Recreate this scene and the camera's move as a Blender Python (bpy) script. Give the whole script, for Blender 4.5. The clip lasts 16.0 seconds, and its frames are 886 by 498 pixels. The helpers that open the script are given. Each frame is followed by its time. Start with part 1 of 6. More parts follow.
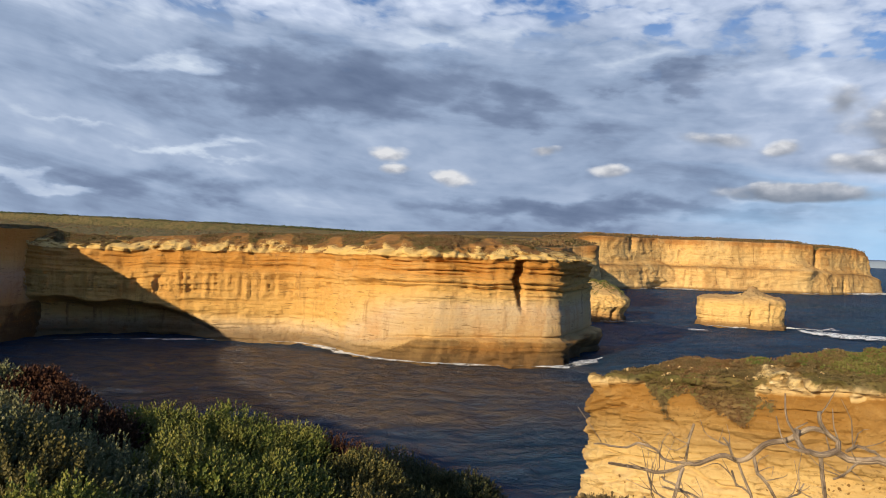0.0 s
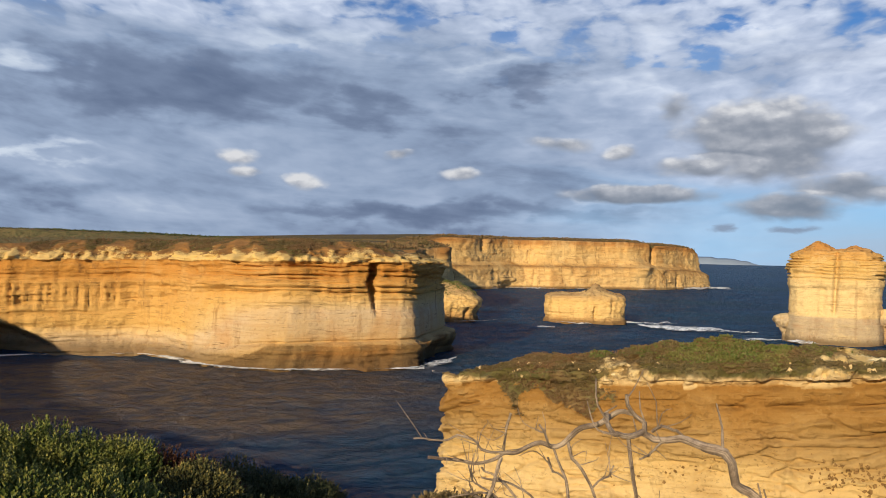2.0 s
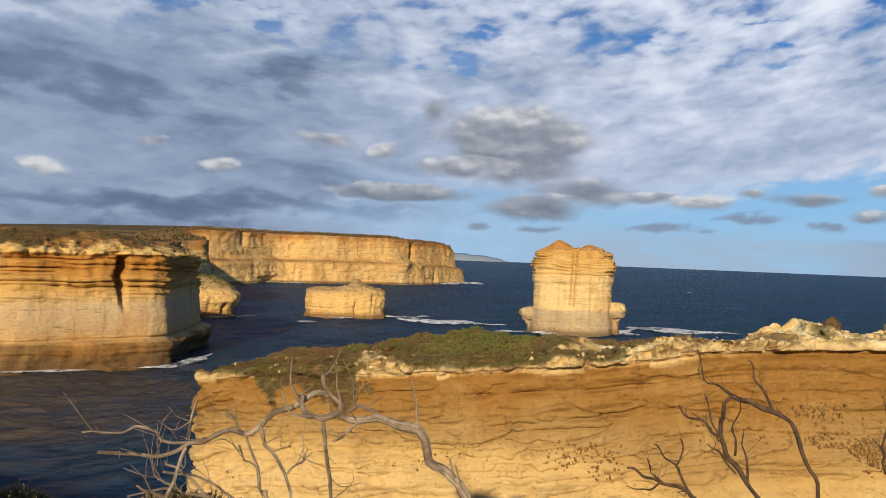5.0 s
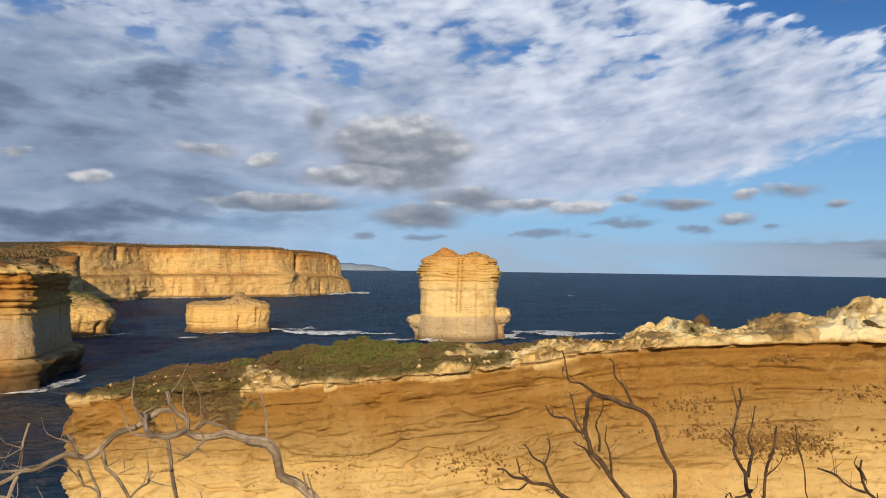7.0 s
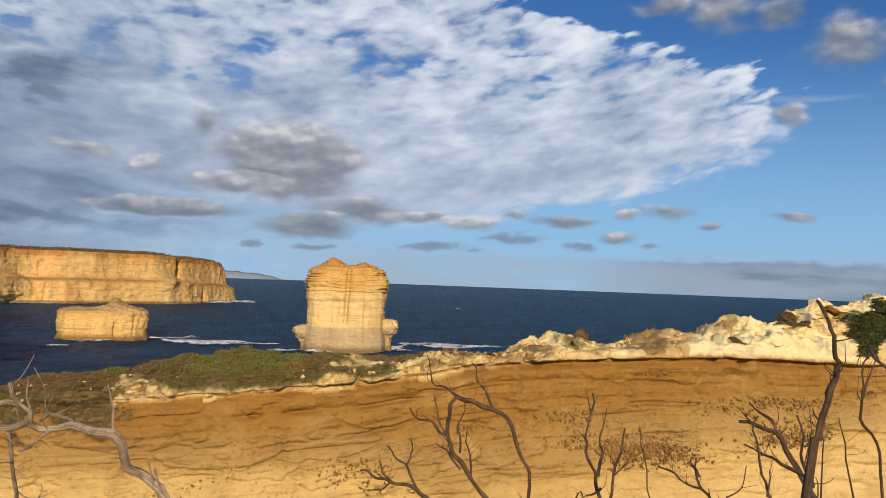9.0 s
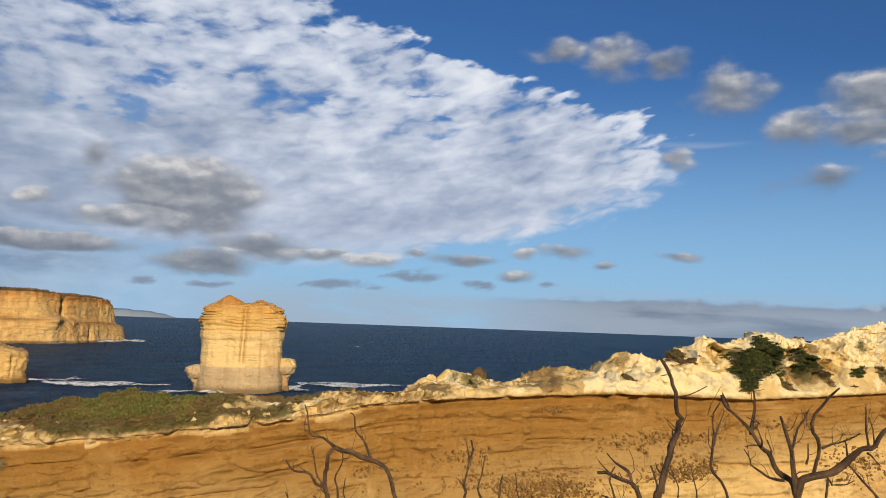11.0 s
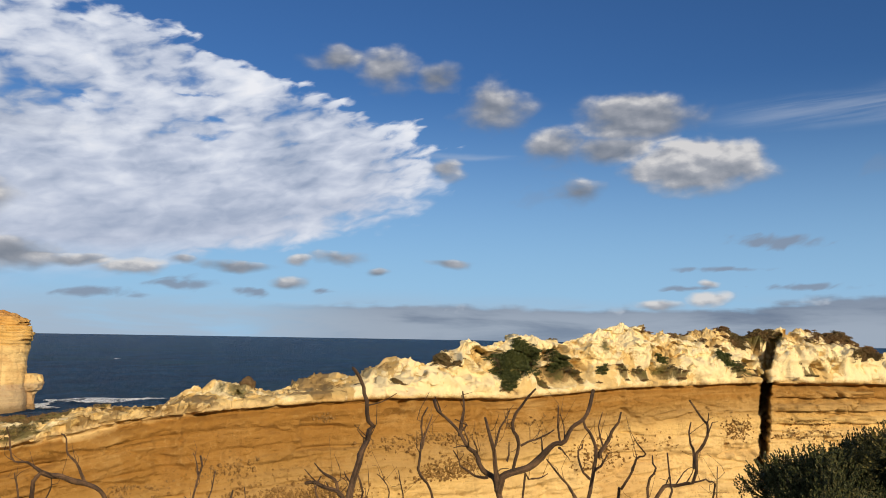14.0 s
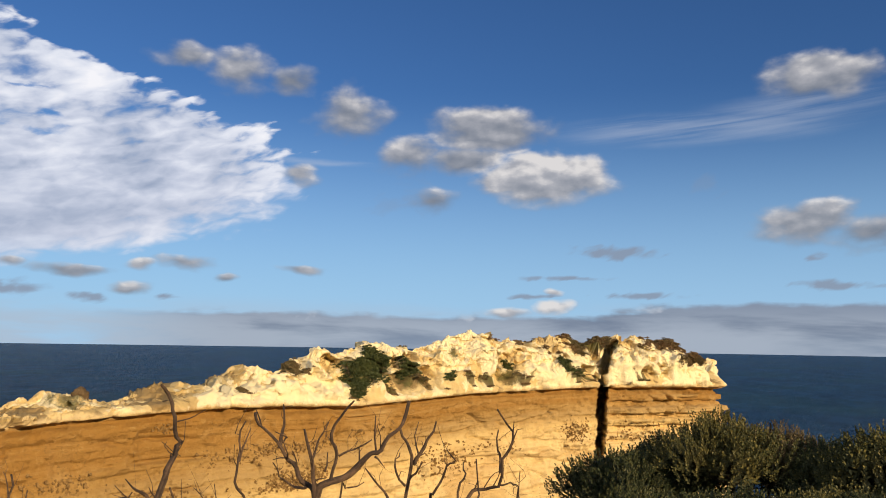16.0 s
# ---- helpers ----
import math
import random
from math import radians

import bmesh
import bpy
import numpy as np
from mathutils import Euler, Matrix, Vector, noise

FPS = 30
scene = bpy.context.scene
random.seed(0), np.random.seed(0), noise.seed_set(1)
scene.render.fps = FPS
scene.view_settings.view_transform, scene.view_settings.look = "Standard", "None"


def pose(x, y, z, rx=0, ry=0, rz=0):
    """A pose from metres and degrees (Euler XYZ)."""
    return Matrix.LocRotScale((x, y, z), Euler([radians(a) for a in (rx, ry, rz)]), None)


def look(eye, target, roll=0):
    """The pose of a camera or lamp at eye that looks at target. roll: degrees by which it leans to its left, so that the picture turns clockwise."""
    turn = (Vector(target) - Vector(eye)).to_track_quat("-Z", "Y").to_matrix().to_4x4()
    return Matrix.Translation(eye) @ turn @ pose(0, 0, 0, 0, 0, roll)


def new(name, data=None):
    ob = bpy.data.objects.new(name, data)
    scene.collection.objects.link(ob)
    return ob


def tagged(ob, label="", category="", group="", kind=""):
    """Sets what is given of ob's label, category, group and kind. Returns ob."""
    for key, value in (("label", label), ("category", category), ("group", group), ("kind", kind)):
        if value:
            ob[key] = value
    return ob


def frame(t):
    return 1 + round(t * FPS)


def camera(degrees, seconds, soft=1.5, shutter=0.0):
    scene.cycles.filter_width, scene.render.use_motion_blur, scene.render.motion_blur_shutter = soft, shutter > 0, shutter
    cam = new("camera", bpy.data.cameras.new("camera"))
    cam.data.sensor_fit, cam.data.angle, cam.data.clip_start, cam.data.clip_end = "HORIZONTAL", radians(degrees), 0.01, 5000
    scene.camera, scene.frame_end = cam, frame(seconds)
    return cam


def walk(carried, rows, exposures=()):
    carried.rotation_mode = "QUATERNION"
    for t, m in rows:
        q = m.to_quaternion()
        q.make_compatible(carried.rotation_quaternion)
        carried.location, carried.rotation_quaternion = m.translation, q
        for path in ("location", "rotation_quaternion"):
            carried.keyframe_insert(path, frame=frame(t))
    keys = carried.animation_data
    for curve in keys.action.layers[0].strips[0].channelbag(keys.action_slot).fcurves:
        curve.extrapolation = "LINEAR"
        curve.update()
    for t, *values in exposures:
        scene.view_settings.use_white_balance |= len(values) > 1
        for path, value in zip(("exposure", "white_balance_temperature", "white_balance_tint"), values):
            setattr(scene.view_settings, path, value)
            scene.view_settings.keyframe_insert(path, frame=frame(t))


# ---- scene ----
cam = camera(56.86, 16.0, soft=0.92)
ROWS = [
    (0.0, 0.022, -0.019, 29.996, -0.00, -0.33, -2.36),
    (0.5, 0.067, -0.028, 29.994, -2.79, -0.11, -1.91),
    (1.0, 0.122, 0.014, 29.982, -6.16, 0.17, -1.38),
    (1.5, 0.147, 0.033, 29.973, -8.35, 0.26, -1.22),
    (2.0, 0.187, 0.065, 29.959, -10.19, 0.21, -1.43),
    (2.5, 0.248, 0.091, 29.937, -13.13, 0.23, -1.84),
    (3.0, 0.325, 0.146, 29.920, -16.28, 0.20, -2.04),
    (3.5, 0.363, 0.165, 29.908, -18.86, 0.11, -2.20),
    (4.0, 0.407, 0.184, 29.898, -21.69, 0.13, -2.24),
    (6.5, 0.577, 0.156, 29.872, -32.83, 1.01, -1.34),
    (7.0, 0.604, 0.119, 29.880, -34.66, 1.20, -0.74),
    (7.5, 0.615, 0.091, 29.871, -36.13, 1.34, -0.59),
    (8.0, 0.616, 0.042, 29.854, -37.72, 1.55, -1.08),
    (8.5, 0.617, -0.027, 29.834, -39.96, 1.90, -1.90),
    (9.0, 0.619, -0.094, 29.841, -42.41, 2.21, -2.15),
    (11.5, 0.750, -0.251, 29.932, -51.26, 5.69, -2.02),
    (12.0, 0.817, -0.276, 29.932, -53.62, 5.81, -1.97),
    (12.5, 0.880, -0.304, 29.935, -56.05, 5.88, -1.65),
    (13.0, 0.888, -0.375, 29.945, -58.78, 6.04, -1.52),
    (13.5, 0.887, -0.427, 29.947, -62.11, 6.06, -1.32),
    (14.0, 0.870, -0.473, 29.950, -65.03, 5.98, -1.01),
    (14.5, 0.857, -0.514, 29.956, -67.44, 6.21, -0.97),
    (15.0, 0.806, -0.595, 29.970, -70.05, 6.41, -1.04),
    (15.5, 0.754, -0.665, 29.985, -72.96, 6.58, -1.01),
    (16.0, 0.739, -0.707, 29.994, -75.33, 6.63, -0.89),
]
walk(cam, [(t, pose(x, y, z, 90 + pitch, roll, yaw)) for t, x, y, z, yaw, pitch, roll in ROWS], [(0.0, 0.16, 6250, 10), (2.0, 0.06, 6230, 10), (4.0, -0.06, 6220, 10), (8.0, -0.08, 6270, 10), (9.0, -0.12, 6300, 10), (10.0, -0.12, 6350, 10), (12.0, -0.13, 6450, 10), (14.5, -0.02, 6560, 11), (16.0, 0.06, 6640, 12)])

# ---- light: low afternoon sun behind the viewer, half-cloudy sky ----
SUN_AZ, SUN_EL = 215.0, 16.0          # degrees clockwise from +y, degrees up
sun_way = Vector((math.sin(radians(SUN_AZ)) * math.cos(radians(SUN_EL)), math.cos(radians(SUN_AZ)) * math.cos(radians(SUN_EL)), math.sin(radians(SUN_EL))))
sun = new("sun", bpy.data.lights.new("sun", "SUN"))
sun.data.energy, sun.data.angle, sun.data.color = 5.6, radians(0.6), (1.0, 0.77, 0.46)
sun.matrix_world = look((0, 0, 0), -sun_way)


# ---- node helpers ----
class Tree:
    """Short-hand for building node trees."""

    def __init__(self, tree):
        self.t, self.n, self.l = tree, tree.nodes, tree.links

    def put(self, socket, v):
        if isinstance(v, bpy.types.NodeSocket):
            self.l.new(v, socket)
        elif v is not None:
            if hasattr(socket.default_value, "__len__") and isinstance(v, (int, float)):
                v = (v,) * len(socket.default_value)
            socket.default_value = v

    def node(self, kind, **props):
        n = self.n.new(kind)
        for k, v in props.items():
            setattr(n, k, v)
        return n

    def math(self, op, a, b=None, c=None, clamp=False):
        n = self.node("ShaderNodeMath", operation=op, use_clamp=clamp)
        for s, v in zip(n.inputs, (a, b, c)):
            self.put(s, v)
        return n.outputs[0]

    def vmath(self, op, a, b=None):
        n = self.node("ShaderNodeVectorMath", operation=op)
        self.put(n.inputs[0], a)
        if b is not None:
            self.put(n.inputs[1], b)
        return n.outputs[0]

    def mix(self, fac, a, b, mode="MIX"):
        n = self.node("ShaderNodeMix", data_type="RGBA", blend_type=mode)
        self.put(n.inputs[0], fac)
        for s, v in ((n.inputs[6], a), (n.inputs[7], b)):
            self.put(s, (*v, 1.0) if isinstance(v, tuple) and len(v) == 3 else v)
        return n.outputs[2]

    def noise(self, vec, scale=1.0, detail=4.0, rough=0.55, distort=0.0, out=0):
        n = self.node("ShaderNodeTexNoise")
        self.put(n.inputs["Vector"], vec)
        n.inputs["Scale"].default_value, n.inputs["Detail"].default_value = scale, detail
        n.inputs["Roughness"].default_value, n.inputs["Distortion"].default_value = rough, distort
        return n.outputs[out]

    def step(self, v, lo, hi):
        n = self.node("ShaderNodeMapRange", interpolation_type="SMOOTHSTEP")
        self.put(n.inputs[0], v)
        self.put(n.inputs[1], lo)
        self.put(n.inputs[2], hi)
        return n.outputs[0]

    def ramp(self, fac, stops, mode="LINEAR"):
        n = self.node("ShaderNodeValToRGB")
        r = n.color_ramp
        r.interpolation = mode
        while len(r.elements) < len(stops):
            r.elements.new(0.5)
        for e, (p, c) in zip(r.elements, stops):
            e.position, e.color = p, (*c, 1.0)
        self.put(n.inputs[0], fac)
        return n.outputs[0]

    def node_len(self, v):
        n = self.node("ShaderNodeVectorMath", operation="LENGTH")
        self.put(n.inputs[0], v)
        return n.outputs["Value"]

    def scaled(self, vec, s):
        return self.vmath("MULTIPLY", vec, s)

    def sep(self, vec):
        n = self.node("ShaderNodeSeparateXYZ")
        self.put(n.inputs[0], vec)
        return n.outputs

    def comb(self, x, y, z=0.0):
        n = self.node("ShaderNodeCombineXYZ")
        for s, v in zip(n.inputs, (x, y, z)):
            self.put(s, v)
        return n.outputs[0]


def material(name):
    m = bpy.data.materials.new(name)
    m.use_nodes = True
    t = Tree(m.node_tree)
    bsdf = m.node_tree.nodes["Principled BSDF"]
    return m, t, bsdf


# ---- sky: Nishita blue with cloud layers laid over it ----
# single clouds: bearing, elevation, half width, half height (degrees), how white
CLOUDS_EAST = [(-4.0, 6.2, 1.3, 0.55, 0.95), (-3.4, 5.2, 1.0, 0.4, 0.75), (0.5, 4.6, 1.4, 0.6, 0.95), (11.2, 5.4, 1.3, 0.5, 0.85), (22.3, 6.9, 1.1, 0.55, 0.70), (7.0, 6.8, 0.9, 0.35, 0.65), (18.4, 7.6, 2.0, 0.5, 0.55),
               (26.0, 9.9, 1.2, 1.0, 0.45), (31.5, 7.8, 4.7, 2.5, 0.47), (27.6, 6.1, 3.0, 0.7, 0.56)]
CLOUDS_MID = [(36.6, 4.6, 3.2, 0.9, 0.34), (33.0, 3.5, 3.4, 0.8, 0.32), (23.6, 4.3, 4.4, 0.6, 0.40), (44.0, 4.0, 2.2, 0.6, 0.75), (40.6, 4.4, 2.4, 0.4, 0.50), (50.6, 4.4, 2.6, 0.4, 0.35), (57.6, 5.2, 2.0, 0.45, 0.45),
              (54.6, 5.0, 0.9, 0.4, 0.65), (47.0, 4.7, 0.8, 0.35, 0.45), (54.3, 3.4, 1.3, 0.45, 0.45), (60.2, 4.2, 0.7, 0.25, 0.35), (65.6, 4.9, 1.7, 0.32, 0.40), (65.0, 11.5, 1.3, 0.7, 0.60)]
CLOUDS_WEST = [(57.4, 18.8, 2.2, 0.8, 0.36), (60.6, 18.2, 2.1, 1.5, 0.46), (64.4, 17.8, 2.0, 0.9, 0.15), (68.4, 15.8, 2.6, 1.6, 0.42), (72.8, 13.0, 2.5, 1.4, 0.46), (78.4, 14.8, 3.8, 1.6, 0.42), (77.0, 12.8, 2.8, 1.0, 0.28),
               (82.6, 11.5, 4.0, 1.6, 0.72), (80.2, 11.4, 3.0, 0.9, 0.60), (74.4, 9.9, 1.7, 0.9, 0.25), (100.6, 17.2, 3.4, 1.4, 0.48), (99.4, 8.1, 3.2, 1.3, 0.48), (103.2, 7.4, 2.4, 1.2, 0.24), (82.8, 2.6, 1.3, 0.55, 1.0), (82.9, 3.7, 0.6, 0.3, 0.9), (79.8, 2.2, 1.6, 0.4, 0.7)]
# flat dark lenses low over the sea, and shreds almost too thin to see
LENSES = [(47.4, 3.1, 2.6, 0.55), (42.2, 2.4, 3.0, 0.45), (51.8, 2.7, 1.3, 0.4), (29.2, 2.1, 1.2, 0.3), (33.2, 2.1, 1.5, 0.3), (57.2, 2.9, 1.6, 0.3), (87.4, 6.4, 3.2, 0.55), (83.8, 4.7, 3.4, 0.22), (81.6, 3.4, 2.0, 0.22), (89.0, 3.5, 3.4, 0.28), (101.4, 4.1, 4.0, 0.35), (99.6, 5.9, 1.2, 0.3), (72.0, 9.6, 2.2, 0.7), (93.4, 11.0, 1.8, 1.0)]
# the landward bank: darker and paler lobes; blue gaps in the sheet
DARK_LOBES = [(-8.0, 10.6, 17.0, 3.0, 1.0), (5.0, 9.6, 9.0, 1.6, 0.7), (15.6, 11.2, 4.8, 1.5, 1.0), (8.0, 2.6, 14.0, 1.3, 0.9), (20.0, 2.7, 6.0, 1.1, 0.9), (-16.0, 3.4, 11.0, 1.5, 0.7), (24.0, 3.3, 5.0, 0.7, 0.7)]
PALE_LOBES = [(-19.0, 10.9, 7.0, 0.8, 1.0), (-17.0, 5.8, 6.5, 0.6, 0.9), (-26.5, 2.9, 3.6, 0.7, 1.3), (-24.0, 14.5, 12.0, 2.0, 0.6), (2.0, 14.0, 9.0, 1.1, 0.8), (13.0, 13.2, 7.0, 1.0, 0.7), (-25.0, 7.4, 6.0, 0.4, 0.5), (20.0, 4.6, 5.0, 0.5, 0.7)]
GAPS = [(25.0, 13.1, 4.2, 0.9), (8.2, 16.0, 4.5, 1.0), (0.7, 16.8, 3.0, 0.6), (16.0, 15.4, 4.0, 0.9), (34.6, 10.6, 2.8, 0.5), (49.0, 13.2, 2.6, 0.8), (30.0, 15.0, 4.0, 0.6), (26.3, 19.0, 4.0, 0.9), (39.5, 20.6, 2.5, 0.8), (47.0, 16.0, 1.8, 0.4), (41.0, 14.6, 3.0, 0.5)]
SKY_STRENGTH = 0.10


def build_world():
    world = bpy.data.worlds.new("sky")
    scene.world = world
    world.use_nodes = True
    t = Tree(world.node_tree)
    for n in list(t.n):
        t.n.remove(n)
    sky = t.node("ShaderNodeTexSky", sky_type="NISHITA", sun_disc=False)
    sky.sun_elevation, sky.sun_rotation = radians(SUN_EL), radians(SUN_AZ)
    sky.air_density, sky.dust_density, sky.ozone_density = 1.0, 0.0, 4.0
    x, y, z = t.sep(t.node("ShaderNodeTexCoord").outputs["Generated"])
    az = t.math("MULTIPLY", t.math("ARCTAN2", x, y), 57.2958)
    el = t.math("MULTIPLY", t.math("ARCSINE", z), 57.2958)
    elp = t.math("MAXIMUM", el, 0.0)
    blue = t.mix(1.0, sky.outputs[0], (0.40, 0.60, 0.84), "MULTIPLY")
    haze = t.math("SUBTRACT", 1.0, t.step(el, -2.0, 18.0))
    blue = t.mix(t.math("MULTIPLY", haze, 0.90), blue, (3.4, 5.8, 8.4))

    # cloud coordinates: degrees, bent so that rows of cloud run up to either side of the middle
    off = t.math("SUBTRACT", az, 18.0)
    bow = t.math("SUBTRACT", el, t.math("MULTIPLY", t.math("MULTIPLY", off, off), 0.0024))
    face, rows = t.comb(az, el), t.comb(az, bow)
    n_big = t.noise(t.scaled(rows, (0.055, 0.16, 1.0)), 1.0, 4.0, 0.5, 0.4)
    n_lump = t.noise(t.scaled(rows, (0.23, 0.47, 1.0)), 1.0, 6.0, 0.46, 0.3)
    n_fine = t.noise(t.scaled(rows, (0.60, 1.4, 1.0)), 1.0, 4.0, 0.45, 0.4)
    n_puff = t.noise(t.scaled(face, (0.46, 0.78, 1.0)), 1.0, 4.0, 0.44, 0.0)
    n_lit = t.noise(t.scaled(t.vmath("ADD", face, (0.25, 0.42, 0.0)), (0.46, 0.78, 1.0)), 1.0, 4.0, 0.44, 0.0)
    n_soft = t.noise(t.scaled(rows, (0.06, 0.30, 1.0)), 1.0, 6.0, 0.55, 0.45)
    n_flat = t.noise(t.scaled(face, (0.09, 0.55, 1.0)), 1.0, 5.0, 0.55, 0.3)
    warp = t.node("ShaderNodeTexNoise")
    t.put(warp.inputs["Vector"], t.scaled(face, (0.22, 0.5, 1.0)))
    warp.inputs["Scale"].default_value, warp.inputs["Detail"].default_value = 1.0, 5.0
    swirl = t.vmath("SUBTRACT", warp.outputs["Color"], (0.5, 0.5, 0.5))
    bent = t.vmath("ADD", face, t.scaled(swirl, (2.0, 1.1, 0.0)))
    torn = t.vmath("ADD", face, t.scaled(swirl, (17.0, 5.0, 0.0)))

    def lobes(items, where, floor=0.0):
        """The strongest of a set of soft ellipses at a place."""
        most = None
        for a, e, hw, hh, *k in items:
            d = t.math("SUBTRACT", 1.0, t.node_len(t.vmath("MULTIPLY", t.vmath("SUBTRACT", where, (a, e, 0.0)), (1 / hw, 1 / hh, 0.0))))
            if k:
                d = t.math("MULTIPLY", d, k[0])
            most = t.math("MAXIMUM", floor if most is None else most, d)
        return most

    # thin cirrus fan in the open blue
    fan = lobes([(93.0, 14.6, 13.0, 1.4, 1.0), (100.0, 15.6, 9.0, 1.2, 0.8), (66.0, 12.4, 6.0, 0.35, 0.7)], t.vmath("ADD", face, t.scaled(swirl, (2.0, 0.8, 0.0))))
    fibre = t.noise(t.scaled(t.comb(az, t.math("SUBTRACT", el, t.math("MULTIPLY", az, 0.07))), (0.10, 1.6, 1.0)), 1.0, 5.0, 0.55, 0.5)
    sky_col = t.mix(t.math("MULTIPLY", t.math("MULTIPLY", t.step(fan, 0.0, 0.7), t.step(fibre, 0.25, 0.70)), 0.34), blue, (5.0, 5.6, 6.6))

    # white rippled sheet, ending in a slanting edge towards the open blue
    edge = t.ramp(t.math("DIVIDE", elp, 40.0), [(0.06, (0.42,) * 3), (0.13, (0.50,) * 3), (0.17, (0.58,) * 3), (0.22, (0.64,) * 3), (0.275, (0.655,) * 3), (0.32, (0.64,) * 3), (0.375, (0.60,) * 3), (0.43, (0.535,) * 3), (0.48, (0.46,) * 3), (0.545, (0.40,) * 3), (0.8, (0.20,) * 3)])
    rag = t.math("ADD", t.math("MULTIPLY", t.math("SUBTRACT", n_lump, 0.5), 14.0), t.math("MULTIPLY", t.math("SUBTRACT", n_fine, 0.5), 9.0))
    inside = t.math("SUBTRACT", t.math("ADD", t.math("MULTIPLY", edge, 100.0), rag), az)
    upper = t.step(el, 9.0, 14.0)
    sheet = t.step(inside, -0.6, t.math("SUBTRACT", 6.0, t.math("MULTIPLY", upper, 4.0)))
    gap = lobes(GAPS, torn)
    body = t.math("ADD", t.math("MULTIPLY", n_lump, 0.65), t.math("MULTIPLY", n_fine, 0.35))
    high = t.math("MULTIPLY", t.step(el, 10.0, 17.0), 0.05)
    solid = t.step(t.math("SUBTRACT", t.math("SUBTRACT", body, high), t.math("MULTIPLY", t.step(gap, 0.0, 1.0), 0.15)), t.math("SUBTRACT", 0.26, t.math("MULTIPLY", t.math("SUBTRACT", 1.0, upper), 0.18)), t.math("SUBTRACT", 0.46, t.math("MULTIPLY", t.math("SUBTRACT", 1.0, upper), 0.12)))
    low = t.step(t.math("ADD", el, t.math("MULTIPLY", t.math("SUBTRACT", n_soft, 0.5), 4.0)), 1.8, 6.4)
    bank = t.math("SUBTRACT", 1.0, t.step(t.math("ADD", az, t.math("MULTIPLY", t.math("SUBTRACT", n_soft, 0.5), 26.0)), 10.0, 42.0))
    low = t.math("MAXIMUM", low, bank)
    a_sheet = t.math("MULTIPLY", t.math("MULTIPLY", sheet, solid), low)
    shade = t.math("ADD", t.math("MULTIPLY", n_lump, 0.50), t.math("ADD", t.math("MULTIPLY", n_fine, 0.28), t.math("MULTIPLY", n_big, 0.22)))
    shade = t.math("ADD", shade, t.math("MULTIPLY", t.math("MULTIPLY", t.step(az, 22.0, 50.0), upper), 0.045))
    shade = t.math("ADD", 0.530, t.math("MULTIPLY", t.math("SUBTRACT", shade, 0.540), t.math("ADD", 0.55, t.math("MULTIPLY", t.step(el, 6.0, 14.0), 0.45))))
    white = t.ramp(shade, [(0.36, (0.27, 0.34, 0.48)), (0.44, (0.38, 0.45, 0.59)), (0.52, (0.54, 0.60, 0.73)), (0.59, (0.70, 0.75, 0.85)), (0.68, (0.86, 0.88, 0.93))])
    # blue-grey bank on the landward side, darker and paler in lobes
    deep = t.math("ADD", t.math("MULTIPLY", n_soft, 0.62), t.math("ADD", t.math("MULTIPLY", n_lump, 0.25), t.math("MULTIPLY", n_fine, 0.13)))
    deep = t.math("SUBTRACT", deep, t.math("MULTIPLY", t.step(lobes(DARK_LOBES, torn), 0.0, 0.75), 0.21))
    deep = t.math("ADD", deep, t.math("MULTIPLY", t.step(lobes(PALE_LOBES, torn), 0.0, 0.8), 0.17))
    grey = t.ramp(deep, [(0.22, (0.125, 0.165, 0.255)), (0.36, (0.185, 0.235, 0.34)), (0.47, (0.28, 0.35, 0.475)), (0.57, (0.37, 0.44, 0.565)), (0.72, (0.60, 0.66, 0.74))])
    top = t.step(t.math("ADD", el, t.math("MULTIPLY", t.math("SUBTRACT", n_soft, 0.5), 7.0)), 13.0, 16.5)
    bankish = t.math("MULTIPLY", bank, t.math("SUBTRACT", 1.0, t.math("MULTIPLY", top, 0.85)))
    col = t.mix(bankish, white, grey)
    a_sheet = t.math("MAXIMUM", a_sheet, t.math("MULTIPLY", bankish, 0.97))
    sky_col = t.mix(a_sheet, sky_col, t.mix(1.0, col, (1 / SKY_STRENGTH,) * 3, "MULTIPLY"))

    # low grey bank on the sea's horizon, with white heads
    height = t.math("ADD", t.math("ADD", t.math("MULTIPLY", t.math("SUBTRACT", n_flat, 0.5), 2.2), t.math("MULTIPLY", t.math("SUBTRACT", n_puff, 0.5), 0.9)), t.math("ADD", 1.75, t.math("MULTIPLY", t.step(az, 78.0, 94.0), 0.75)))
    strip = t.math("MULTIPLY", t.step(az, 50.0, 62.0), t.math("SUBTRACT", 1.0, t.step(t.math("SUBTRACT", el, height), -0.15, 0.35)))
    heads = t.step(t.math("ADD", n_lit, t.math("MULTIPLY", t.math("SUBTRACT", el, height), 0.10)), 0.60, 0.72)
    strip_col = t.mix(t.step(el, 1.4, 0.0), t.mix(t.step(n_flat, 0.4, 0.62), (1.5, 1.9, 2.7), (2.0, 2.45, 3.3)), (1.95, 2.5, 3.4))
    sky_col = t.mix(t.math("MULTIPLY", strip, 0.94), sky_col, t.mix(t.math("MULTIPLY", heads, 0.7), strip_col, (5.2, 5.6, 6.2)))
    veil = t.math("MULTIPLY", t.step(az, 26.0, 40.0), t.math("SUBTRACT", 1.0, t.step(el, 0.6, 3.4)))
    sky_col = t.mix(t.math("MULTIPLY", veil, t.math("MULTIPLY", t.step(n_flat, 0.30, 0.60), 0.75)), sky_col, (4.0, 4.7, 5.6))

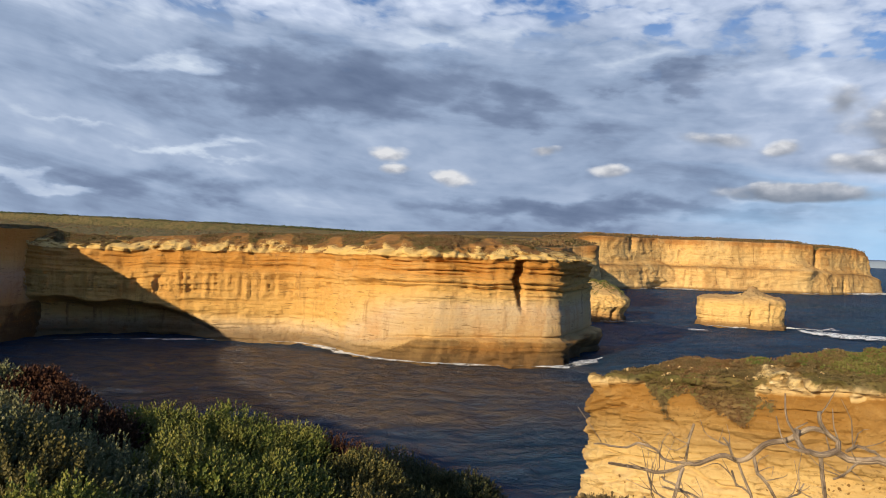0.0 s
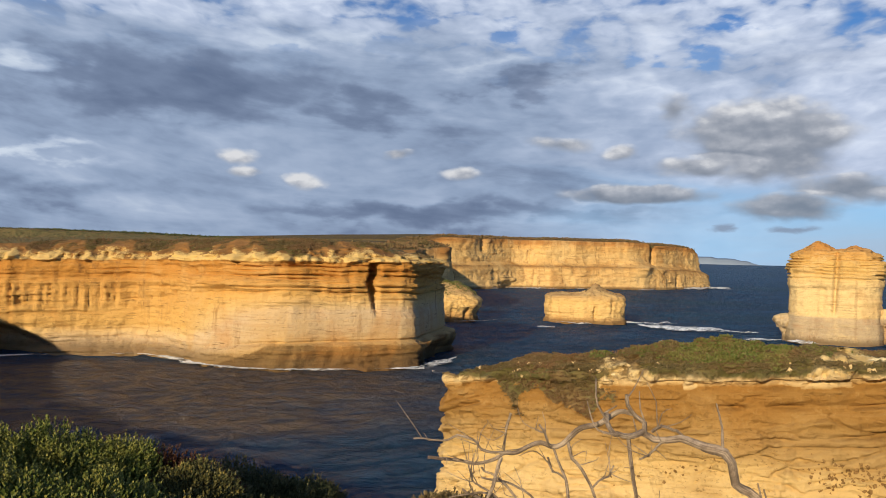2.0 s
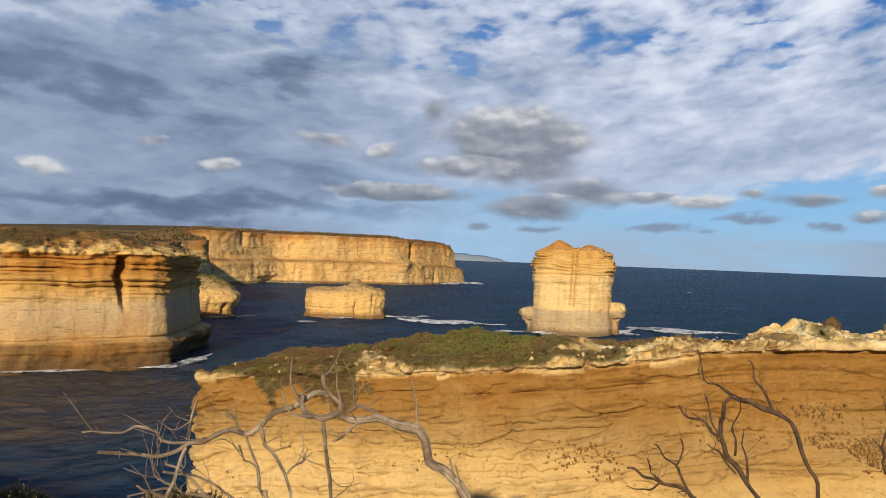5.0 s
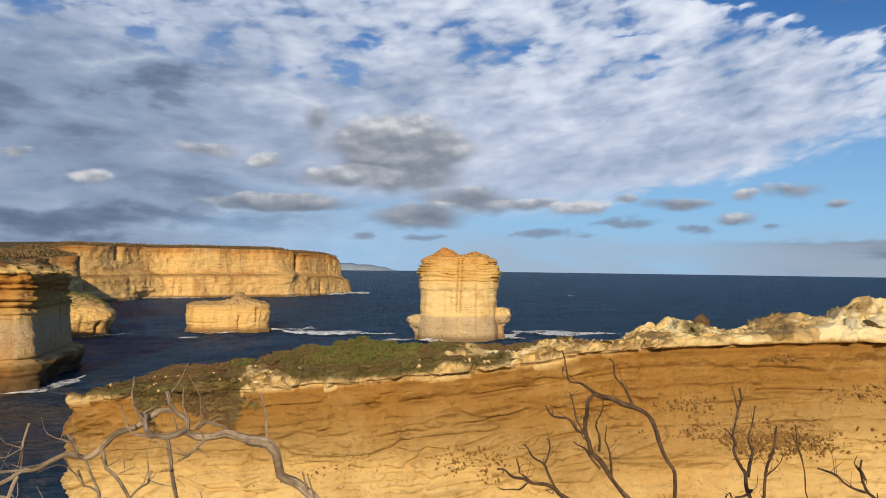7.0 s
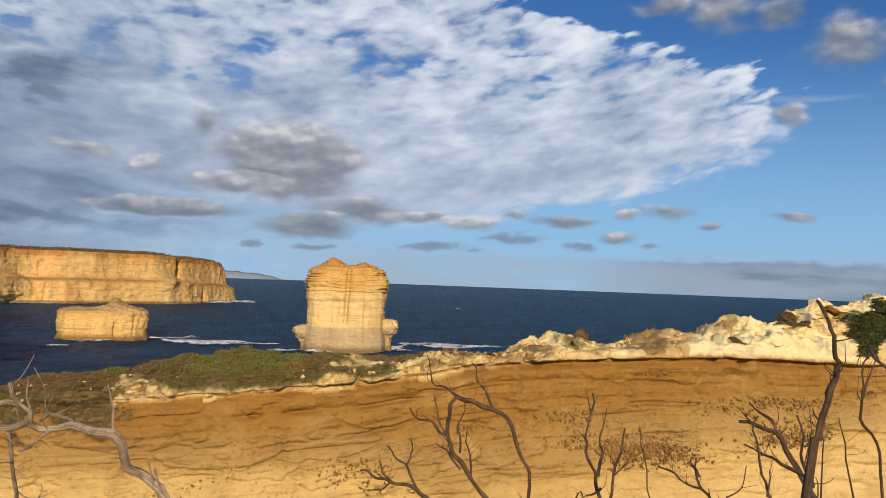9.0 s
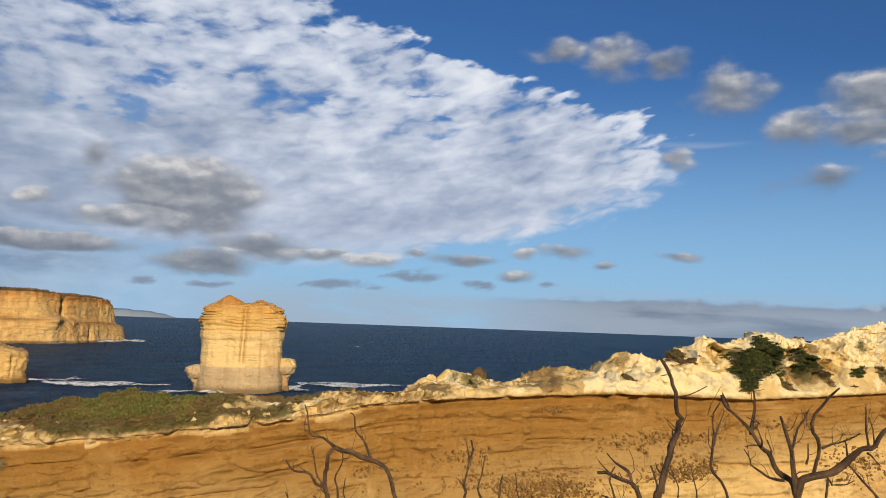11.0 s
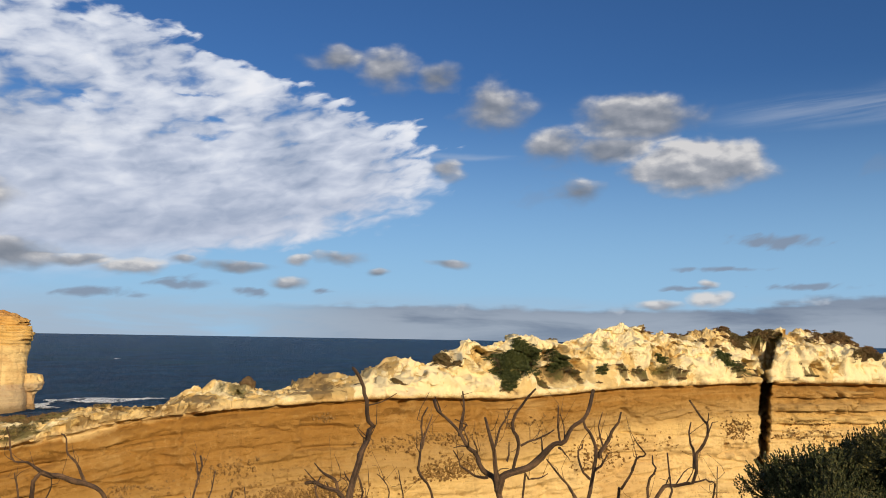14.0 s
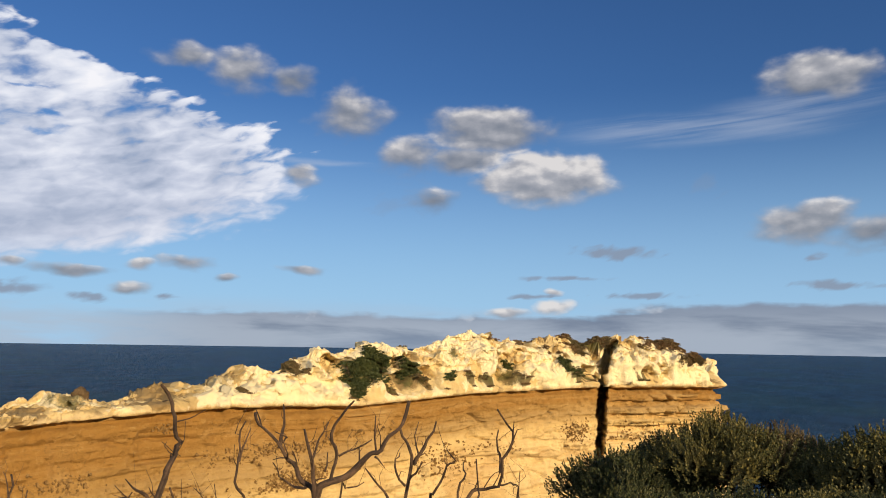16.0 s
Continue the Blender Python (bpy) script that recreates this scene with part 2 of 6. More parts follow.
    # flat lenses
    lens = t.math("ADD", lobes(LENSES, t.vmath("ADD", face, t.scaled(swirl, (4.5, 0.9, 0.0))), -0.6), t.math("MULTIPLY", t.math("SUBTRACT", n_fine, 0.5), 2.2))
    thin = t.math("SUBTRACT", 0.8, t.math("MULTIPLY", t.step(el, 7.0, 9.0), 0.6))
    sky_col = t.mix(t.math("MULTIPLY", t.step(lens, 0.0, 0.85), thin), sky_col, (2.3, 2.75, 3.6))

    # single cumulus: lumpy heads with crisp tops, grey and ragged underneath
    dens, tone = None, None
    for a, e, hw, hh, wh in CLOUDS_EAST + CLOUDS_MID + CLOUDS_WEST:
        v = t.vmath("MULTIPLY", t.vmath("SUBTRACT", bent, (a, e, 0.0)), (0.76 / hw, 0.76 / hh, 0.0))
        d = t.math("MAXIMUM", t.math("MULTIPLY", t.math("SUBTRACT", 1.0, t.node_len(v)), min(2.0, max(1.0, 0.45 * hw))), -0.6)
        rise = t.math("MULTIPLY_ADD", t.sep(v)[1], 0.42, wh)
        pair = t.math("MULTIPLY", rise, t.step(d, -0.3, 0.25))
        dens = d if dens is None else t.math("MAXIMUM", dens, d)
        tone = pair if tone is None else t.math("MAXIMUM", tone, pair)
    puff = t.math("ADD", dens, t.math("MULTIPLY", t.math("SUBTRACT", n_puff, 0.50), 1.35))
    a_puff = t.step(puff, 0.0, t.math("SUBTRACT", 0.95, t.math("MULTIPLY", t.step(tone, 0.3, 0.9), 0.35)))
    light = t.math("ADD", tone, t.math("ADD", t.math("MULTIPLY", t.math("SUBTRACT", n_puff, n_lit), 1.1), t.math("MULTIPLY", t.math("SUBTRACT", n_puff, 0.5), 0.7)))
    puff_col = t.ramp(light, [(0.05, (1.9, 2.15, 2.6)), (0.38, (2.7, 2.9, 3.3)), (0.70, (4.1, 4.2, 4.5)), (1.0, (7.2, 7.05, 6.9))])
    sky_col = t.mix(t.math("MULTIPLY", a_puff, 0.92), sky_col, puff_col)
    bg = t.node("ShaderNodeBackground")
    bg.inputs[1].default_value = SKY_STRENGTH
    t.put(bg.inputs[0], sky_col)
    t.l.new(bg.outputs[0], t.node("ShaderNodeOutputWorld").inputs[0])


build_world()


# ---- number helpers: seeded lattice noise on arrays ----
def hashed(ix, iy, iz, seed):
    h = (ix.astype(np.int64) * 374761393 + iy.astype(np.int64) * 668265263 + iz.astype(np.int64) * 2147483647 + seed * 974634777) & 0x7FFFFFFF
    h = ((h ^ (h >> 13)) * 1274126177) & 0x7FFFFFFF
    h = (h ^ (h >> 16)) & 0xFFFFFF
    return h / 0x7FFFFF - 1.0


def lattice(x, y, z, seed=0):
    """Smooth noise in -1..1."""
    x, y, z = np.broadcast_arrays(np.asarray(x, float), np.asarray(y, float), np.asarray(z, float))
    x0, y0, z0 = np.floor(x), np.floor(y), np.floor(z)
    fx, fy, fz = x - x0, y - y0, z - z0
    fx, fy, fz = (f * f * f * (f * (f * 6 - 15) + 10) for f in (fx, fy, fz))
    r = 0.0
    for i in (0, 1):
        for j in (0, 1):
            for k in (0, 1):
                wgt = (fx if i else 1 - fx) * (fy if j else 1 - fy) * (fz if k else 1 - fz)
                r = r + wgt * hashed(x0 + i, y0 + j, z0 + k, seed)
    return r


def fbm(x, y, z, octaves=4, gain=0.5, seed=0):
    r, amp, s = 0.0, 1.0, 1.0
    for o in range(octaves):
        r = r + amp * lattice(np.asarray(x) * s, np.asarray(y) * s, np.asarray(z) * s, seed + o * 17)
        amp, s = amp * gain, s * 2.03
    return r


def smooth_path(points, step):
    """Catmull-Rom through the points, resampled at even steps."""
    p = np.array(points, float)
    q = np.vstack([2 * p[0] - p[1], p, 2 * p[-1] - p[-2]])
    fine = []
    for i in range(1, len(q) - 2):
        a, b, c, d = q[i - 1], q[i], q[i + 1], q[i + 2]
        for s in np.linspace(0, 1, 40, endpoint=False):
            fine.append(0.5 * (2 * b + (c - a) * s + (2 * a - 5 * b + 4 * c - d) * s * s + (3 * b - a - 3 * c + d) * s ** 3))
    fine.append(p[-1])
    fine = np.array(fine)
    run = np.concatenate([[0], np.cumsum(np.linalg.norm(np.diff(fine[:, :2], axis=0), axis=1))])
    n = max(2, int(run[-1] / step))
    at = np.linspace(0, run[-1], n + 1)
    return np.stack([np.interp(at, run, fine[:, i]) for i in range(fine.shape[1])], 1), at


def grid_mesh(name, co, closed=False):
    """A mesh from an array of rows x columns x 3."""
    nu, nv = co.shape[:2]
    me = bpy.data.meshes.new(name)
    idx = np.arange(nu * nv).reshape(nu, nv)
    if closed:
        idx = np.vstack([idx, idx[:1]])
    f = np.stack([idx[:-1, :-1], idx[1:, :-1], idx[1:, 1:], idx[:-1, 1:]], -1).reshape(-1, 4)
    me.vertices.add(nu * nv)
    me.vertices.foreach_set("co", co.reshape(-1).astype(np.float32))
    me.loops.add(f.size)
    me.loops.foreach_set("vertex_index", f.reshape(-1).astype(np.int32))
    me.polygons.add(len(f))
    me.polygons.foreach_set("loop_start", (np.arange(len(f)) * 4).astype(np.int32))
    me.polygons.foreach_set("loop_total", np.full(len(f), 4, np.int32))
    me.polygons.foreach_set("use_smooth", np.ones(len(f), bool))
    me.update(calc_edges=True)
    return me


def raw_mesh(name, co, faces, smooth=False):
    """A mesh from vertex rows and equal-sized faces."""
    me = bpy.data.meshes.new(name)
    co, f = np.asarray(co, np.float32), np.asarray(faces, np.int32)
    me.vertices.add(len(co))
    me.vertices.foreach_set("co", co.reshape(-1))
    me.loops.add(f.size)
    me.loops.foreach_set("vertex_index", f.reshape(-1))
    me.polygons.add(len(f))
    me.polygons.foreach_set("loop_start", (np.arange(len(f)) * f.shape[1]).astype(np.int32))
    me.polygons.foreach_set("loop_total", np.full(len(f), f.shape[1], np.int32))
    me.polygons.foreach_set("use_smooth", np.full(len(f), smooth, bool))
    me.update(calc_edges=True)
    return me


def polar(az, d):
    """Plan place of a bearing (degrees from +y, clockwise) and a distance from the viewer."""
    return d * math.sin(radians(az)), d * math.cos(radians(az))


def link_part(name, me, mat, parent, label=""):
    ob = new(name, me)
    me.materials.append(mat)
    ob.parent = parent
    return tagged(ob, label) if label else ob


# ---- materials ----
def attribute(t, name):
    return t.node("ShaderNodeAttribute", attribute_name=name).outputs["Fac"]


def cliff_rock(name, stops, lo, hi, stain=(0.30, 0.13, 0.035), size=1.0, foot=3.0, lines=0.5, streaks=0.5, wash=(0.64, 0.45, 0.19), soil=None, specks=0.0, drift=1.2, grainy=0.45, relief=0.55, blotch=0.45):
    """Layered limestone. stops: (height against the rim in metres, colour); rain streaks, bedding lines, stains, wet
    foot; soil and spurs above the rim, with shade painted into the hollows between them.
    """
    m, t, b = material(name)
    p = t.node("ShaderNodeNewGeometry").outputs["Position"]
    x, y, z = t.sep(p)
    bed = attribute(t, "bed")
    broad = t.noise(p, 0.035 / size, 4.0, 0.6)
    patch = t.noise(t.scaled(p, (1.0, 1.0, 1.6)), 0.11 / size, 5.0, 0.62, 0.5)
    grain = t.noise(p, 1.3 / size, 7.0, 0.72)
    wob = t.math("MULTIPLY", t.math("SUBTRACT", broad, 0.5), drift * size)
    level = t.math("ADD", t.math("ADD", bed, attribute(t, "tint")), t.math("ADD", wob, t.math("MULTIPLY", t.math("SUBTRACT", grain, 0.5), 0.7 * size)))
    fac = t.math("DIVIDE", t.math("SUBTRACT", level, lo), hi - lo)
    c = t.ramp(fac, [((h - lo) / (hi - lo), k) for h, k in stops])
    lay = t.comb(t.math("MULTIPLY", x, 0.03 / size), t.math("MULTIPLY", y, 0.03 / size), t.math("MULTIPLY", t.math("ADD", bed, t.math("MULTIPLY", wob, 0.2)), 1.0 / size))
    thick = t.noise(lay, 0.8, 5.0, 0.65)
    fine = t.noise(t.scaled(lay, (2.0, 2.0, 1.0)), 3.2, 5.0, 0.65)
    streak = t.noise(t.comb(t.math("MULTIPLY", x, 0.45 / size), t.math("MULTIPLY", y, 0.45 / size), t.math("MULTIPLY", z, 0.035 / size)), 1.0, 7.0, 0.68)
    c = t.mix(t.math("MULTIPLY", t.step(thick, 0.52, 0.68), grainy), c, wash)
    c = t.mix(t.math("MULTIPLY", t.step(thick, 0.48, 0.30), grainy), c, stain)
    c = t.mix(t.math("MULTIPLY", t.step(patch, 0.52, 0.70), blotch), c, wash)
    c = t.mix(t.math("MULTIPLY", t.step(patch, 0.46, 0.30), blotch), c, stain)
    bleach = t.noise(t.comb(t.math("MULTIPLY", x, 0.06 / size), t.math("MULTIPLY", y, 0.06 / size), t.math("MULTIPLY", z, 0.025 / size)), 1.0, 4.0, 0.6, 0.4)
    c = t.mix(t.math("MULTIPLY", t.step(bleach, 0.54, 0.66), 0.40), c, wash)
    c = t.mix(t.math("MULTIPLY", t.step(bleach, 0.46, 0.34), 0.35), c, t.mix(0.35, stain, (0.55, 0.27, 0.06)))
    run = t.math("MULTIPLY", t.step(streak, 0.52, 0.70), t.step(broad, 0.35, 0.6))
    c = t.mix(t.math("MULTIPLY", run, streaks), c, t.mix(0.6, stain, (0.16, 0.11, 0.06)))
    line = t.math("MULTIPLY", t.step(fine, 0.56, 0.66), t.step(t.noise(p, 0.22 / size, 4.0, 0.6), 0.44, 0.60))
    c = t.mix(t.math("MULTIPLY", line, lines), c, (0.13, 0.075, 0.03))
    c = t.mix(t.math("MULTIPLY", t.step(grain, 0.52, 0.75), 0.35), c, wash)
    c = t.mix(t.math("MULTIPLY", t.step(grain, 0.46, 0.28), 0.40), c, t.mix(0.5, stain, (0.10, 0.06, 0.03)))
    if specks:
        pit = t.noise(t.scaled(p, (1.0, 1.0, 1.5)), 2.6, 3.0, 0.6)
        where = t.math("MULTIPLY", t.step(t.noise(t.scaled(p, (0.09, 0.09, 0.30)), 1.0, 3.0, 0.6), 0.50, 0.62), t.math("SUBTRACT", 1.0, t.step(bed, -2.0, -0.5)))
        c = t.mix(t.math("MULTIPLY", t.math("MULTIPLY", t.step(pit, 0.58, 0.66), where), specks), c, (0.10, 0.065, 0.025))
    if soil:
        spur, plant = attribute(t, "spur"), attribute(t, "plant")
        s = t.mix(t.step(patch, 0.38, 0.62), soil[0], soil[1])
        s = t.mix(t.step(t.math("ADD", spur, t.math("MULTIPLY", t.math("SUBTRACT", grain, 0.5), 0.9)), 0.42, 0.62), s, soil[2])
        # low spur: shade of hollows and gullies painted as dark brown
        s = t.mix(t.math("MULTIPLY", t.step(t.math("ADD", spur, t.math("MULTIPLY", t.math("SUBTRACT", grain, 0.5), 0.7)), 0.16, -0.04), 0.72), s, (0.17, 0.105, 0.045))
        s = t.mix(t.math("MULTIPLY", t.step(t.math("ADD", plant, t.math("MULTIPLY", t.math("SUBTRACT", grain, 0.5), 0.8)), 0.35, 0.60), 0.9), s, t.mix(t.step(patch, 0.42, 0.6), (0.085, 0.085, 0.030), (0.15, 0.095, 0.042)))
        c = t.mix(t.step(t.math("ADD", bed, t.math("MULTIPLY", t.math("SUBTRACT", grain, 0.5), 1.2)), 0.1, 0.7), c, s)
    wet = t.math("SUBTRACT", 1.0, t.step(t.math("ADD", z, t.math("MULTIPLY", grain, 2.0)), foot * 0.5 + 0.6, foot + 1.6))
    c = t.mix(t.math("MULTIPLY", wet, 0.7), c, (0.11, 0.072, 0.036))
    t.put(b.inputs["Base Color"], c)
    b.inputs["Roughness"].default_value = 0.94
    b.inputs["Specular IOR Level"].default_value = 0.12
    h = t.math("ADD", t.math("MULTIPLY", fine, relief), t.math("ADD", t.math("MULTIPLY", grain, 0.9), t.math("MULTIPLY", streak, 0.4)))
    bump = t.node("ShaderNodeBump")
    bump.inputs["Strength"].default_value, bump.inputs["Distance"].default_value = 0.9, 0.55 * size
    t.put(bump.inputs["Height"], h)
    t.put(b.inputs["Normal"], bump.outputs[0])
    return m


def sea_material():
    m, t, b = material("sea_water")
    p = t.node("ShaderNodeNewGeometry").outputs["Position"]
    n1 = t.noise(t.scaled(p, (0.20, 0.30, 0.2)), 1.0, 9.0, 0.68, 0.4)
    n2 = t.noise(t.scaled(p, (0.012, 0.03, 0.01)), 1.0, 5.0, 0.6)
    n3 = t.noise(t.scaled(p, (0.045, 0.10, 0.05)), 1.0, 6.0, 0.65, 0.4)
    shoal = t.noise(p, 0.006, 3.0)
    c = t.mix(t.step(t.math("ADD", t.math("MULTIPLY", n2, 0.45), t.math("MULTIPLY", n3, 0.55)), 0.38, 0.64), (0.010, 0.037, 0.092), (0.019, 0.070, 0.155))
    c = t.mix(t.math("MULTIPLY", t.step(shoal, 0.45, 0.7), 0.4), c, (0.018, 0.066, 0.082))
    # the cliffs' brown reflection in the cove, painted into the water's colour
    cliff_reflection = t.node_len(t.vmath("MULTIPLY", t.vmath("SUBTRACT", p, (-36.0, 180.0, 0.0)), (1 / 90.0, 1 / 66.0, 0.0)))
    cliff_reflection = t.math("SUBTRACT", 1.0, t.step(t.math("ADD", cliff_reflection, t.math("MULTIPLY", t.math("SUBTRACT", n2, 0.5), 1.3)), 0.45, 1.15))
    c = t.mix(t.math("MULTIPLY", cliff_reflection, t.math("ADD", 0.45, t.math("MULTIPLY", t.step(n1, 0.35, 0.65), 0.55))), c, (0.150, 0.113, 0.081))
    crest = t.math("MULTIPLY", t.step(n1, 0.70, 0.76), t.step(n2, 0.52, 0.66))
    c = t.mix(t.math("MULTIPLY", crest, 0.6), c, (0.35, 0.40, 0.45))
    bump = t.node("ShaderNodeBump")
    bump.inputs["Strength"].default_value, bump.inputs["Distance"].default_value = 1.0, 5.0
    t.put(bump.inputs["Height"], n1)
    body, gloss, both = t.node("ShaderNodeBsdfDiffuse"), t.node("ShaderNodeBsdfGlossy"), t.node("ShaderNodeMixShader")
    t.put(body.inputs["Color"], c)
    gloss.inputs["Roughness"].default_value = 0.14
    fres = t.node("ShaderNodeFresnel")
    fres.inputs["IOR"].default_value = 1.33
    for n in (body, gloss, fres):
        t.put(n.inputs["Normal"], bump.outputs[0])
    # wind-ruffled water never mirrors fully, however low one looks
    t.put(both.inputs[0], t.math("MINIMUM", t.math("MULTIPLY", fres.outputs[0], 1.0), 0.28))
    t.l.new(body.outputs[0], both.inputs[1])
    t.l.new(gloss.outputs[0], both.inputs[2])
    t.l.new(both.outputs[0], t.n["Material Output"].inputs["Surface"])
    return m


def plain_ground(name, c1, c2, c3, scale=0.4):
    m, t, b = material(name)
    p = t.node("ShaderNodeNewGeometry").outputs["Position"]
    n1, n2 = t.noise(p, scale, 6.0, 0.65), t.noise(p, scale * 9, 4.0, 0.6)
    c = t.mix(t.step(n1, 0.35, 0.65), c1, c2)
    c = t.mix(t.step(n2, 0.45, 0.7), c, c3)
    t.put(b.inputs["Base Color"], c)
    b.inputs["Roughness"].default_value = 0.95
    b.inputs["Specular IOR Level"].default_value = 0.1
    bump = t.node("ShaderNodeBump")
    bump.inputs["Strength"].default_value, bump.inputs["Distance"].default_value = 0.9, 0.1 / scale
    t.put(bump.inputs["Height"], t.math("ADD", n1, n2))
    t.put(b.inputs["Normal"], bump.outputs[0])
    return m


def leaf_material(name, c1, c2, c3, scale=1.5):
    """Foliage: colour drifts in patches and from leaf to leaf."""
    m, t, b = material(name)
    g = t.node("ShaderNodeNewGeometry")
    n = t.noise(g.outputs["Position"], scale, 3.0, 0.6)
    c = t.mix(t.step(n, 0.38, 0.62), c1, c2)
    c = t.mix(t.math("MULTIPLY", t.step(g.outputs["Random Per Island"], 0.55, 1.0), 0.8), c, c3)
    t.put(b.inputs["Base Color"], c)
    b.inputs["Roughness"].default_value = 0.6
    b.inputs["Specular IOR Level"].default_value = 0.25
    return m


HEADLAND_ROCK = cliff_rock("headland_limestone", [(-27, (0.12, 0.075, 0.035)), (-20.5, (0.17, 0.105, 0.042)), (-20.0, (0.50, 0.34, 0.15)), (-17, (0.50, 0.37, 0.21)), (-12, (0.55, 0.425, 0.27)), (-10, (0.60, 0.43, 0.20)), (-8.0, (0.59, 0.37, 0.12)), (-5, (0.53, 0.29, 0.08)), (-3, (0.46, 0.225, 0.05)), (0, (0.46, 0.225, 0.05))], -28, 2,
                           foot=4.6, soil=((0.20, 0.105, 0.038), (0.31, 0.160, 0.052), (0.64, 0.45, 0.17)), lines=0.75, grainy=0.22, blotch=0.28, relief=0.4, streaks=0.75, wash=(0.58, 0.375, 0.145), stain=(0.36, 0.155, 0.035))
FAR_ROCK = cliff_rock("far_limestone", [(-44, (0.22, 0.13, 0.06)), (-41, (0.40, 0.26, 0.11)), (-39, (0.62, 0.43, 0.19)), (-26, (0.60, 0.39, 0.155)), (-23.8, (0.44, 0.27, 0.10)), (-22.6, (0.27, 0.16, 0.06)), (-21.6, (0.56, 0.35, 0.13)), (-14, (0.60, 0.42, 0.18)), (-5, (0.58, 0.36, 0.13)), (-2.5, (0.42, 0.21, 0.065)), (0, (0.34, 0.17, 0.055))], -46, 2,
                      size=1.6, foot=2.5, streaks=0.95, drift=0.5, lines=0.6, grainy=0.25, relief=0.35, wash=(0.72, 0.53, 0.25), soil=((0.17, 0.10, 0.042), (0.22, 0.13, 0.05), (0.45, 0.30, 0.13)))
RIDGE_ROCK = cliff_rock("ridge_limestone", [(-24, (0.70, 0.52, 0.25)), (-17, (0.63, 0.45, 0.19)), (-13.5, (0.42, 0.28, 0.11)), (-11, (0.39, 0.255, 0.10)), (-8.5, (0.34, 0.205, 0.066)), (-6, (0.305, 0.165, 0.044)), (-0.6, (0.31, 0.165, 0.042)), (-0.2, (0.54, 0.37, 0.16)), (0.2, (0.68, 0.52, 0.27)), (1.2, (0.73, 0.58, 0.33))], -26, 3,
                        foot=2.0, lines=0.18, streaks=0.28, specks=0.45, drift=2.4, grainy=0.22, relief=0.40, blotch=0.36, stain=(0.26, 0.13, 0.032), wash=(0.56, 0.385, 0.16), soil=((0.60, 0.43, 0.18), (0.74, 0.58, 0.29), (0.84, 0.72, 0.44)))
STACK_ROCK = cliff_rock("stack_limestone", [(-36, (0.30, 0.225, 0.14)), (-30, (0.39, 0.31, 0.20)), (-21.4, (0.42, 0.335, 0.22)), (-20.6, (0.66, 0.50, 0.25)), (-10, (0.68, 0.52, 0.26)), (-5, (0.56, 0.37, 0.13)), (-1, (0.58, 0.38, 0.13)), (2.2, (0.54, 0.30, 0.085)), (4, (0.48, 0.23, 0.06))], -38, 6,
                        foot=2.5, streaks=0.35, lines=0.6, grainy=0.2, wash=(0.70, 0.53, 0.27), blotch=0.3)
ISLET_ROCK = cliff_rock("islet_limestone", [(-14, (0.22, 0.13, 0.055)), (-10, (0.46, 0.29, 0.12)), (-8, (0.64, 0.45, 0.19)), (-2, (0.65, 0.44, 0.17)), (0, (0.46, 0.31, 0.14)), (3, (0.42, 0.29, 0.14))], -15, 4, foot=2.5, streaks=0.4)
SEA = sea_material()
HEATH = plain_ground("heath_ground", (0.10, 0.085, 0.035), (0.16, 0.105, 0.05), (0.05, 0.055, 0.022), 0.3)
GRASS = plain_ground("plateau_grass", (0.135, 0.120, 0.052), (0.18, 0.138, 0.062), (0.09, 0.088, 0.038), 0.06)
DARK_HEATH = plain_ground("far_heath", (0.10, 0.075, 0.035), (0.14, 0.10, 0.045), (0.06, 0.055, 0.025), 0.05)
SCRUB_LEAF = leaf_material("heath_leaves", (0.098, 0.080, 0.034), (0.160, 0.092, 0.042), (0.21, 0.155, 0.075), 0.16)
GREEN_LEAF = leaf_material("dark_scrub_leaves", (0.035, 0.050, 0.018), (0.055, 0.070, 0.022), (0.10, 0.10, 0.035), 0.5)
BRIGHT_LEAF = leaf_material("green_heath_leaves", (0.085, 0.115, 0.025), (0.13, 0.12, 0.035), (0.17, 0.16, 0.055), 0.3)


# ---- sea ----
def build_sea():
    """One sheet to the horizon, finest where it lies open to view, with real swell and chop."""
    ring = np.concatenate([[0, 30, 60], np.geomspace(85, 1300, 330), np.geomspace(1330, 4900, 40)])
    ang = np.radians(np.concatenate([np.linspace(-36, 112, 700), np.linspace(114, 322, 60)]))
    r, th = np.meshgrid(ring, ang)
    x, y = r * np.sin(th), r * np.cos(th)
    fade = np.clip((r - 60) / 40, 0, 1) * np.clip(1.4 - r / 1300, 0, 1)
    wx, wy = 0.85 * x + 0.5 * y, -0.5 * x + 0.85 * y
    z = 0.42 * fbm(wx * 0.045, wy * 0.10, 0.0, 4, 0.58, 501) + 0.28 * (1 - 2 * np.abs(lattice(wx * 0.10, wy * 0.22, 0.0, 510)))
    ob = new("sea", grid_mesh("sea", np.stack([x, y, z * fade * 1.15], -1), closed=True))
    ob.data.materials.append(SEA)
    tagged(ob, "dark blue ocean with small choppy waves", "sea", kind="structure")


build_sea()


# ---- cliffs ----
def table(u, rows):
    """Interpolates rows of (key, value)."""
    k = np.array(rows, float)
    return np.interp(u, k[:, 0], k[:, 1])


def ridged(x, y, z, octaves=3, seed=0):
    r, amp, s = 0.0, 0.6, 1.0
    for o in range(octaves):
        r = r + amp * (1 - np.abs(lattice(np.asarray(x) * s, np.asarray(y) * s, np.asarray(z) * s, seed + 7 * o))) ** 2
        amp, s = amp * 0.5, s * 2.1
    return r


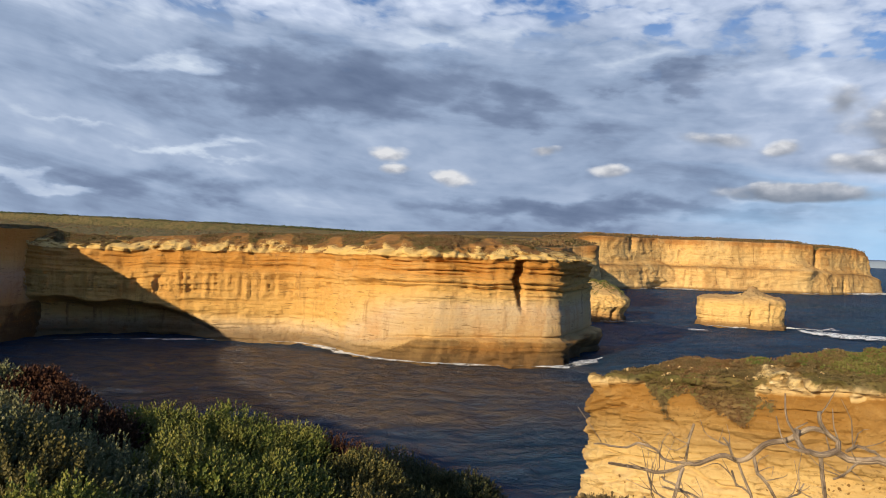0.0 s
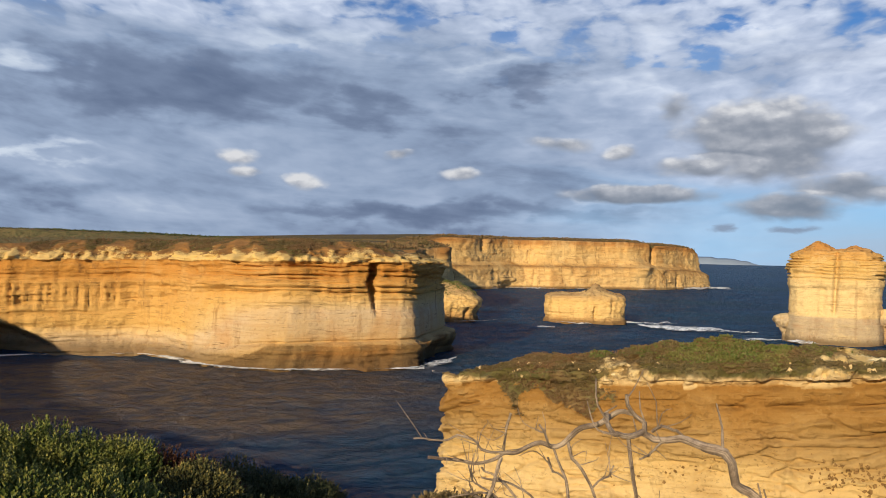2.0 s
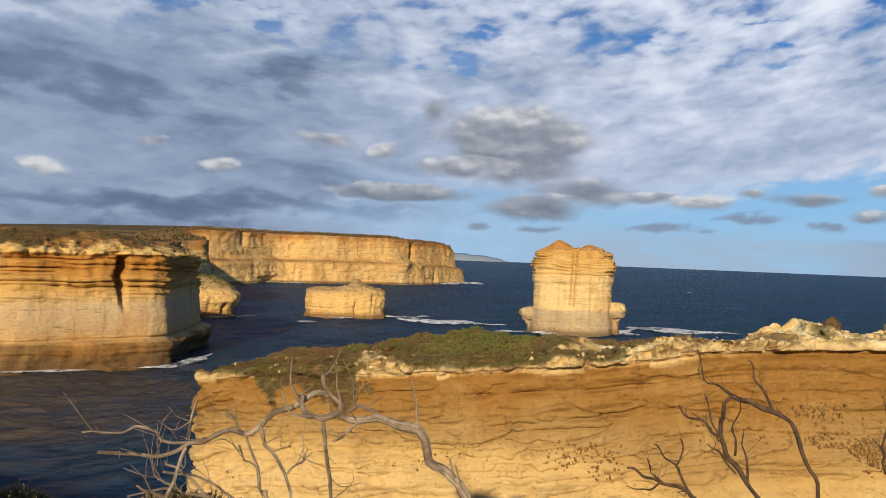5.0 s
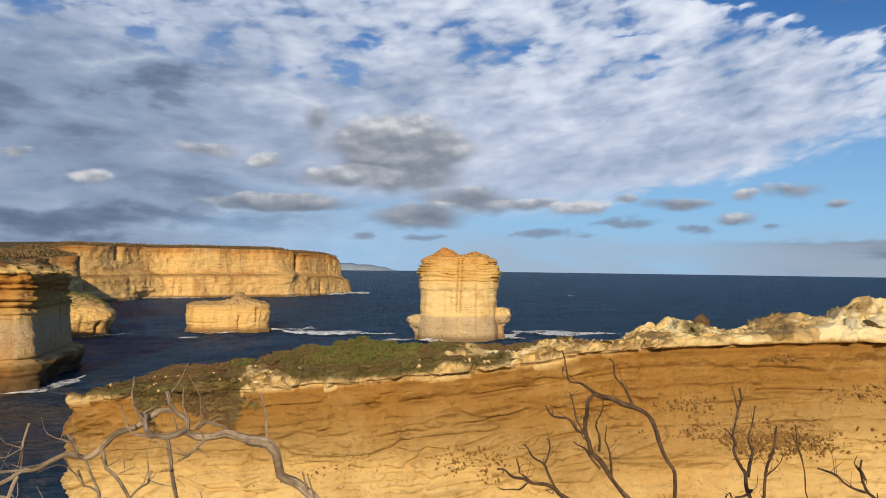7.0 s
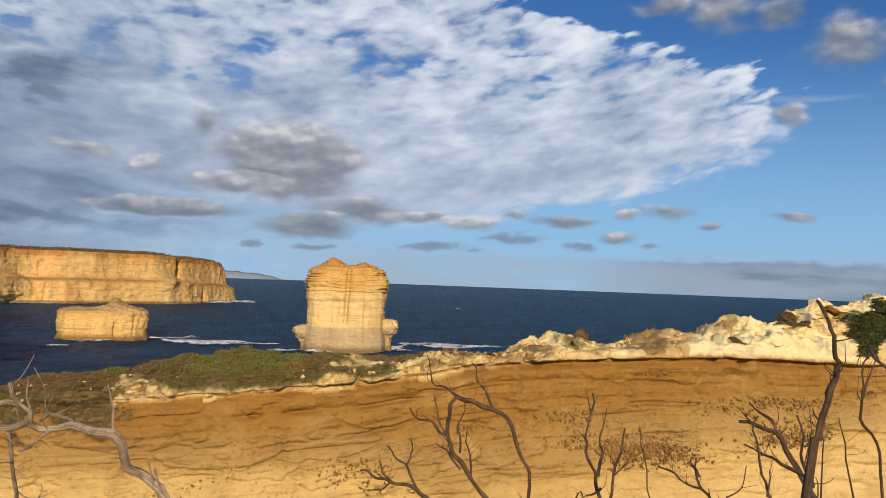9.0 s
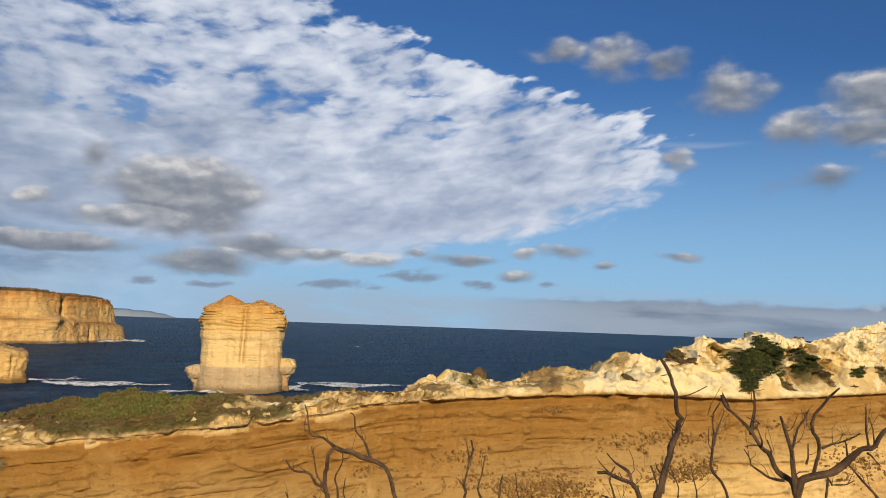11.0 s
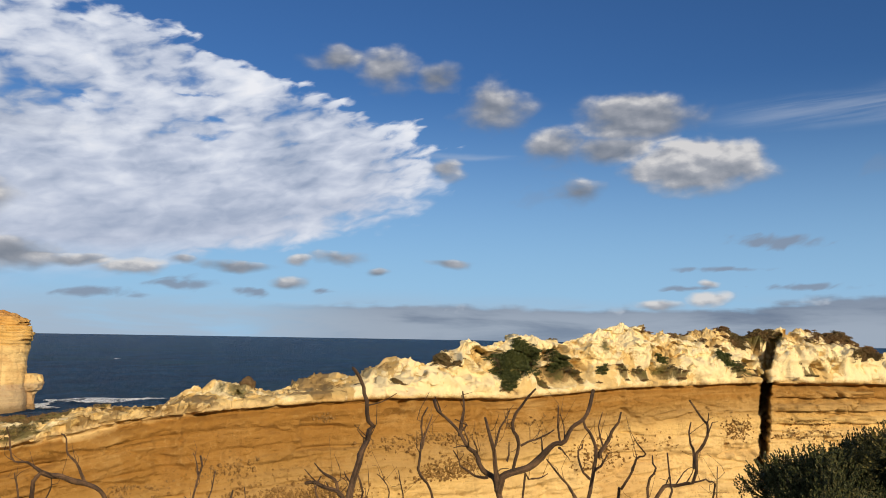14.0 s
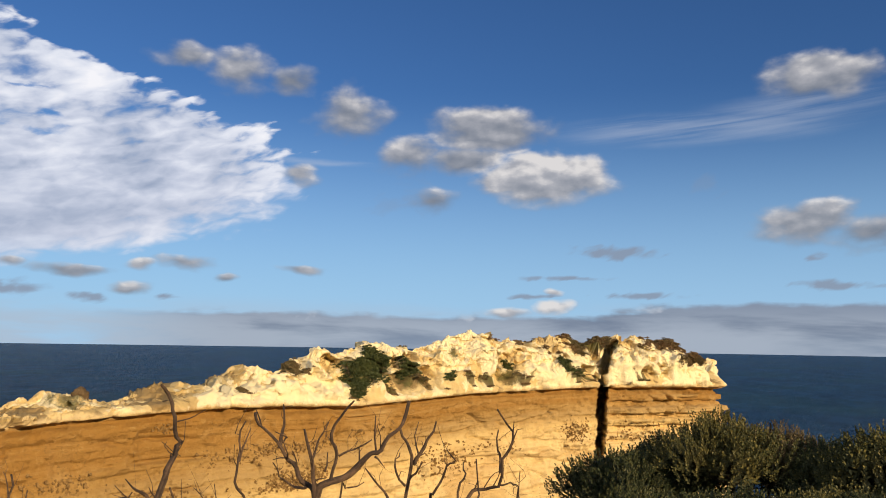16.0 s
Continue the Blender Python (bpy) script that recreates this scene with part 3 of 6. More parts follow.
def cells(x, y, z, seed=0):
    """Cellular noise: nearest and second distance, and a number for each cell."""
    x, y, z = np.broadcast_arrays(np.asarray(x, float), y, z)
    bx, by, bz = np.floor(x), np.floor(y), np.floor(z)
    f1, f2, who = np.full(x.shape, 9.0), np.full(x.shape, 9.0), np.zeros(x.shape)
    for i, j, k in [(p, q, r) for p in (-1, 0, 1) for q in (-1, 0, 1) for r in (-1, 0, 1)]:
        cx, cy, cz = bx + i, by + j, bz + k
        px, py, pz = (c + 0.5 + 0.45 * hashed(cx, cy, cz, seed + q) for q, c in enumerate((cx, cy, cz)))
        d = np.sqrt((px - x) ** 2 + (py - y) ** 2 + (pz - z) ** 2)
        near = d < f1
        f2 = np.where(near, f1, np.minimum(f2, d))
        who = np.where(near, hashed(cx, cy, cz, seed + 9), who)
        f1 = np.minimum(f1, d)
    return f1, f2, who


def terrace(h, thick, x, y, seed):
    """Hard-edged beds: each layer stands in or out by its own amount, slowly changing along the face."""
    k = np.floor(h / thick + 0.7 * lattice(x * 0.04, y * 0.04, 0.0, seed) + 0.12 * lattice(x * 0.5, y * 0.5, 0.0, seed + 1))
    return lattice(x * 0.09, y * 0.09, k * 3.7, seed + 2)


def attach(me, **values):
    for k, v in values.items():
        a = me.attributes.new(k, "FLOAT", "POINT")
        a.data.foreach_set("value", np.asarray(v, np.float32).reshape(-1))


def roughen(co, nrm, bed, seed, ledge=0.7, flute=0.8, grain=0.35, amount=None, size=1.0):
    """Pushes cliff points in and out: beds by height, rain flutes, blocks."""
    x, y, z = co[..., 0], co[..., 1], co[..., 2]
    zz = bed + 0.8 * size * lattice(x * 0.02, y * 0.02, 0.0, seed)
    beds = fbm(0.02 * x / size, 0.02 * y / size, zz * 0.42 / size, 4, 0.6, seed + 1) * ledge
    thin = np.clip(lattice(x * 0.035 / size, y * 0.035 / size, zz * 1.7 / size, seed + 5) + 0.8 * lattice(x * 0.1 / size, y * 0.1 / size, zz * 0.5 / size, seed + 6) - 0.35, 0, 1) * ledge * 0.9
    flutes = fbm(x * 0.16 / size, y * 0.16 / size, z * 0.018 / size, 3, 0.5, seed + 2) * flute
    blocks = fbm(x * 0.5 / size, y * 0.5 / size, z * 0.8 / size, 4, 0.55, seed + 3) * grain
    push = beds - thin + flutes + blocks
    if amount is not None:
        push = push * amount
    return co + nrm * push[..., None]


def cliff_strip(path, rows, seed, **kw):
    """Sweeps a profile along a path. rows gives offsets (outwards), heights, roughness and height against the rim; outwards is to the right of the path's way."""
    pts, at = path
    u = at / at[-1]
    tan = np.gradient(pts[:, :2], axis=0)
    tan /= np.linalg.norm(tan, axis=1)[:, None]
    out = np.stack([tan[:, 1], -tan[:, 0]], 1)
    for _ in range(6):
        out[1:-1] = (out[:-2] + out[1:-1] + out[2:]) / 3
    out /= np.linalg.norm(out, axis=1)[:, None]
    off, zs, amt, bed = rows(u, pts)
    co = np.empty(off.shape + (3,))
    co[..., 0] = pts[:, 0][:, None] + out[:, 0][:, None] * off
    co[..., 1] = pts[:, 1][:, None] + out[:, 1][:, None] * off
    co[..., 2] = zs
    nrm = np.zeros_like(co)
    nrm[..., 0], nrm[..., 1] = out[:, 0][:, None], out[:, 1][:, None]
    return roughen(co, nrm, bed, seed, amount=amt, **kw), bed, nrm


def bearing(co):
    return np.degrees(np.arctan2(co[..., 0], co[..., 1]))


def headland_rows(u, pts):
    """Sheer face with a brown shelf at its foot, then a soil slope up to the plateau."""
    x, y = pts[:, 0], pts[:, 1]
    a = np.degrees(np.arctan2(x, y))
    rim = table(x, [(-118, 24.5), (-90, 24.2), (-50, 25.2), (-15, 26.0), (28, 26.6), (34, 26.2), (70, 27)]) + 0.3 * fbm(x * 0.1, y * 0.1, 0, 3, 0.5, 3)
    top = table(x, [(-118, 28.5), (-90, 29.0), (-50, 31.2), (-15, 32.6), (20, 32.2), (32, 30.0), (36, 29.0), (60, 30.5)]) + 0.5 * fbm(x * 0.05, y * 0.05, 2, 3, 0.5, 4)
    v = np.linspace(0, 1, 130)
    zf = -2 + (rim[:, None] + 2) * v[None, :]
    bed = zf - rim[:, None]
    shelf_z = table(x, [(-118, 2.0), (-45, 1.5), (-25, 3.0), (-8, 5.6), (30, 6.4), (60, 6.6)])[:, None] + 0.5 * fbm(x * 0.15, y * 0.15, 9, 3, 0.5, 8)[:, None]
    shelf = 1 / (1 + np.exp(-(shelf_z - zf) / 0.18))
    reach = table(x, [(-118, 0.8), (-20, 1.2), (20, 1.8), (28, 2.0), (31, 2.0), (36, 2.4), (44, 2.8), (60, 2.8)])[:, None]
    off = reach * shelf + 1.4 * (1 - v[None, :])
    # undercut hollow in the shaded corner
    cave = np.exp(-((x + 90) / 24.0) ** 4)[:, None] * np.clip((table(x, [(-104, 12), (-80, 9.5), (-60, 4)])[:, None] + 1.2 * fbm(x * 0.1, y * 0.1, 3, 3, 0.5, 79)[:, None] - zf) / 2.5, 0, 1)
    off = off - 11 * cave
    # deep cleft below the rim
    ca = a[:, None] - 5.42 + 0.014 * bed - 0.15 * fbm(0 * bed, 0 * bed, bed * 0.4, 2, 0.5, 77)
    off = off - 5.5 * np.exp(-(ca / table(bed, [(-14, 0.1), (-9, 0.2), (-3, 0.34), (4, 0.24)])) ** 4) * np.clip((bed + 14) / 6, 0, 1)
    # sea caves in the shelf under the point
    for c0, wide, high in ((8.55, 0.16, 5.0), (9.25, 0.30, 5.8), (9.95, 0.22, 4.6)):
        off = off - 4.2 * np.exp(-((a[:, None] - c0 + 0.12 * fbm(0 * bed, 0 * bed, zf * 0.5, 3, 0.6, 78)) / (1.5 * wide)) ** 2) * np.clip((high - zf) / 2.5, 0, 1)
    s = np.linspace(0, 1, 40)[1:]
    zslope = rim[:, None] + (top - rim)[:, None] * s[None, :] ** 0.8
    oslope = -13.0 * s[None, :] ** 1.25 + 0 * rim[:, None]
    zs, offs = np.hstack([zf, zslope]), np.hstack([off, oslope])
    amt = np.ones_like(zs)
    smooth_zone = np.exp(-((bed + 15) / 4.5) ** 2) * table(x, [(-118, 0.2), (-40, 0.3), (-10, 0.75), (60, 0.75)])[:, None]
    amt[:, :130] = (1 - smooth_zone) * table(a, [(8.3, 1.0), (8.7, 0.55), (10.2, 0.55), (10.6, 1.0)])[:, None]
    amt[:, 130:] = 0.5
    return offs, zs, amt, zs - rim[:, None]


COAST = [(-118, 212), (-113, 222), (-98, 228.5), (-60, 234), (-42, 235), (-30, 226), (-20, 214), (-5, 206), (12, 207), (25, 208.2), (29.3, 209.4), (30.8, 211.2), (32.2, 214.5), (35.8, 222.5), (39.2, 231), (42.4, 239), (44.6, 246), (43.6, 253), (35.5, 262), (20, 266), (10, 275), (5, 300), (4, 346)]


def build_headland():
    path = smooth_path(COAST, 0.55)
    co, bed, nrm = cliff_strip(path, headland_rows, 11, ledge=0.8, flute=0.7, grain=0.35)
    x, y, z = co[..., 0], co[..., 1], co[..., 2]
    slope = np.clip(bed / 0.6, 0, 1) * np.clip(1.25 - bed / 6.0, 0, 1)
    spur = (0.65 * ridged(x * 0.17, y * 0.06, z * 0.03, 3, 201) + 0.45 * ridged(x * 0.42, y * 0.2, z * 0.10, 4, 204)) * slope
    co = co + nrm * (4.4 * (spur - 0.40 * slope) + slope * (1.0 * fbm(x * 0.5, y * 0.5, z * 0.6, 4, 0.6, 210) + 0.7 * cells(x * 0.45, y * 0.45, z * 0.7, 212)[2]))[..., None]
    # hanging rain flutes on the left of the face
    zone = np.exp(-((bed + 9.0) / 3.4) ** 4) * np.clip((-4 - x) / 25, 0, 1)
    drip = fbm(x * 1.5, y * 0.5, z * 0.05, 3, 0.6, 220)
    co = co + nrm * (0.8 * drip * zone + 0.7 * np.exp(-((bed + 5.6) / 0.7) ** 2) * np.clip((-4 - x) / 25, 0, 1))[..., None]
    slots = sum(np.exp(-((bed + h + 0.5 * lattice(x * 0.04, y * 0.04, h, 250)) / 0.20) ** 4) * np.clip(1.8 * lattice(x * 0.06, y * 0.06, h * 3.0, 251) + 0.7, 0, 1) for h in (0.9, 1.8, 3.0, 3.9, 4.8, 6.2, 7.4)) * np.clip((x + 26) / 26, 0.1, 1)
    steps = terrace(bed, 0.85, x, y, 260) * np.clip((bed + 8.5) / 1.0, 0, 1) * np.clip(-bed / 0.3, 0, 1) * np.clip((x + 34) / 26, 0.25, 1)
    foot = np.exp(-((z - table(x, [(-118, 2.0), (-45, 1.5), (-25, 3.0), (-8, 5.6), (30, 6.4), (60, 6.6)]) - 0.9) / 0.30) ** 4) * np.clip((x + 20) / 20, 0, 1)
    co = co + nrm * (0.75 * steps - 1.7 * slots - 0.9 * foot)[..., None]
    plant = np.clip(0.42 + 0.75 * fbm(x * 0.16, y * 0.09, z * 0.1, 3, 0.5, 230) + 0.16 * (bed - 2.2) - 0.5 * spur, 0, 1)
    me = grid_mesh("headland", co)
    attach(me, bed=bed, spur=spur + 0.16 * np.clip(1.5 - bed * 0.45, -0.6, 1.0) * slope, plant=plant, tint=np.clip((-6 - x) / 22, 0, 1) * np.clip(-6 - bed, 0, 11) * 0.8)
    root = new("headland", me)
    me.materials.append(HEADLAND_ROCK)
    tagged(root, "sheer layered ochre limestone headland lit by low sun", "cliff", kind="structure")
    # plateau: a height field that sinks out of sight under the slope's head
    gx, gy = np.meshgrid(np.arange(-340, 48, 4.0), np.arange(206, 560, 4.0), indexing="ij")
    line = path[0][::4, :2]
    way = np.gradient(line, axis=0)
    dx, dy = gx[..., None] - line[:, 0], gy[..., None] - line[:, 1]
    far = np.hypot(dx, dy)
    k = far.argmin(-1)
    d = np.take_along_axis(far, k[..., None], -1)[..., 0]
    side = way[k][..., 0] * (gy - line[k][..., 1]) - way[k][..., 1] * (gx - line[k][..., 0])
    d = np.where(side > 0, d, -d)
    head = table(line[k][..., 0], [(-118, 28.4), (-90, 28.8), (-50, 31.0), (-15, 32.4), (20, 32.0), (32, 30.4), (60, 30.4)])
    up = table(d - 12, [(0, 0.0), (15, 0.8), (30, 1.4), (60, 2.4), (110, 3.6), (180, 5.0), (340, 7.5)]) * table(gx, [(-100, 0.85), (-40, 0.60), (0, 0.38), (50, 0.36)])
    pl = np.stack([gx, gy, head - 0.2 + np.where(d > 12, up, (d - 12) * 0.9) + 0.3 * fbm(gx * 0.06, gy * 0.06, 0, 3, 0.5, 9)], -1)
    n = np.arange(d.size).reshape(d.shape)
    quads = np.stack([n[:-1, :-1], n[1:, :-1], n[1:, 1:], n[:-1, 1:]], -1)[(np.minimum(np.minimum(d[:-1, :-1], d[1:, :-1]), np.minimum(d[1:, 1:], d[:-1, 1:])) > 3)]
    link_part("plateau", raw_mesh("plateau", pl.reshape(-1, 3), quads, True), GRASS, root, "rough grass and heath on the cliff top")
    pl = pl[d > 10]
    return co, bed, plant, pl


headland_co, headland_bed, headland_plant, plateau_co = build_headland()


def far_rows(u, pts):
    x = pts[:, 0]
    rim = 42.5 + 0.8 * fbm(x * 0.02, 0 * x, 5, 3, 0.5, 21) + table(x, [(5, -13), (56, -11.5), (84, -9), (120, 0), (324, 0), (330, -5.5), (337, -1.8), (368, -1.5), (396, -4), (408, -12)])
    v = np.linspace(0, 1, 100)
    zs = -2 + (rim[:, None] + 2) * v[None, :]
    ledge = table(x, [(56, -5), (120, 20), (290, 20), (318, 22), (350, 20), (420, 14)])[:, None] + 1.0 * fbm(x * 0.05, 0 * x, 8, 3, 0.5, 22)[:, None]
    shelf = 1 / (1 + np.exp(-(ledge - zs) / 0.9))
    off = 9.0 * shelf + 3 * (1 - v[None, :]) + 2.0 * np.clip((4 - zs) / 5, 0, 1)
    # cone of fallen scree on the ledge, cleft near the point
    off = off + 6.0 * np.exp(-((x[:, None] - 308) / 9.0) ** 2) * np.clip(1 - np.abs(zs - 20) / 9.0, 0, 1)
    off = off - 9.0 * np.exp(-((x[:, None] - 331) / 2.4) ** 2) * np.clip((zs - 19) / 3, 0, 1)
    off = off - 5.0 * np.exp(-((x[:, None] - 352) / 2.4) ** 2) * np.clip((14 - zs) / 4, 0, 1)
    off = off - 4.0 * np.exp(-((x[:, None] - 158) / 2.2) ** 2) * np.clip((zs - 30) / 3, 0, 1)
    off = off - 6.0 * np.exp(-((x[:, None] - 175) / 9) ** 2) * np.clip((7 - zs) / 3, 0, 1)
    s = np.linspace(0, 1, 12)[1:]
    zt, ot = rim[:, None] + 2.6 * s[None, :] ** 0.8, -16.0 * s[None, :] + 0 * rim[:, None]
    zall = np.hstack([zs, zt])
    return np.hstack([off, ot]), zall, np.ones((len(x), 111)), zall - rim[:, None]


def build_far():
    path = smooth_path([(5, 346), (36, 354), (56, 372), (62, 392), (76, 404), (80, 430), (84, 520), (90, 600), (104, 652), (137, 667), (190, 706), (225, 702), (270, 708), (304, 711), (338, 728), (372, 752), (396, 768), (406, 785), (410, 850), (414, 1000)], 1.2)
    co, bed, nrm = cliff_strip(path, far_rows, 31, ledge=0.8, flute=0.8, grain=0.6, size=2.0)
    me = grid_mesh("far_headland", co)
    x, y, z = co[..., 0], co[..., 1], co[..., 2]
    attach(me, bed=bed, spur=0.5 * ridged(x * 0.05, y * 0.05, z * 0.05, 2, 41), plant=np.clip(0.6 + 0.5 * fbm(x * 0.04, y * 0.04, z * 0.1, 3, 0.5, 43), 0, 1))
    root = new("far_headland", me)
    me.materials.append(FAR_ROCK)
    tagged(root, "long distant limestone cliff with a middle ledge", "cliff", kind="structure")
    edge = co[::6, -1, :]
    runs = np.array([0, 10, 30, 80, 180, 360, 600])
    pl = np.empty((len(edge), len(runs), 3))
    pl[..., 0] = edge[:, None, 0] - runs[None, :] * 0.4
    pl[..., 1] = edge[:, None, 1] + runs[None, :]
    pl[..., 2] = edge[:, None, 2] + np.array([0, 0.5, 0.8, 1.0, 1.2, 1.2, 1.2])[None, :] + 0.5 * fbm(pl[..., 0] * 0.03, pl[..., 1] * 0.03, 0, 3, 0.5, 9)
    link_part("plateau", grid_mesh("plateau", pl), DARK_HEATH, root, "dark heath on the cliff top")
    return co, bed


far_co, far_bed = build_far()


# ---- the long rock ridge across the cove ----
RIDGE = [(11.0, 96), (11.2, 93), (12.6, 90), (16, 87), (22, 83), (30, 81), (38, 82), (46, 84), (54, 88), (62, 95), (70, 104), (78, 115), (86.5, 130), (92.6, 141), (94.3, 148), (94.0, 153)]
LEDGE_EL = [(11, -9.0), (16, -8.7), (22, -8.5), (30, -8.05), (38, -7.25), (46, -5.7), (54, -5.0), (62, -4.4), (70, -4.3), (78, -3.35), (86.5, -2.7), (95, -2.5)]
CREST_EL = [(11.0, -8.6), (12.3, -8.0), (14.7, -7.0), (17, -6.85), (21, -6.55), (24.5, -5.85), (28.7, -5.3), (33, -5.6), (37.7, -5.3), (41, -5.4), (43, -4.9), (47.7, -5.2), (49.5, -4.0),
            (52.6, -3.2), (55, -3.9), (59, -3.0), (61.2, -2.8), (64.4, -1.5), (66.7, -1.8), (68.5, -0.5), (70, -0.8), (73, 0.2), (75.2, -0.3), (78.8, 0.9), (82.2, 0.4), (84.5, 0.75), (86.4, 0.6),
            (92.4, 0.6), (93.4, 0.0), (94.5, -1.4)]


def ridge_rows(u, pts):
    x, y = pts[:, 0], pts[:, 1]
    d, a = np.hypot(x, y), np.degrees(np.arctan2(x, y))
    ledge = 30 + np.tan(np.radians(table(a, LEDGE_EL))) * d
    crest = 30 + np.tan(np.radians(table(a, CREST_EL))) * (d + 5)
    thick = 13 * np.clip(1 - np.abs(2 * u - 1) ** 14, 0.02, 1) ** 0.5
    v = np.linspace(0, 1, 170)
    zf = -2 + (ledge[:, None] + 2) * v[None, :]
    below = ledge[:, None] - zf
    off = 2.0 * (1 - v[None, :]) - 0.75 * table(a, [(10, 0.1), (22, 0.45), (40, 0.8), (50, 1.0), (96, 1.0)])[:, None] * np.exp(-((below - 0.45) / 0.35) ** 2) - table(a, [(10, 0), (40, 0.1), (50, 0.35), (96, 0.4)])[:, None]
    lip = np.array([0.30, 0.50, 0.55, 0.45, 0.25])[None, :] * table(a, [(10, 0.0), (22, 0.9), (45, 0.9), (96, 1.0)])[:, None]
    zlip = ledge[:, None] + np.array([0.02, 0.15, 0.4, 0.7, 0.95])[None, :]
    s = np.linspace(0, 1, 46)[1:]
    steep = table(a, [(10, 0.75), (38, 0.75), (48, 0.55), (66, 0.5), (96, 0.42)])[:, None]
    zs = ledge[:, None] + 0.95 + (crest - ledge - 0.95)[:, None] * s[None, :] ** steep
    os = -thick[:, None] * 0.42 * s[None, :] ** 1.1
    r = np.linspace(0, 1, 22)[1:]
    zb = crest[:, None] - (crest - ledge + 2)[:, None] * r[None, :] ** 1.4
    ob = -thick[:, None] * (0.42 + 0.46 * r[None, :])
    zd = np.array([0.6, 0.2, -0.1])[None, :] * ledge[:, None]
    od = -thick[:, None] * np.array([0.95, 1.0, 1.02])[None, :]
    offs, zall = np.hstack([off, lip, os, ob, od]), np.hstack([zf, zlip, zs, zb, zd])
    bed = zall - ledge[:, None]
    # the cleft that cuts the far end off, top to bottom
    wig = 0.12 * fbm(0 * bed, 0 * bed, bed * 0.35, 3, 0.6, 91)
    cut = np.exp(-((a[:, None] - 86.74 - 0.062 * np.maximum(bed, -8) - wig) / table(bed, [(-22, 0.22), (-3, 0.28), (-0.5, 0.30), (0.3, 0.26), (6, 0.40)])) ** 6)
    front = (np.arange(offs.shape[1]) < 170 + 5 + 36)[None, :]
    zall = zall - 3.0 * cut * front * np.clip(bed / 3.0, 0, 1)
    # fallen block hollow and small cave
    offs = offs - 2.4 * np.exp(-((a[:, None] - 80.3) / 0.45) ** 2) * np.exp(-((bed - 4.0) / 1.0) ** 2)
    offs = offs + 1.0 * np.exp(-((a[:, None] - 62.7) / 1.3) ** 2) * np.exp(-((bed + 0.75) / 0.65) ** 2) - 1.5 * np.exp(-((a[:, None] - 62.9) / 0.28) ** 4) * np.exp(-((bed + 0.75) / 0.32) ** 4)
    amt = 1 - 0.7 * cut * front
    return offs, zall, amt, bed


# patches by bearing, elevation, half sizes and lean
MATS = [(70.9, -1.8, 1.75, 1.25, 0.1), (70.2, -3.0, 0.6, 0.6, 0), (73.6, -1.7, 0.9, 0.6, -0.4), (76.6, -2.1, 0.45, 0.45, 0), (84.2, -1.3, 0.8, 0.4, -0.4), (80.4, -1.1, 0.35, 0.35, 0)]
LITTER = [(78.2, -2.35, 1.3, 0.5, 0.1), (74.8, -2.5, 1.2, 0.45, -0.35), (81.2, -2.3, 1.0, 0.4, -0.2), (85.2, -1.8, 1.1, 0.5, -0.3), (89.6, -1.95, 0.9, 0.3, 0), (92.4, -0.8, 0.9, 0.4, 0), (85.0, 0.35, 1.6, 0.6, 0), (91.2, 0.3, 2.0, 0.5, -0.1),
          (79.4, 0.9, 0.9, 0.45, 0), (81.5, 0.4, 0.7, 0.3, 0), (73.5, 0.1, 0.45, 0.3, 0), (65.8, -1.8, 0.8, 0.35, 0), (62.2, -2.9, 0.6, 0.25, 0), (69.6, -3.4, 1.0, 0.35, 0), (72.4, -3.0, 0.7, 0.35, 0)]


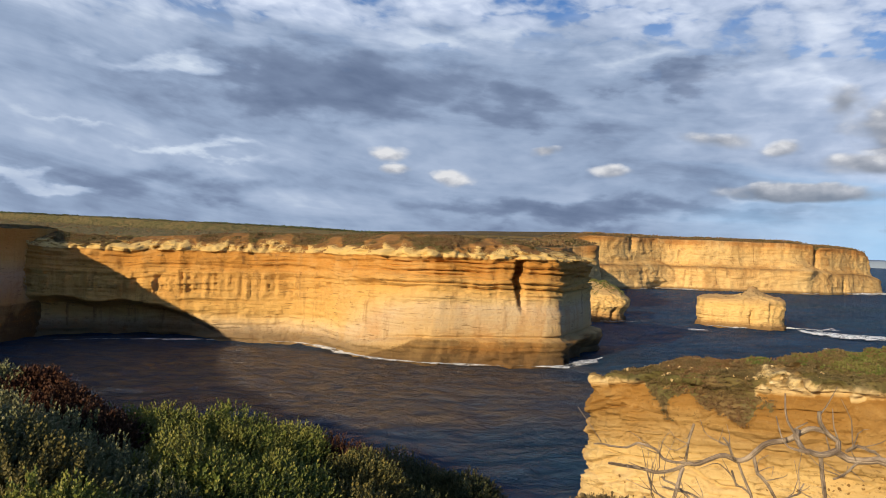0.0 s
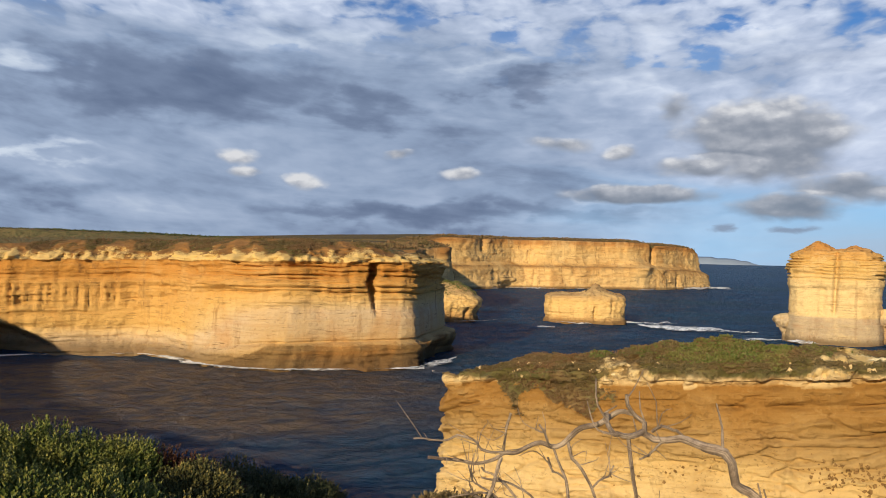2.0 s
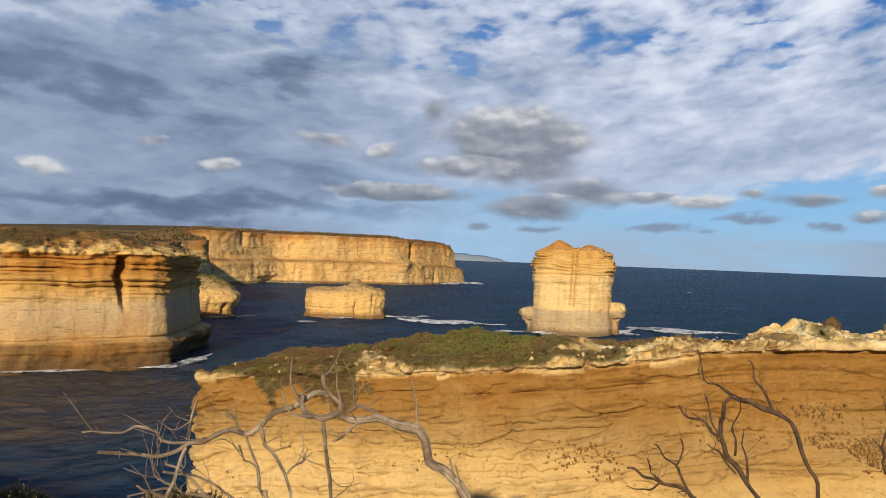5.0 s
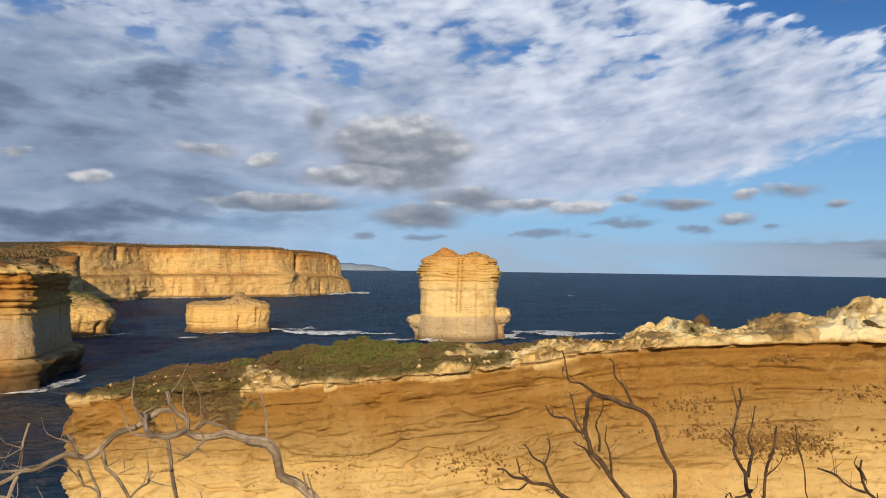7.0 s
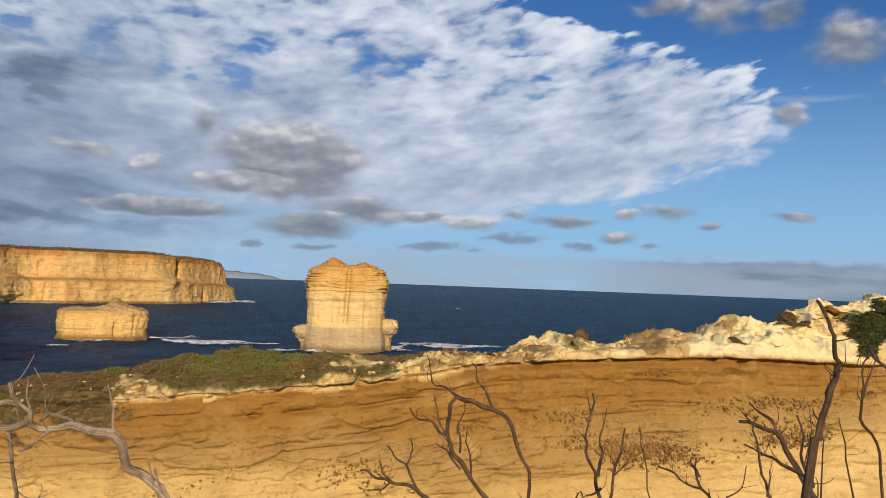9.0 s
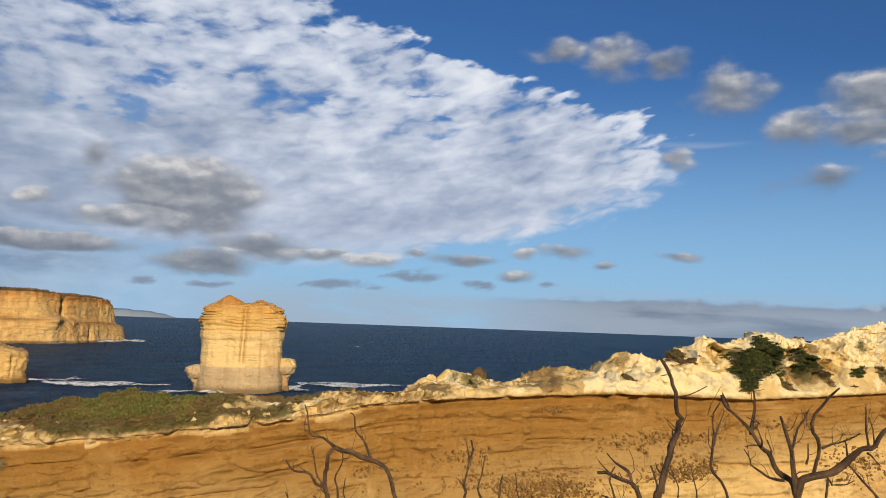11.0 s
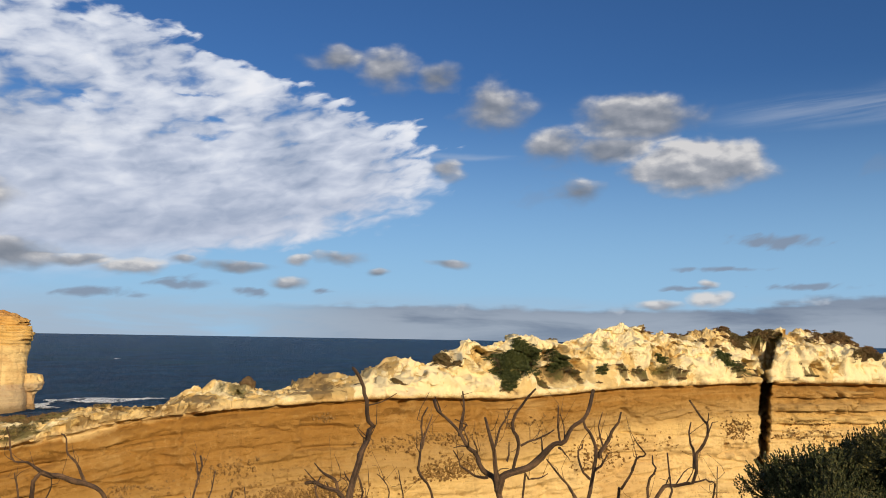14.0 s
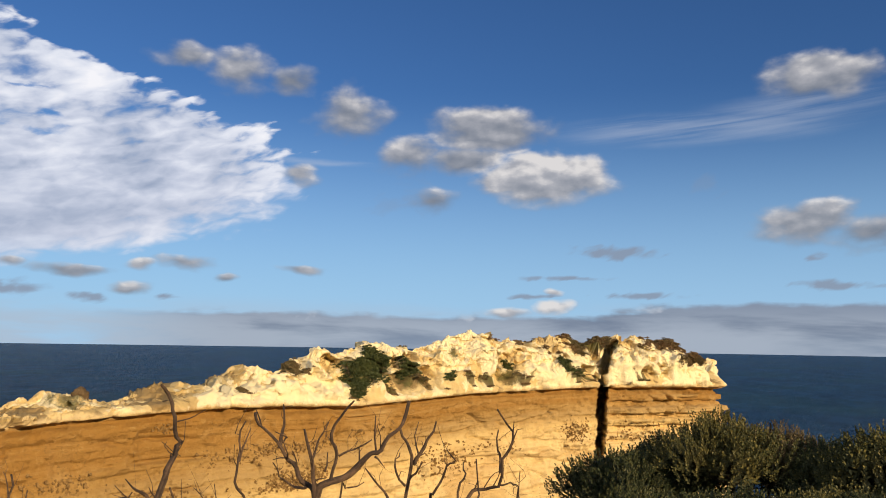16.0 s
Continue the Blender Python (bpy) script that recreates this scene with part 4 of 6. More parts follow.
def build_ridge():
    path = smooth_path([polar(a, d) for a, d in RIDGE], 0.24)
    co, bed, nrm = cliff_strip(path, ridge_rows, 51, ledge=0.48, flute=0.36, grain=0.30)
    x, y, z = co[..., 0], co[..., 1], co[..., 2]
    a = bearing(co)
    col = np.arange(co.shape[1])
    front_face = (col < 170)[None, :]
    # the cleft that cuts the far end off, top to bottom
    wig = 0.30 * fbm(0 * bed, 0 * bed, bed * 0.35, 4, 0.6, 91)
    cut = np.exp(-((a - 86.74 - 0.062 * np.maximum(bed, -8) - wig) / table(bed, [(-22, 0.22), (-3, 0.28), (-0.5, 0.30), (0.3, 0.26), (6, 0.40)])) ** 6) * (col < 211)[None, :]
    away = np.stack([np.sin(np.radians(a)), np.cos(np.radians(a)), 0 * a], -1)
    co = co + away * (8.5 * cut)[..., None]
    x, y = co[..., 0], co[..., 1]
    # weathered knobs and blades above the lip
    crag = np.clip((bed - 0.7) / 1.2, 0, 1) * (col > 172)[None, :]
    crag = crag * (1 - cut)
    wild = table(a, [(10, 0.5), (34, 0.5), (40, 0.85), (60, 0.9), (80, 1.0), (96, 1.0)]) * crag
    blades = ridged(x * 0.20, y * 0.20, z * 0.22, 5, 301) - 0.55
    knobs = fbm(x * 0.13, y * 0.13, z * 0.16, 5, 0.55, 320)
    fine = ridged(x * 0.75, y * 0.75, z * 0.85, 3, 305) - 0.5
    wx, wy, wz = x + 0.5 * lattice(x * 0.5, y * 0.5, z * 0.5, 311), y + 0.5 * lattice(x * 0.5, y * 0.5, z * 0.5, 312), z + 0.3 * lattice(x * 0.5, y * 0.5, z * 0.5, 313)
    b1, b2, bid = cells(wx * 0.36, wy * 0.36, wz * 0.42, 314)
    c1, c2, cid = cells(wx * 0.95, wy * 0.95, wz * 1.1, 315)
    crack = np.exp(-((b2 - b1) / 0.07) ** 2) * (bid > -0.3) + 0.5 * np.exp(-((c2 - c1) / 0.09) ** 2) * (cid > 0.1)
    hollow = np.clip(fbm(x * 0.26, y * 0.26, z * 0.40, 3, 0.5, 318) - 0.30, 0, 0.25) * 4.0
    upper = np.clip((bed - 1.2) / 3.5, 0.25, 1)
    co = co + nrm * (wild * (0.6 * blades + 0.8 * knobs + 0.12 * upper * fine + upper * (0.42 * bid + 0.12 * cid) - 0.5 * crack * upper - 1.9 * hollow + 0.75 * terrace(bed, 0.75, x, y, 316)))[..., None]
    blocky = np.exp(-((bed - 0.5) / 1.0) ** 2) * table(a, [(10, 1.0), (46, 1.0), (54, 0.25), (96, 0.25)]) * (col > 158)[None, :]
    co = co + nrm * (blocky * (0.70 * bid + 0.45 * cid - 0.7 * crack))[..., None]
    co[..., 2] += blocky * np.clip(bed, 0, 1) * (0.25 * bid + 0.22 * cid)
    lump = np.exp(-((bed - 0.5) / 0.9) ** 2) * np.clip(1.2 * lattice(x * 0.25, y * 0.25, 0, 330) + 0.4, 0, 1) * (col > 160)[None, :]
    co = co + nrm * (lump * 0.9 * fbm(x * 0.55, y * 0.55, z * 0.8, 4, 0.55, 331))[..., None]
    co[..., 2] += wild * (1.3 * (ridged(x * 0.26, y * 0.26, 0.0, 5, 340) - 0.62) - table(a, [(44, 0), (48, 0.35), (60, 0.35), (66, 0.1)]) + 0.30 * bid + 0.22 * cid + 0.15 * lattice(x * 2.6, y * 2.6, 0.0, 346) + 0.25 * (ridged(x * 0.85, y * 0.85, 0.0, 3, 347) - 0.55))
    # overhanging blocks and slots just under the lip
    slot = np.exp(-((bed + 2.6 + 0.6 * lattice(x * 0.05, y * 0.05, 0, 360)) / 0.22) ** 2) + np.exp(-((bed + 5.0 + 0.6 * lattice(x * 0.05, y * 0.05, 0, 361)) / 0.18) ** 2)
    slot = slot + 0.8 * np.exp(-((bed + 8.2 + 0.8 * lattice(x * 0.05, y * 0.05, 0, 362)) / 0.16) ** 2) + 0.8 * np.exp(-((bed + 11.5 + 0.8 * lattice(x * 0.05, y * 0.05, 0, 363)) / 0.16) ** 2)
    slot = slot * np.clip(2.2 * lattice(x * 0.09, y * 0.09, bed * 0.1, 365) + 0.15 + np.clip((a - 80) / 10, 0, 0.6), 0, 1) * np.clip((a - 13.5) / 5, 0, 1) * front_face
    co = co - nrm * (slot * np.clip(0.55 + 1.3 * lattice(x * 0.45, y * 0.45, bed * 1.5, 366), 0.05, 1) * (1.05 + 0.6 * np.clip((a - 85) / 3, 0, 1)))[..., None]
    # layered end block: beds stand out like stacked slabs
    slab = np.clip((a - 86.9) / 0.6, 0, 1) * front_face * np.clip((bed + 9) / 3, 0, 1)
    co = co + nrm * (slab * (0.55 * np.sign(np.sin(bed * 3.4 + 1.2 * lattice(x * 0.2, y * 0.2, 0, 372))) + 0.4 * lattice(x * 0.7, y * 0.7, bed * 1.5, 373)))[..., None]
    # broken plates of rock with jagged seams between them
    run_ = x * 0.6 + y * -0.8
    p1, p2, pid = cells(run_ * 0.11 + 0.25 * lattice(x * 0.3, y * 0.3, bed, 390), 0 * x, bed * 0.42, 391)
    q1, q2, qid = cells(run_ * 0.34 + 0.25 * lattice(x * 0.6, y * 0.6, bed, 392), 0 * x, bed * 1.25, 393)
    much = table(a, [(11, 1.0), (44, 1.0), (50, 0.55), (64, 0.55), (70, 0.9), (96, 1.2)]) * np.clip((-bed - 0.8) / 0.6, 0, 1) * table(bed, [(-22, 0.4), (-12, 0.7), (-9, 1), (0, 1)]) * front_face
    seam = np.exp(-((p2 - p1) / 0.035) ** 2) * (pid > -0.1) + 0.6 * np.exp(-((q2 - q1) / 0.06) ** 2) * (qid > 0.35) * (pid > -0.4)
    co = co + nrm * (much * (0.36 * pid + 0.18 * qid * (pid > -0.2) - 0.75 * seam))[..., None]
    tufa = np.clip(fbm(x * 0.11, y * 0.11, bed * 0.3, 3, 0.5, 370) - 0.15, 0, 1) * np.exp(-((bed + 9.5) / 2.2) ** 2) * front_face
    co = co + nrm * (tufa * 1.6 * np.clip(lattice(x * 1.3, y * 1.3, z * 1.6, 371), 0, 1))[..., None]
    plant = np.clip(table(a, [(10, 0.3), (12.5, 0.95), (32.5, 0.95), (35.5, 0.30), (41, 0.05), (45, -0.35), (50, -0.6), (96, -0.6)]) + 0.75 * fbm(x * 0.16, y * 0.16, z * 0.2, 3, 0.55, 380) + table(bed, [(-0.3, -0.50), (0.3, -0.05), (1.0, 0.28), (6, 0.35)]), 0, 1)
    ragged = 0.55 * fbm(x * 0.45, y * 0.45, z * 0.45, 4, 0.6, 388)
    hang = np.maximum(1 - np.abs(a - 18.8 + 0.5 * np.minimum(bed, 0)) / np.clip(3.9 + 1.0 * bed, 0.35, 4), 1 - np.abs(a - 14.9 + 0.25 * np.minimum(bed, 0)) / np.clip(1.2 + 0.4 * bed, 0.2, 1.3))
    hang = np.clip(0.35 + 0.9 * hang + ragged, 0, 1) * np.clip((bed + 4.2) / 0.8, 0, 1) * (bed < 3) * (hang > -0.4)
    plant = np.maximum(plant, hang)
    # scrub mats and slopes of dry litter on the pale rock
    el = np.degrees(np.arctan2(z - 30, np.hypot(x, y)))
    torn = 0.8 * fbm(x * 0.5, y * 0.5, z * 0.5, 4, 0.6, 421)
    mat, litter = 0 * a, 0 * a
    for b0, e0, w, h, k in MATS:
        mat = np.maximum(mat, 1.25 - np.hypot((a - b0) / w, (el - e0 - k * (a - b0)) / h) + 0.5 * torn)
    for b0, e0, w, h, k in LITTER:
        litter = np.maximum(litter, 1.1 - np.hypot((a - b0) / w, (el - e0 - k * (a - b0)) / h) + torn)
    above = (col > 173)[None, :]
    mat, litter = np.clip(mat, 0, 1) * above, np.clip(litter, 0, 1) * above
    plant = np.maximum(plant, np.maximum(mat, litter))
    me = grid_mesh("rock_ridge", co)
    # spur drops in hollows and cracks, so the rock colour carries their shade
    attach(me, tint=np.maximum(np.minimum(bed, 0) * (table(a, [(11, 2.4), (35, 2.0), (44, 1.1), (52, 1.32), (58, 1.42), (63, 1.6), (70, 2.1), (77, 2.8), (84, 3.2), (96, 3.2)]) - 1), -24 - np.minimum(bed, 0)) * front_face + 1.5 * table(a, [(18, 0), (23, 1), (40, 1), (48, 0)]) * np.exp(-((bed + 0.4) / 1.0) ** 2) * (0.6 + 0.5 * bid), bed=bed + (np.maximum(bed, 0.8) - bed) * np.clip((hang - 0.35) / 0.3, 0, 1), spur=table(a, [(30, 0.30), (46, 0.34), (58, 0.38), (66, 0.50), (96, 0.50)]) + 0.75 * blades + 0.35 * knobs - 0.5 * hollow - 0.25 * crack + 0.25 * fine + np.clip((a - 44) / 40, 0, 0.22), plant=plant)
    # broken rock above the lip keeps hard edges
    hard = (((crag > 0.3) & (bed > 3.6) | (blocky > 0.35)) & (plant < 0.5))[:-1, :-1].reshape(-1)
    me.polygons.foreach_set("use_smooth", ~hard)
    root = new("rock_ridge", me)
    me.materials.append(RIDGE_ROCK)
    tagged(root, "thin golden limestone ridge with a jagged weathered crest", "rock ridge", kind="structure")
    return co, bed, plant, hang, mat, litter


ridge_co, ridge_bed, ridge_plant, ridge_hang, ridge_mat, ridge_litter = build_ridge()


# ---- free-standing rocks ----
def rock_column(name, plan, levels, rim, seed, mat, label, category="rock", n=260, m=170, cap=None, dents=(), strata=(), top_beds=0.0, **kw):
    """A sea rock: plan (centre, half sizes, turn), levels of (height, width factor)."""
    cx, cy, rx, ry, turn = plan
    lv = np.array(levels, float)
    k = np.linspace(0, 1, m)
    run = np.concatenate([[0], np.cumsum(np.hypot(np.diff(lv[:, 0]), np.diff(lv[:, 1]) * rx))])
    zs, fs = np.interp(k * run[-1], run, lv[:, 0]), np.interp(k * run[-1], run, lv[:, 1])
    th = np.linspace(0, 2 * math.pi, n, endpoint=False)
    sq = (np.abs(np.cos(th)) ** 3.4 + np.abs(np.sin(th)) ** 3.4) ** (-1 / 3.4)
    lx, ly = rx * sq * np.cos(th), ry * sq * np.sin(th)
    ct, st = math.cos(turn), math.sin(turn)
    px, py = lx * ct - ly * st, lx * st + ly * ct
    co = np.empty((n, m, 3))
    co[..., 0], co[..., 1], co[..., 2] = cx + px[:, None] * fs[None, :], cy + py[:, None] * fs[None, :], zs[None, :]
    nrm = np.zeros_like(co)
    ln = np.hypot(px, py)
    nrm[..., 0], nrm[..., 1] = (px / ln)[:, None], (py / ln)[:, None]
    if cap is not None:
        co[..., 2] += cap(lx[:, None] * fs[None, :], ly[:, None] * fs[None, :]) * np.clip((zs - rim) / 1.0, 0, 1)[None, :]
    bed = co[..., 2] - rim
    co = roughen(co, nrm, bed, seed, amount=np.clip(fs, 0.0, 1.0)[None, :] * np.ones((n, 1)), **kw)
    co += nrm * (0.6 * terrace(bed, 0.8, co[..., 0] * 2, co[..., 1] * 2, seed + 40) * np.clip((bed + top_beds) / 1.5, 0, 1) * np.clip(fs * 3, 0, 1)[None, :])[..., None]
    for at, wide, deep, z0, z1 in dents:
        ly_f = (ly < 0)[:, None]
        co -= nrm * (deep * ly_f * np.exp(-((lx[:, None] - at - 0.05 * bed) / wide) ** 2) * np.clip((co[..., 2] - z0) / 2, 0, 1) * np.clip((z1 - co[..., 2]) / 2, 0, 1))[..., None]
    for h in strata:
        co -= nrm * (1.7 * np.exp(-((bed - h - 0.25 * lattice(co[..., 0] * 0.2, co[..., 1] * 0.2, 0, seed + 4)) / 0.26) ** 2) * np.clip(1.6 * lattice(co[..., 0] * 0.16, co[..., 1] * 0.16, h * 2.0, seed + 5) + 0.6, 0, 1))[..., None]
    top = np.clip((co[..., 2] - rim) / 1.5, 0, 1)
    co[..., 2] += top * 0.5 * fbm(co[..., 0] * 0.35, co[..., 1] * 0.35, 0, 4, 0.55, seed + 9)
    me = grid_mesh(name, co, closed=True)
    attach(me, bed=bed)
    me.materials.append(mat)
    return tagged(new(name, me), label, category), co, bed


sx, sy = polar(35.85, 338)
rock_column("rock_pillar", (sx, sy, 16.3, 12, radians(-35.85)), [(-2, 1.02), (2, 1.0), (8, 0.985), (9.5, 0.96), (13, 0.955), (20, 0.955), (24.5, 0.97), (26, 1.0), (27.5, 1.02), (30.5, 1.0), (31.5, 0.93), (32.2, 0.75), (32.8, 0.4), (33, 0.0)], 31.0, 71, STACK_ROCK,
            "tall square limestone sea stack standing in surf", "sea stack", cap=lambda a, b: 1.2 + 3.4 * np.exp(-((a + 5.8) / 4.6) ** 2) * np.exp(-(b / 7) ** 2) + 2.0 * np.exp(-((a - 6.8) / 3.8) ** 2) * np.exp(-(b / 7) ** 2),
            dents=((0.8, 0.9, 2.2, 10, 34), (-4.5, 2.6, 1.2, 9, 22)), strata=(0.6, -0.3, -1.4, -2.3, -3.3, -4.6, -5.8, -7.2), top_beds=7.0, ledge=0.4, flute=0.5, grain=0.2)
for off_az, d, rx, ry, lv, word in ((33.0, 336, 2.9, 4.0, [(-2, 0.35), (4.5, 0.35), (5.4, 0.9), (7.0, 1.0), (8.8, 0.9), (9.8, 0.5), (10.2, 0.0)], "pale"), (38.75, 338, 4.1, 4.6, [(-2, 0.5), (5.5, 0.45), (6.6, 0.55), (7.6, 0.98), (11, 1.02), (12.6, 0.92), (13.2, 0.5), (13.4, 0.0)], "tan")):
    px_, py_ = polar(off_az, d)
    rock_column("shore_boulder", (px_, py_, rx, ry, radians(-off_az)), lv, 31.0, int(off_az * 10), STACK_ROCK, word + " mushroom-shaped boulder at the sea stack's foot", "boulder", n=80, m=50, ledge=0.7, flute=1.3, grain=1.2)[0]["group"] = "boulders at the stack"
ix, iy = polar(20.1, 376)
islet, islet_co, islet_bed = rock_column("rock_islet", (ix, iy, 18.3, 15, radians(-20)), [(-2, 1.02), (1.2, 1.0), (1.8, 0.96), (3, 0.95), (9, 0.99), (11.2, 0.99), (12.0, 0.97), (12.5, 0.82), (12.8, 0.4), (13, 0.0)], 11.5, 72, ISLET_ROCK,
            "low flat-topped limestone islet in the sea", "islet", cap=lambda a, b: 4.0 * np.exp(-((a - 4.5) / 3.2) ** 2) * np.exp(-(b / 8) ** 2) + 1.2 * np.exp(-((a - 9) / 5) ** 2),
            dents=((5.5, 0.9, 1.8, 1, 9), (13.0, 0.6, 0.8, 1, 11)), ledge=0.35, flute=0.55, grain=0.4)
bx, by = polar(10.6, 366)
shore_rock, shore_co, shore_bed = rock_column("shore_rock", (bx, by, 15, 16, radians(-11)), [(-2, 0.93), (3, 0.86), (5, 0.92), (7, 1.02), (9, 1.0), (12, 0.82), (15, 0.5), (16.5, 0.2), (17, 0.0)], 13.0, 73, ISLET_ROCK,
            "rounded shore rock with scrub on its back", "rock", dents=((10, 1.0, 2.5, 0, 7), (3, 0.8, 1.2, 0, 8)), ledge=0.4, flute=0.6, grain=0.5)


def crest_boulder(az_, el_, d, wide, high, label, seed):
    """A weathered knob of dark rock sitting on the ridge's crest."""
    cx, cy = polar(az_, d)
    z0 = 30 + d * math.tan(radians(el_)) - high
    rock_column("boulder", (cx, cy, wide, wide, 0.4), [(z0 - 0.8, 0.9), (z0, 1.0), (z0 + 0.5 * high, 0.95), (z0 + 0.8 * high, 0.7), (z0 + high, 0.35), (z0 + high * 1.05, 0.0)], z0, seed, DARK_ROCK, label, "boulder", n=48, m=30, ledge=0.15, flute=0.2, grain=0.25)


# ---- the viewer's own headland ----
HOME = [(-112, 238), (-113, 222), (-113.5, 205), (-116, 168), (-116, 146), (-104, 88), (-60, 34), (-20, 13.5), (-8, 13), (0, 12.5), (7, 10.5), (11, 3), (12, -6), (16, -22), (60, -70), (130, -150), (300, -320)]


def build_home():
    pts, at = smooth_path(HOME, 1.0)
    near = np.exp(-(np.hypot(pts[:, 0], pts[:, 1]) / 55) ** 4)
    rim = 29.5 - 4.6 * near + 0.4 * fbm(pts[:, 0] * 0.1, pts[:, 1] * 0.1, 0, 3, 0.5, 40)
    cx, cy = -150.0, -100.0
    way = np.array([cx, cy]) - pts[:, :2]
    dist = np.linalg.norm(way, axis=1)
    way /= dist[:, None]
    steps = np.array([0, 1, 2, 3, 4, 5, 6, 7, 8, 9, 10, 11, 12, 13, 14, 15, 16, 17, 19, 22, 28, 40, 70])
    zs = rim[:, None] + (2.9 * near[:, None] + 0.6) * (1 - np.exp(-(steps[None, :] / 5.5) ** 2))
    v = np.linspace(0, 1, 40)
    face = np.empty((len(pts), 40, 3))
    face[..., :2] = pts[:, None, :2] - way[:, None, :] * (2.0 * (1 - v))[None, :, None]
    face[..., 2] = -2 + (rim[:, None] + 2) * v[None, :]
    nrm = np.zeros_like(face)
    nrm[..., :2] = -way[:, None, :]
    bed = face[..., 2] - rim[:, None]
    face = roughen(face, nrm, bed, 61, ledge=1.7, flute=1.8, grain=0.9, amount=np.clip(-bed / 2, 0, 1))
    me = grid_mesh("home_cliff", face)
    attach(me, bed=bed, spur=0 * bed, plant=0 * bed)
    co = np.empty((len(pts), len(steps) + 1, 3))
    for i, s in enumerate(steps):
        co[:, i, :2] = pts[:, :2] + way * np.minimum(s, dist * 0.9)[:, None]
        co[:, i, 2] = zs[:, i]
    co[:, -1, :2], co[:, -1, 2] = (cx, cy), 31
    r, th = np.hypot(co[..., 0], co[..., 1]), np.arctan2(co[..., 0], co[..., 1])
    fall = np.clip((np.cos(th - radians(25)) + 0.25) / 0.5, 0, 1)
    co[..., 2] = np.minimum(co[..., 2], 28.42 - 0.32 * np.clip(r - 1.2, 0, 12) * fall + 40 * np.clip((r - 18) / 10, 0, 1)) + 0.08 * fbm(co[..., 0] * 0.8, co[..., 1] * 0.8, 0, 3, 0.5, 66)
    ob = new("ground", grid_mesh("ground", co))
    ob.data.materials.append(HEATH)
    tagged(ob, "scrubby sandy cliff top under the viewer", "ground", kind="structure")
    link_part("cliff_face", me, HEADLAND_ROCK, ob, "shaded limestone face of the cove")


build_home()


# ---- far cape on the horizon ----
def build_cape():
    m, t, b = material("hazy_cape")
    n = t.noise(t.node("ShaderNodeNewGeometry").outputs["Position"], 0.01, 4.0)
    # the air's blue haze is put straight into the cape's colour
    t.put(b.inputs["Base Color"], t.mix(n, (0.19, 0.25, 0.33), (0.23, 0.29, 0.37)))
    b.inputs["Roughness"].default_value = 1.0
    a = np.linspace(24.0, 31.4, 60)
    h = 30 * np.clip((31.4 - a) / 1.6, 0, 1) ** 0.8 + 18 * np.clip((29.6 - a) / 3, 0, 1) + 3 * fbm(a * 1.7, 0 * a, 0, 3, 0.5, 5)
    d = np.array([4600, 4640, 4760, 4800])
    hh = np.array([-0.05, 0.75, 1.0, 0.0])
    co = np.empty((60, 4, 3))
    co[..., 0] = np.sin(np.radians(a))[:, None] * d[None, :]
    co[..., 1] = np.cos(np.radians(a))[:, None] * d[None, :]
    co[..., 2] = np.maximum(h, 0)[:, None] * hh[None, :] + 0.5
    ob = new("backdrop", grid_mesh("backdrop", co))
    ob.data.materials.append(m)
    tagged(ob, "blue-grey cape on the sea's horizon", "distant hill", kind="structure")


build_cape()


# ---- white water ----
def foam_material():
    m, t, b = material("sea_foam")
    p = t.node("ShaderNodeNewGeometry").outputs["Position"]
    n = t.noise(p, 0.9, 5.0, 0.65)
    t.put(b.inputs["Base Color"], t.mix(t.step(n, 0.35, 0.6), (0.55, 0.62, 0.68), (0.86, 0.88, 0.88)))
    b.inputs["Roughness"].default_value = 0.9
    # lace: foam thins out between strands and towards the ribbon's sides
    lace = t.math("ADD", t.math("MULTIPLY", t.noise(p, 0.16, 5.0, 0.6, 0.6), 0.7), t.math("MULTIPLY", t.noise(p, 0.9, 5.0, 0.7, 1.0), 0.7))
    cover = t.step(t.math("ADD", lace, t.math("MULTIPLY", t.math("SUBTRACT", attribute(t, "thick"), 0.5), 0.42)), 0.62, 0.84)
    clear, both = t.node("ShaderNodeBsdfTransparent"), t.node("ShaderNodeMixShader")
    t.put(both.inputs[0], cover)
    t.l.new(clear.outputs[0], both.inputs[1])
    t.l.new(b.outputs[0], both.inputs[2])
    t.l.new(both.outputs[0], t.n["Material Output"].inputs["Surface"])
    return m


FOAM = foam_material()


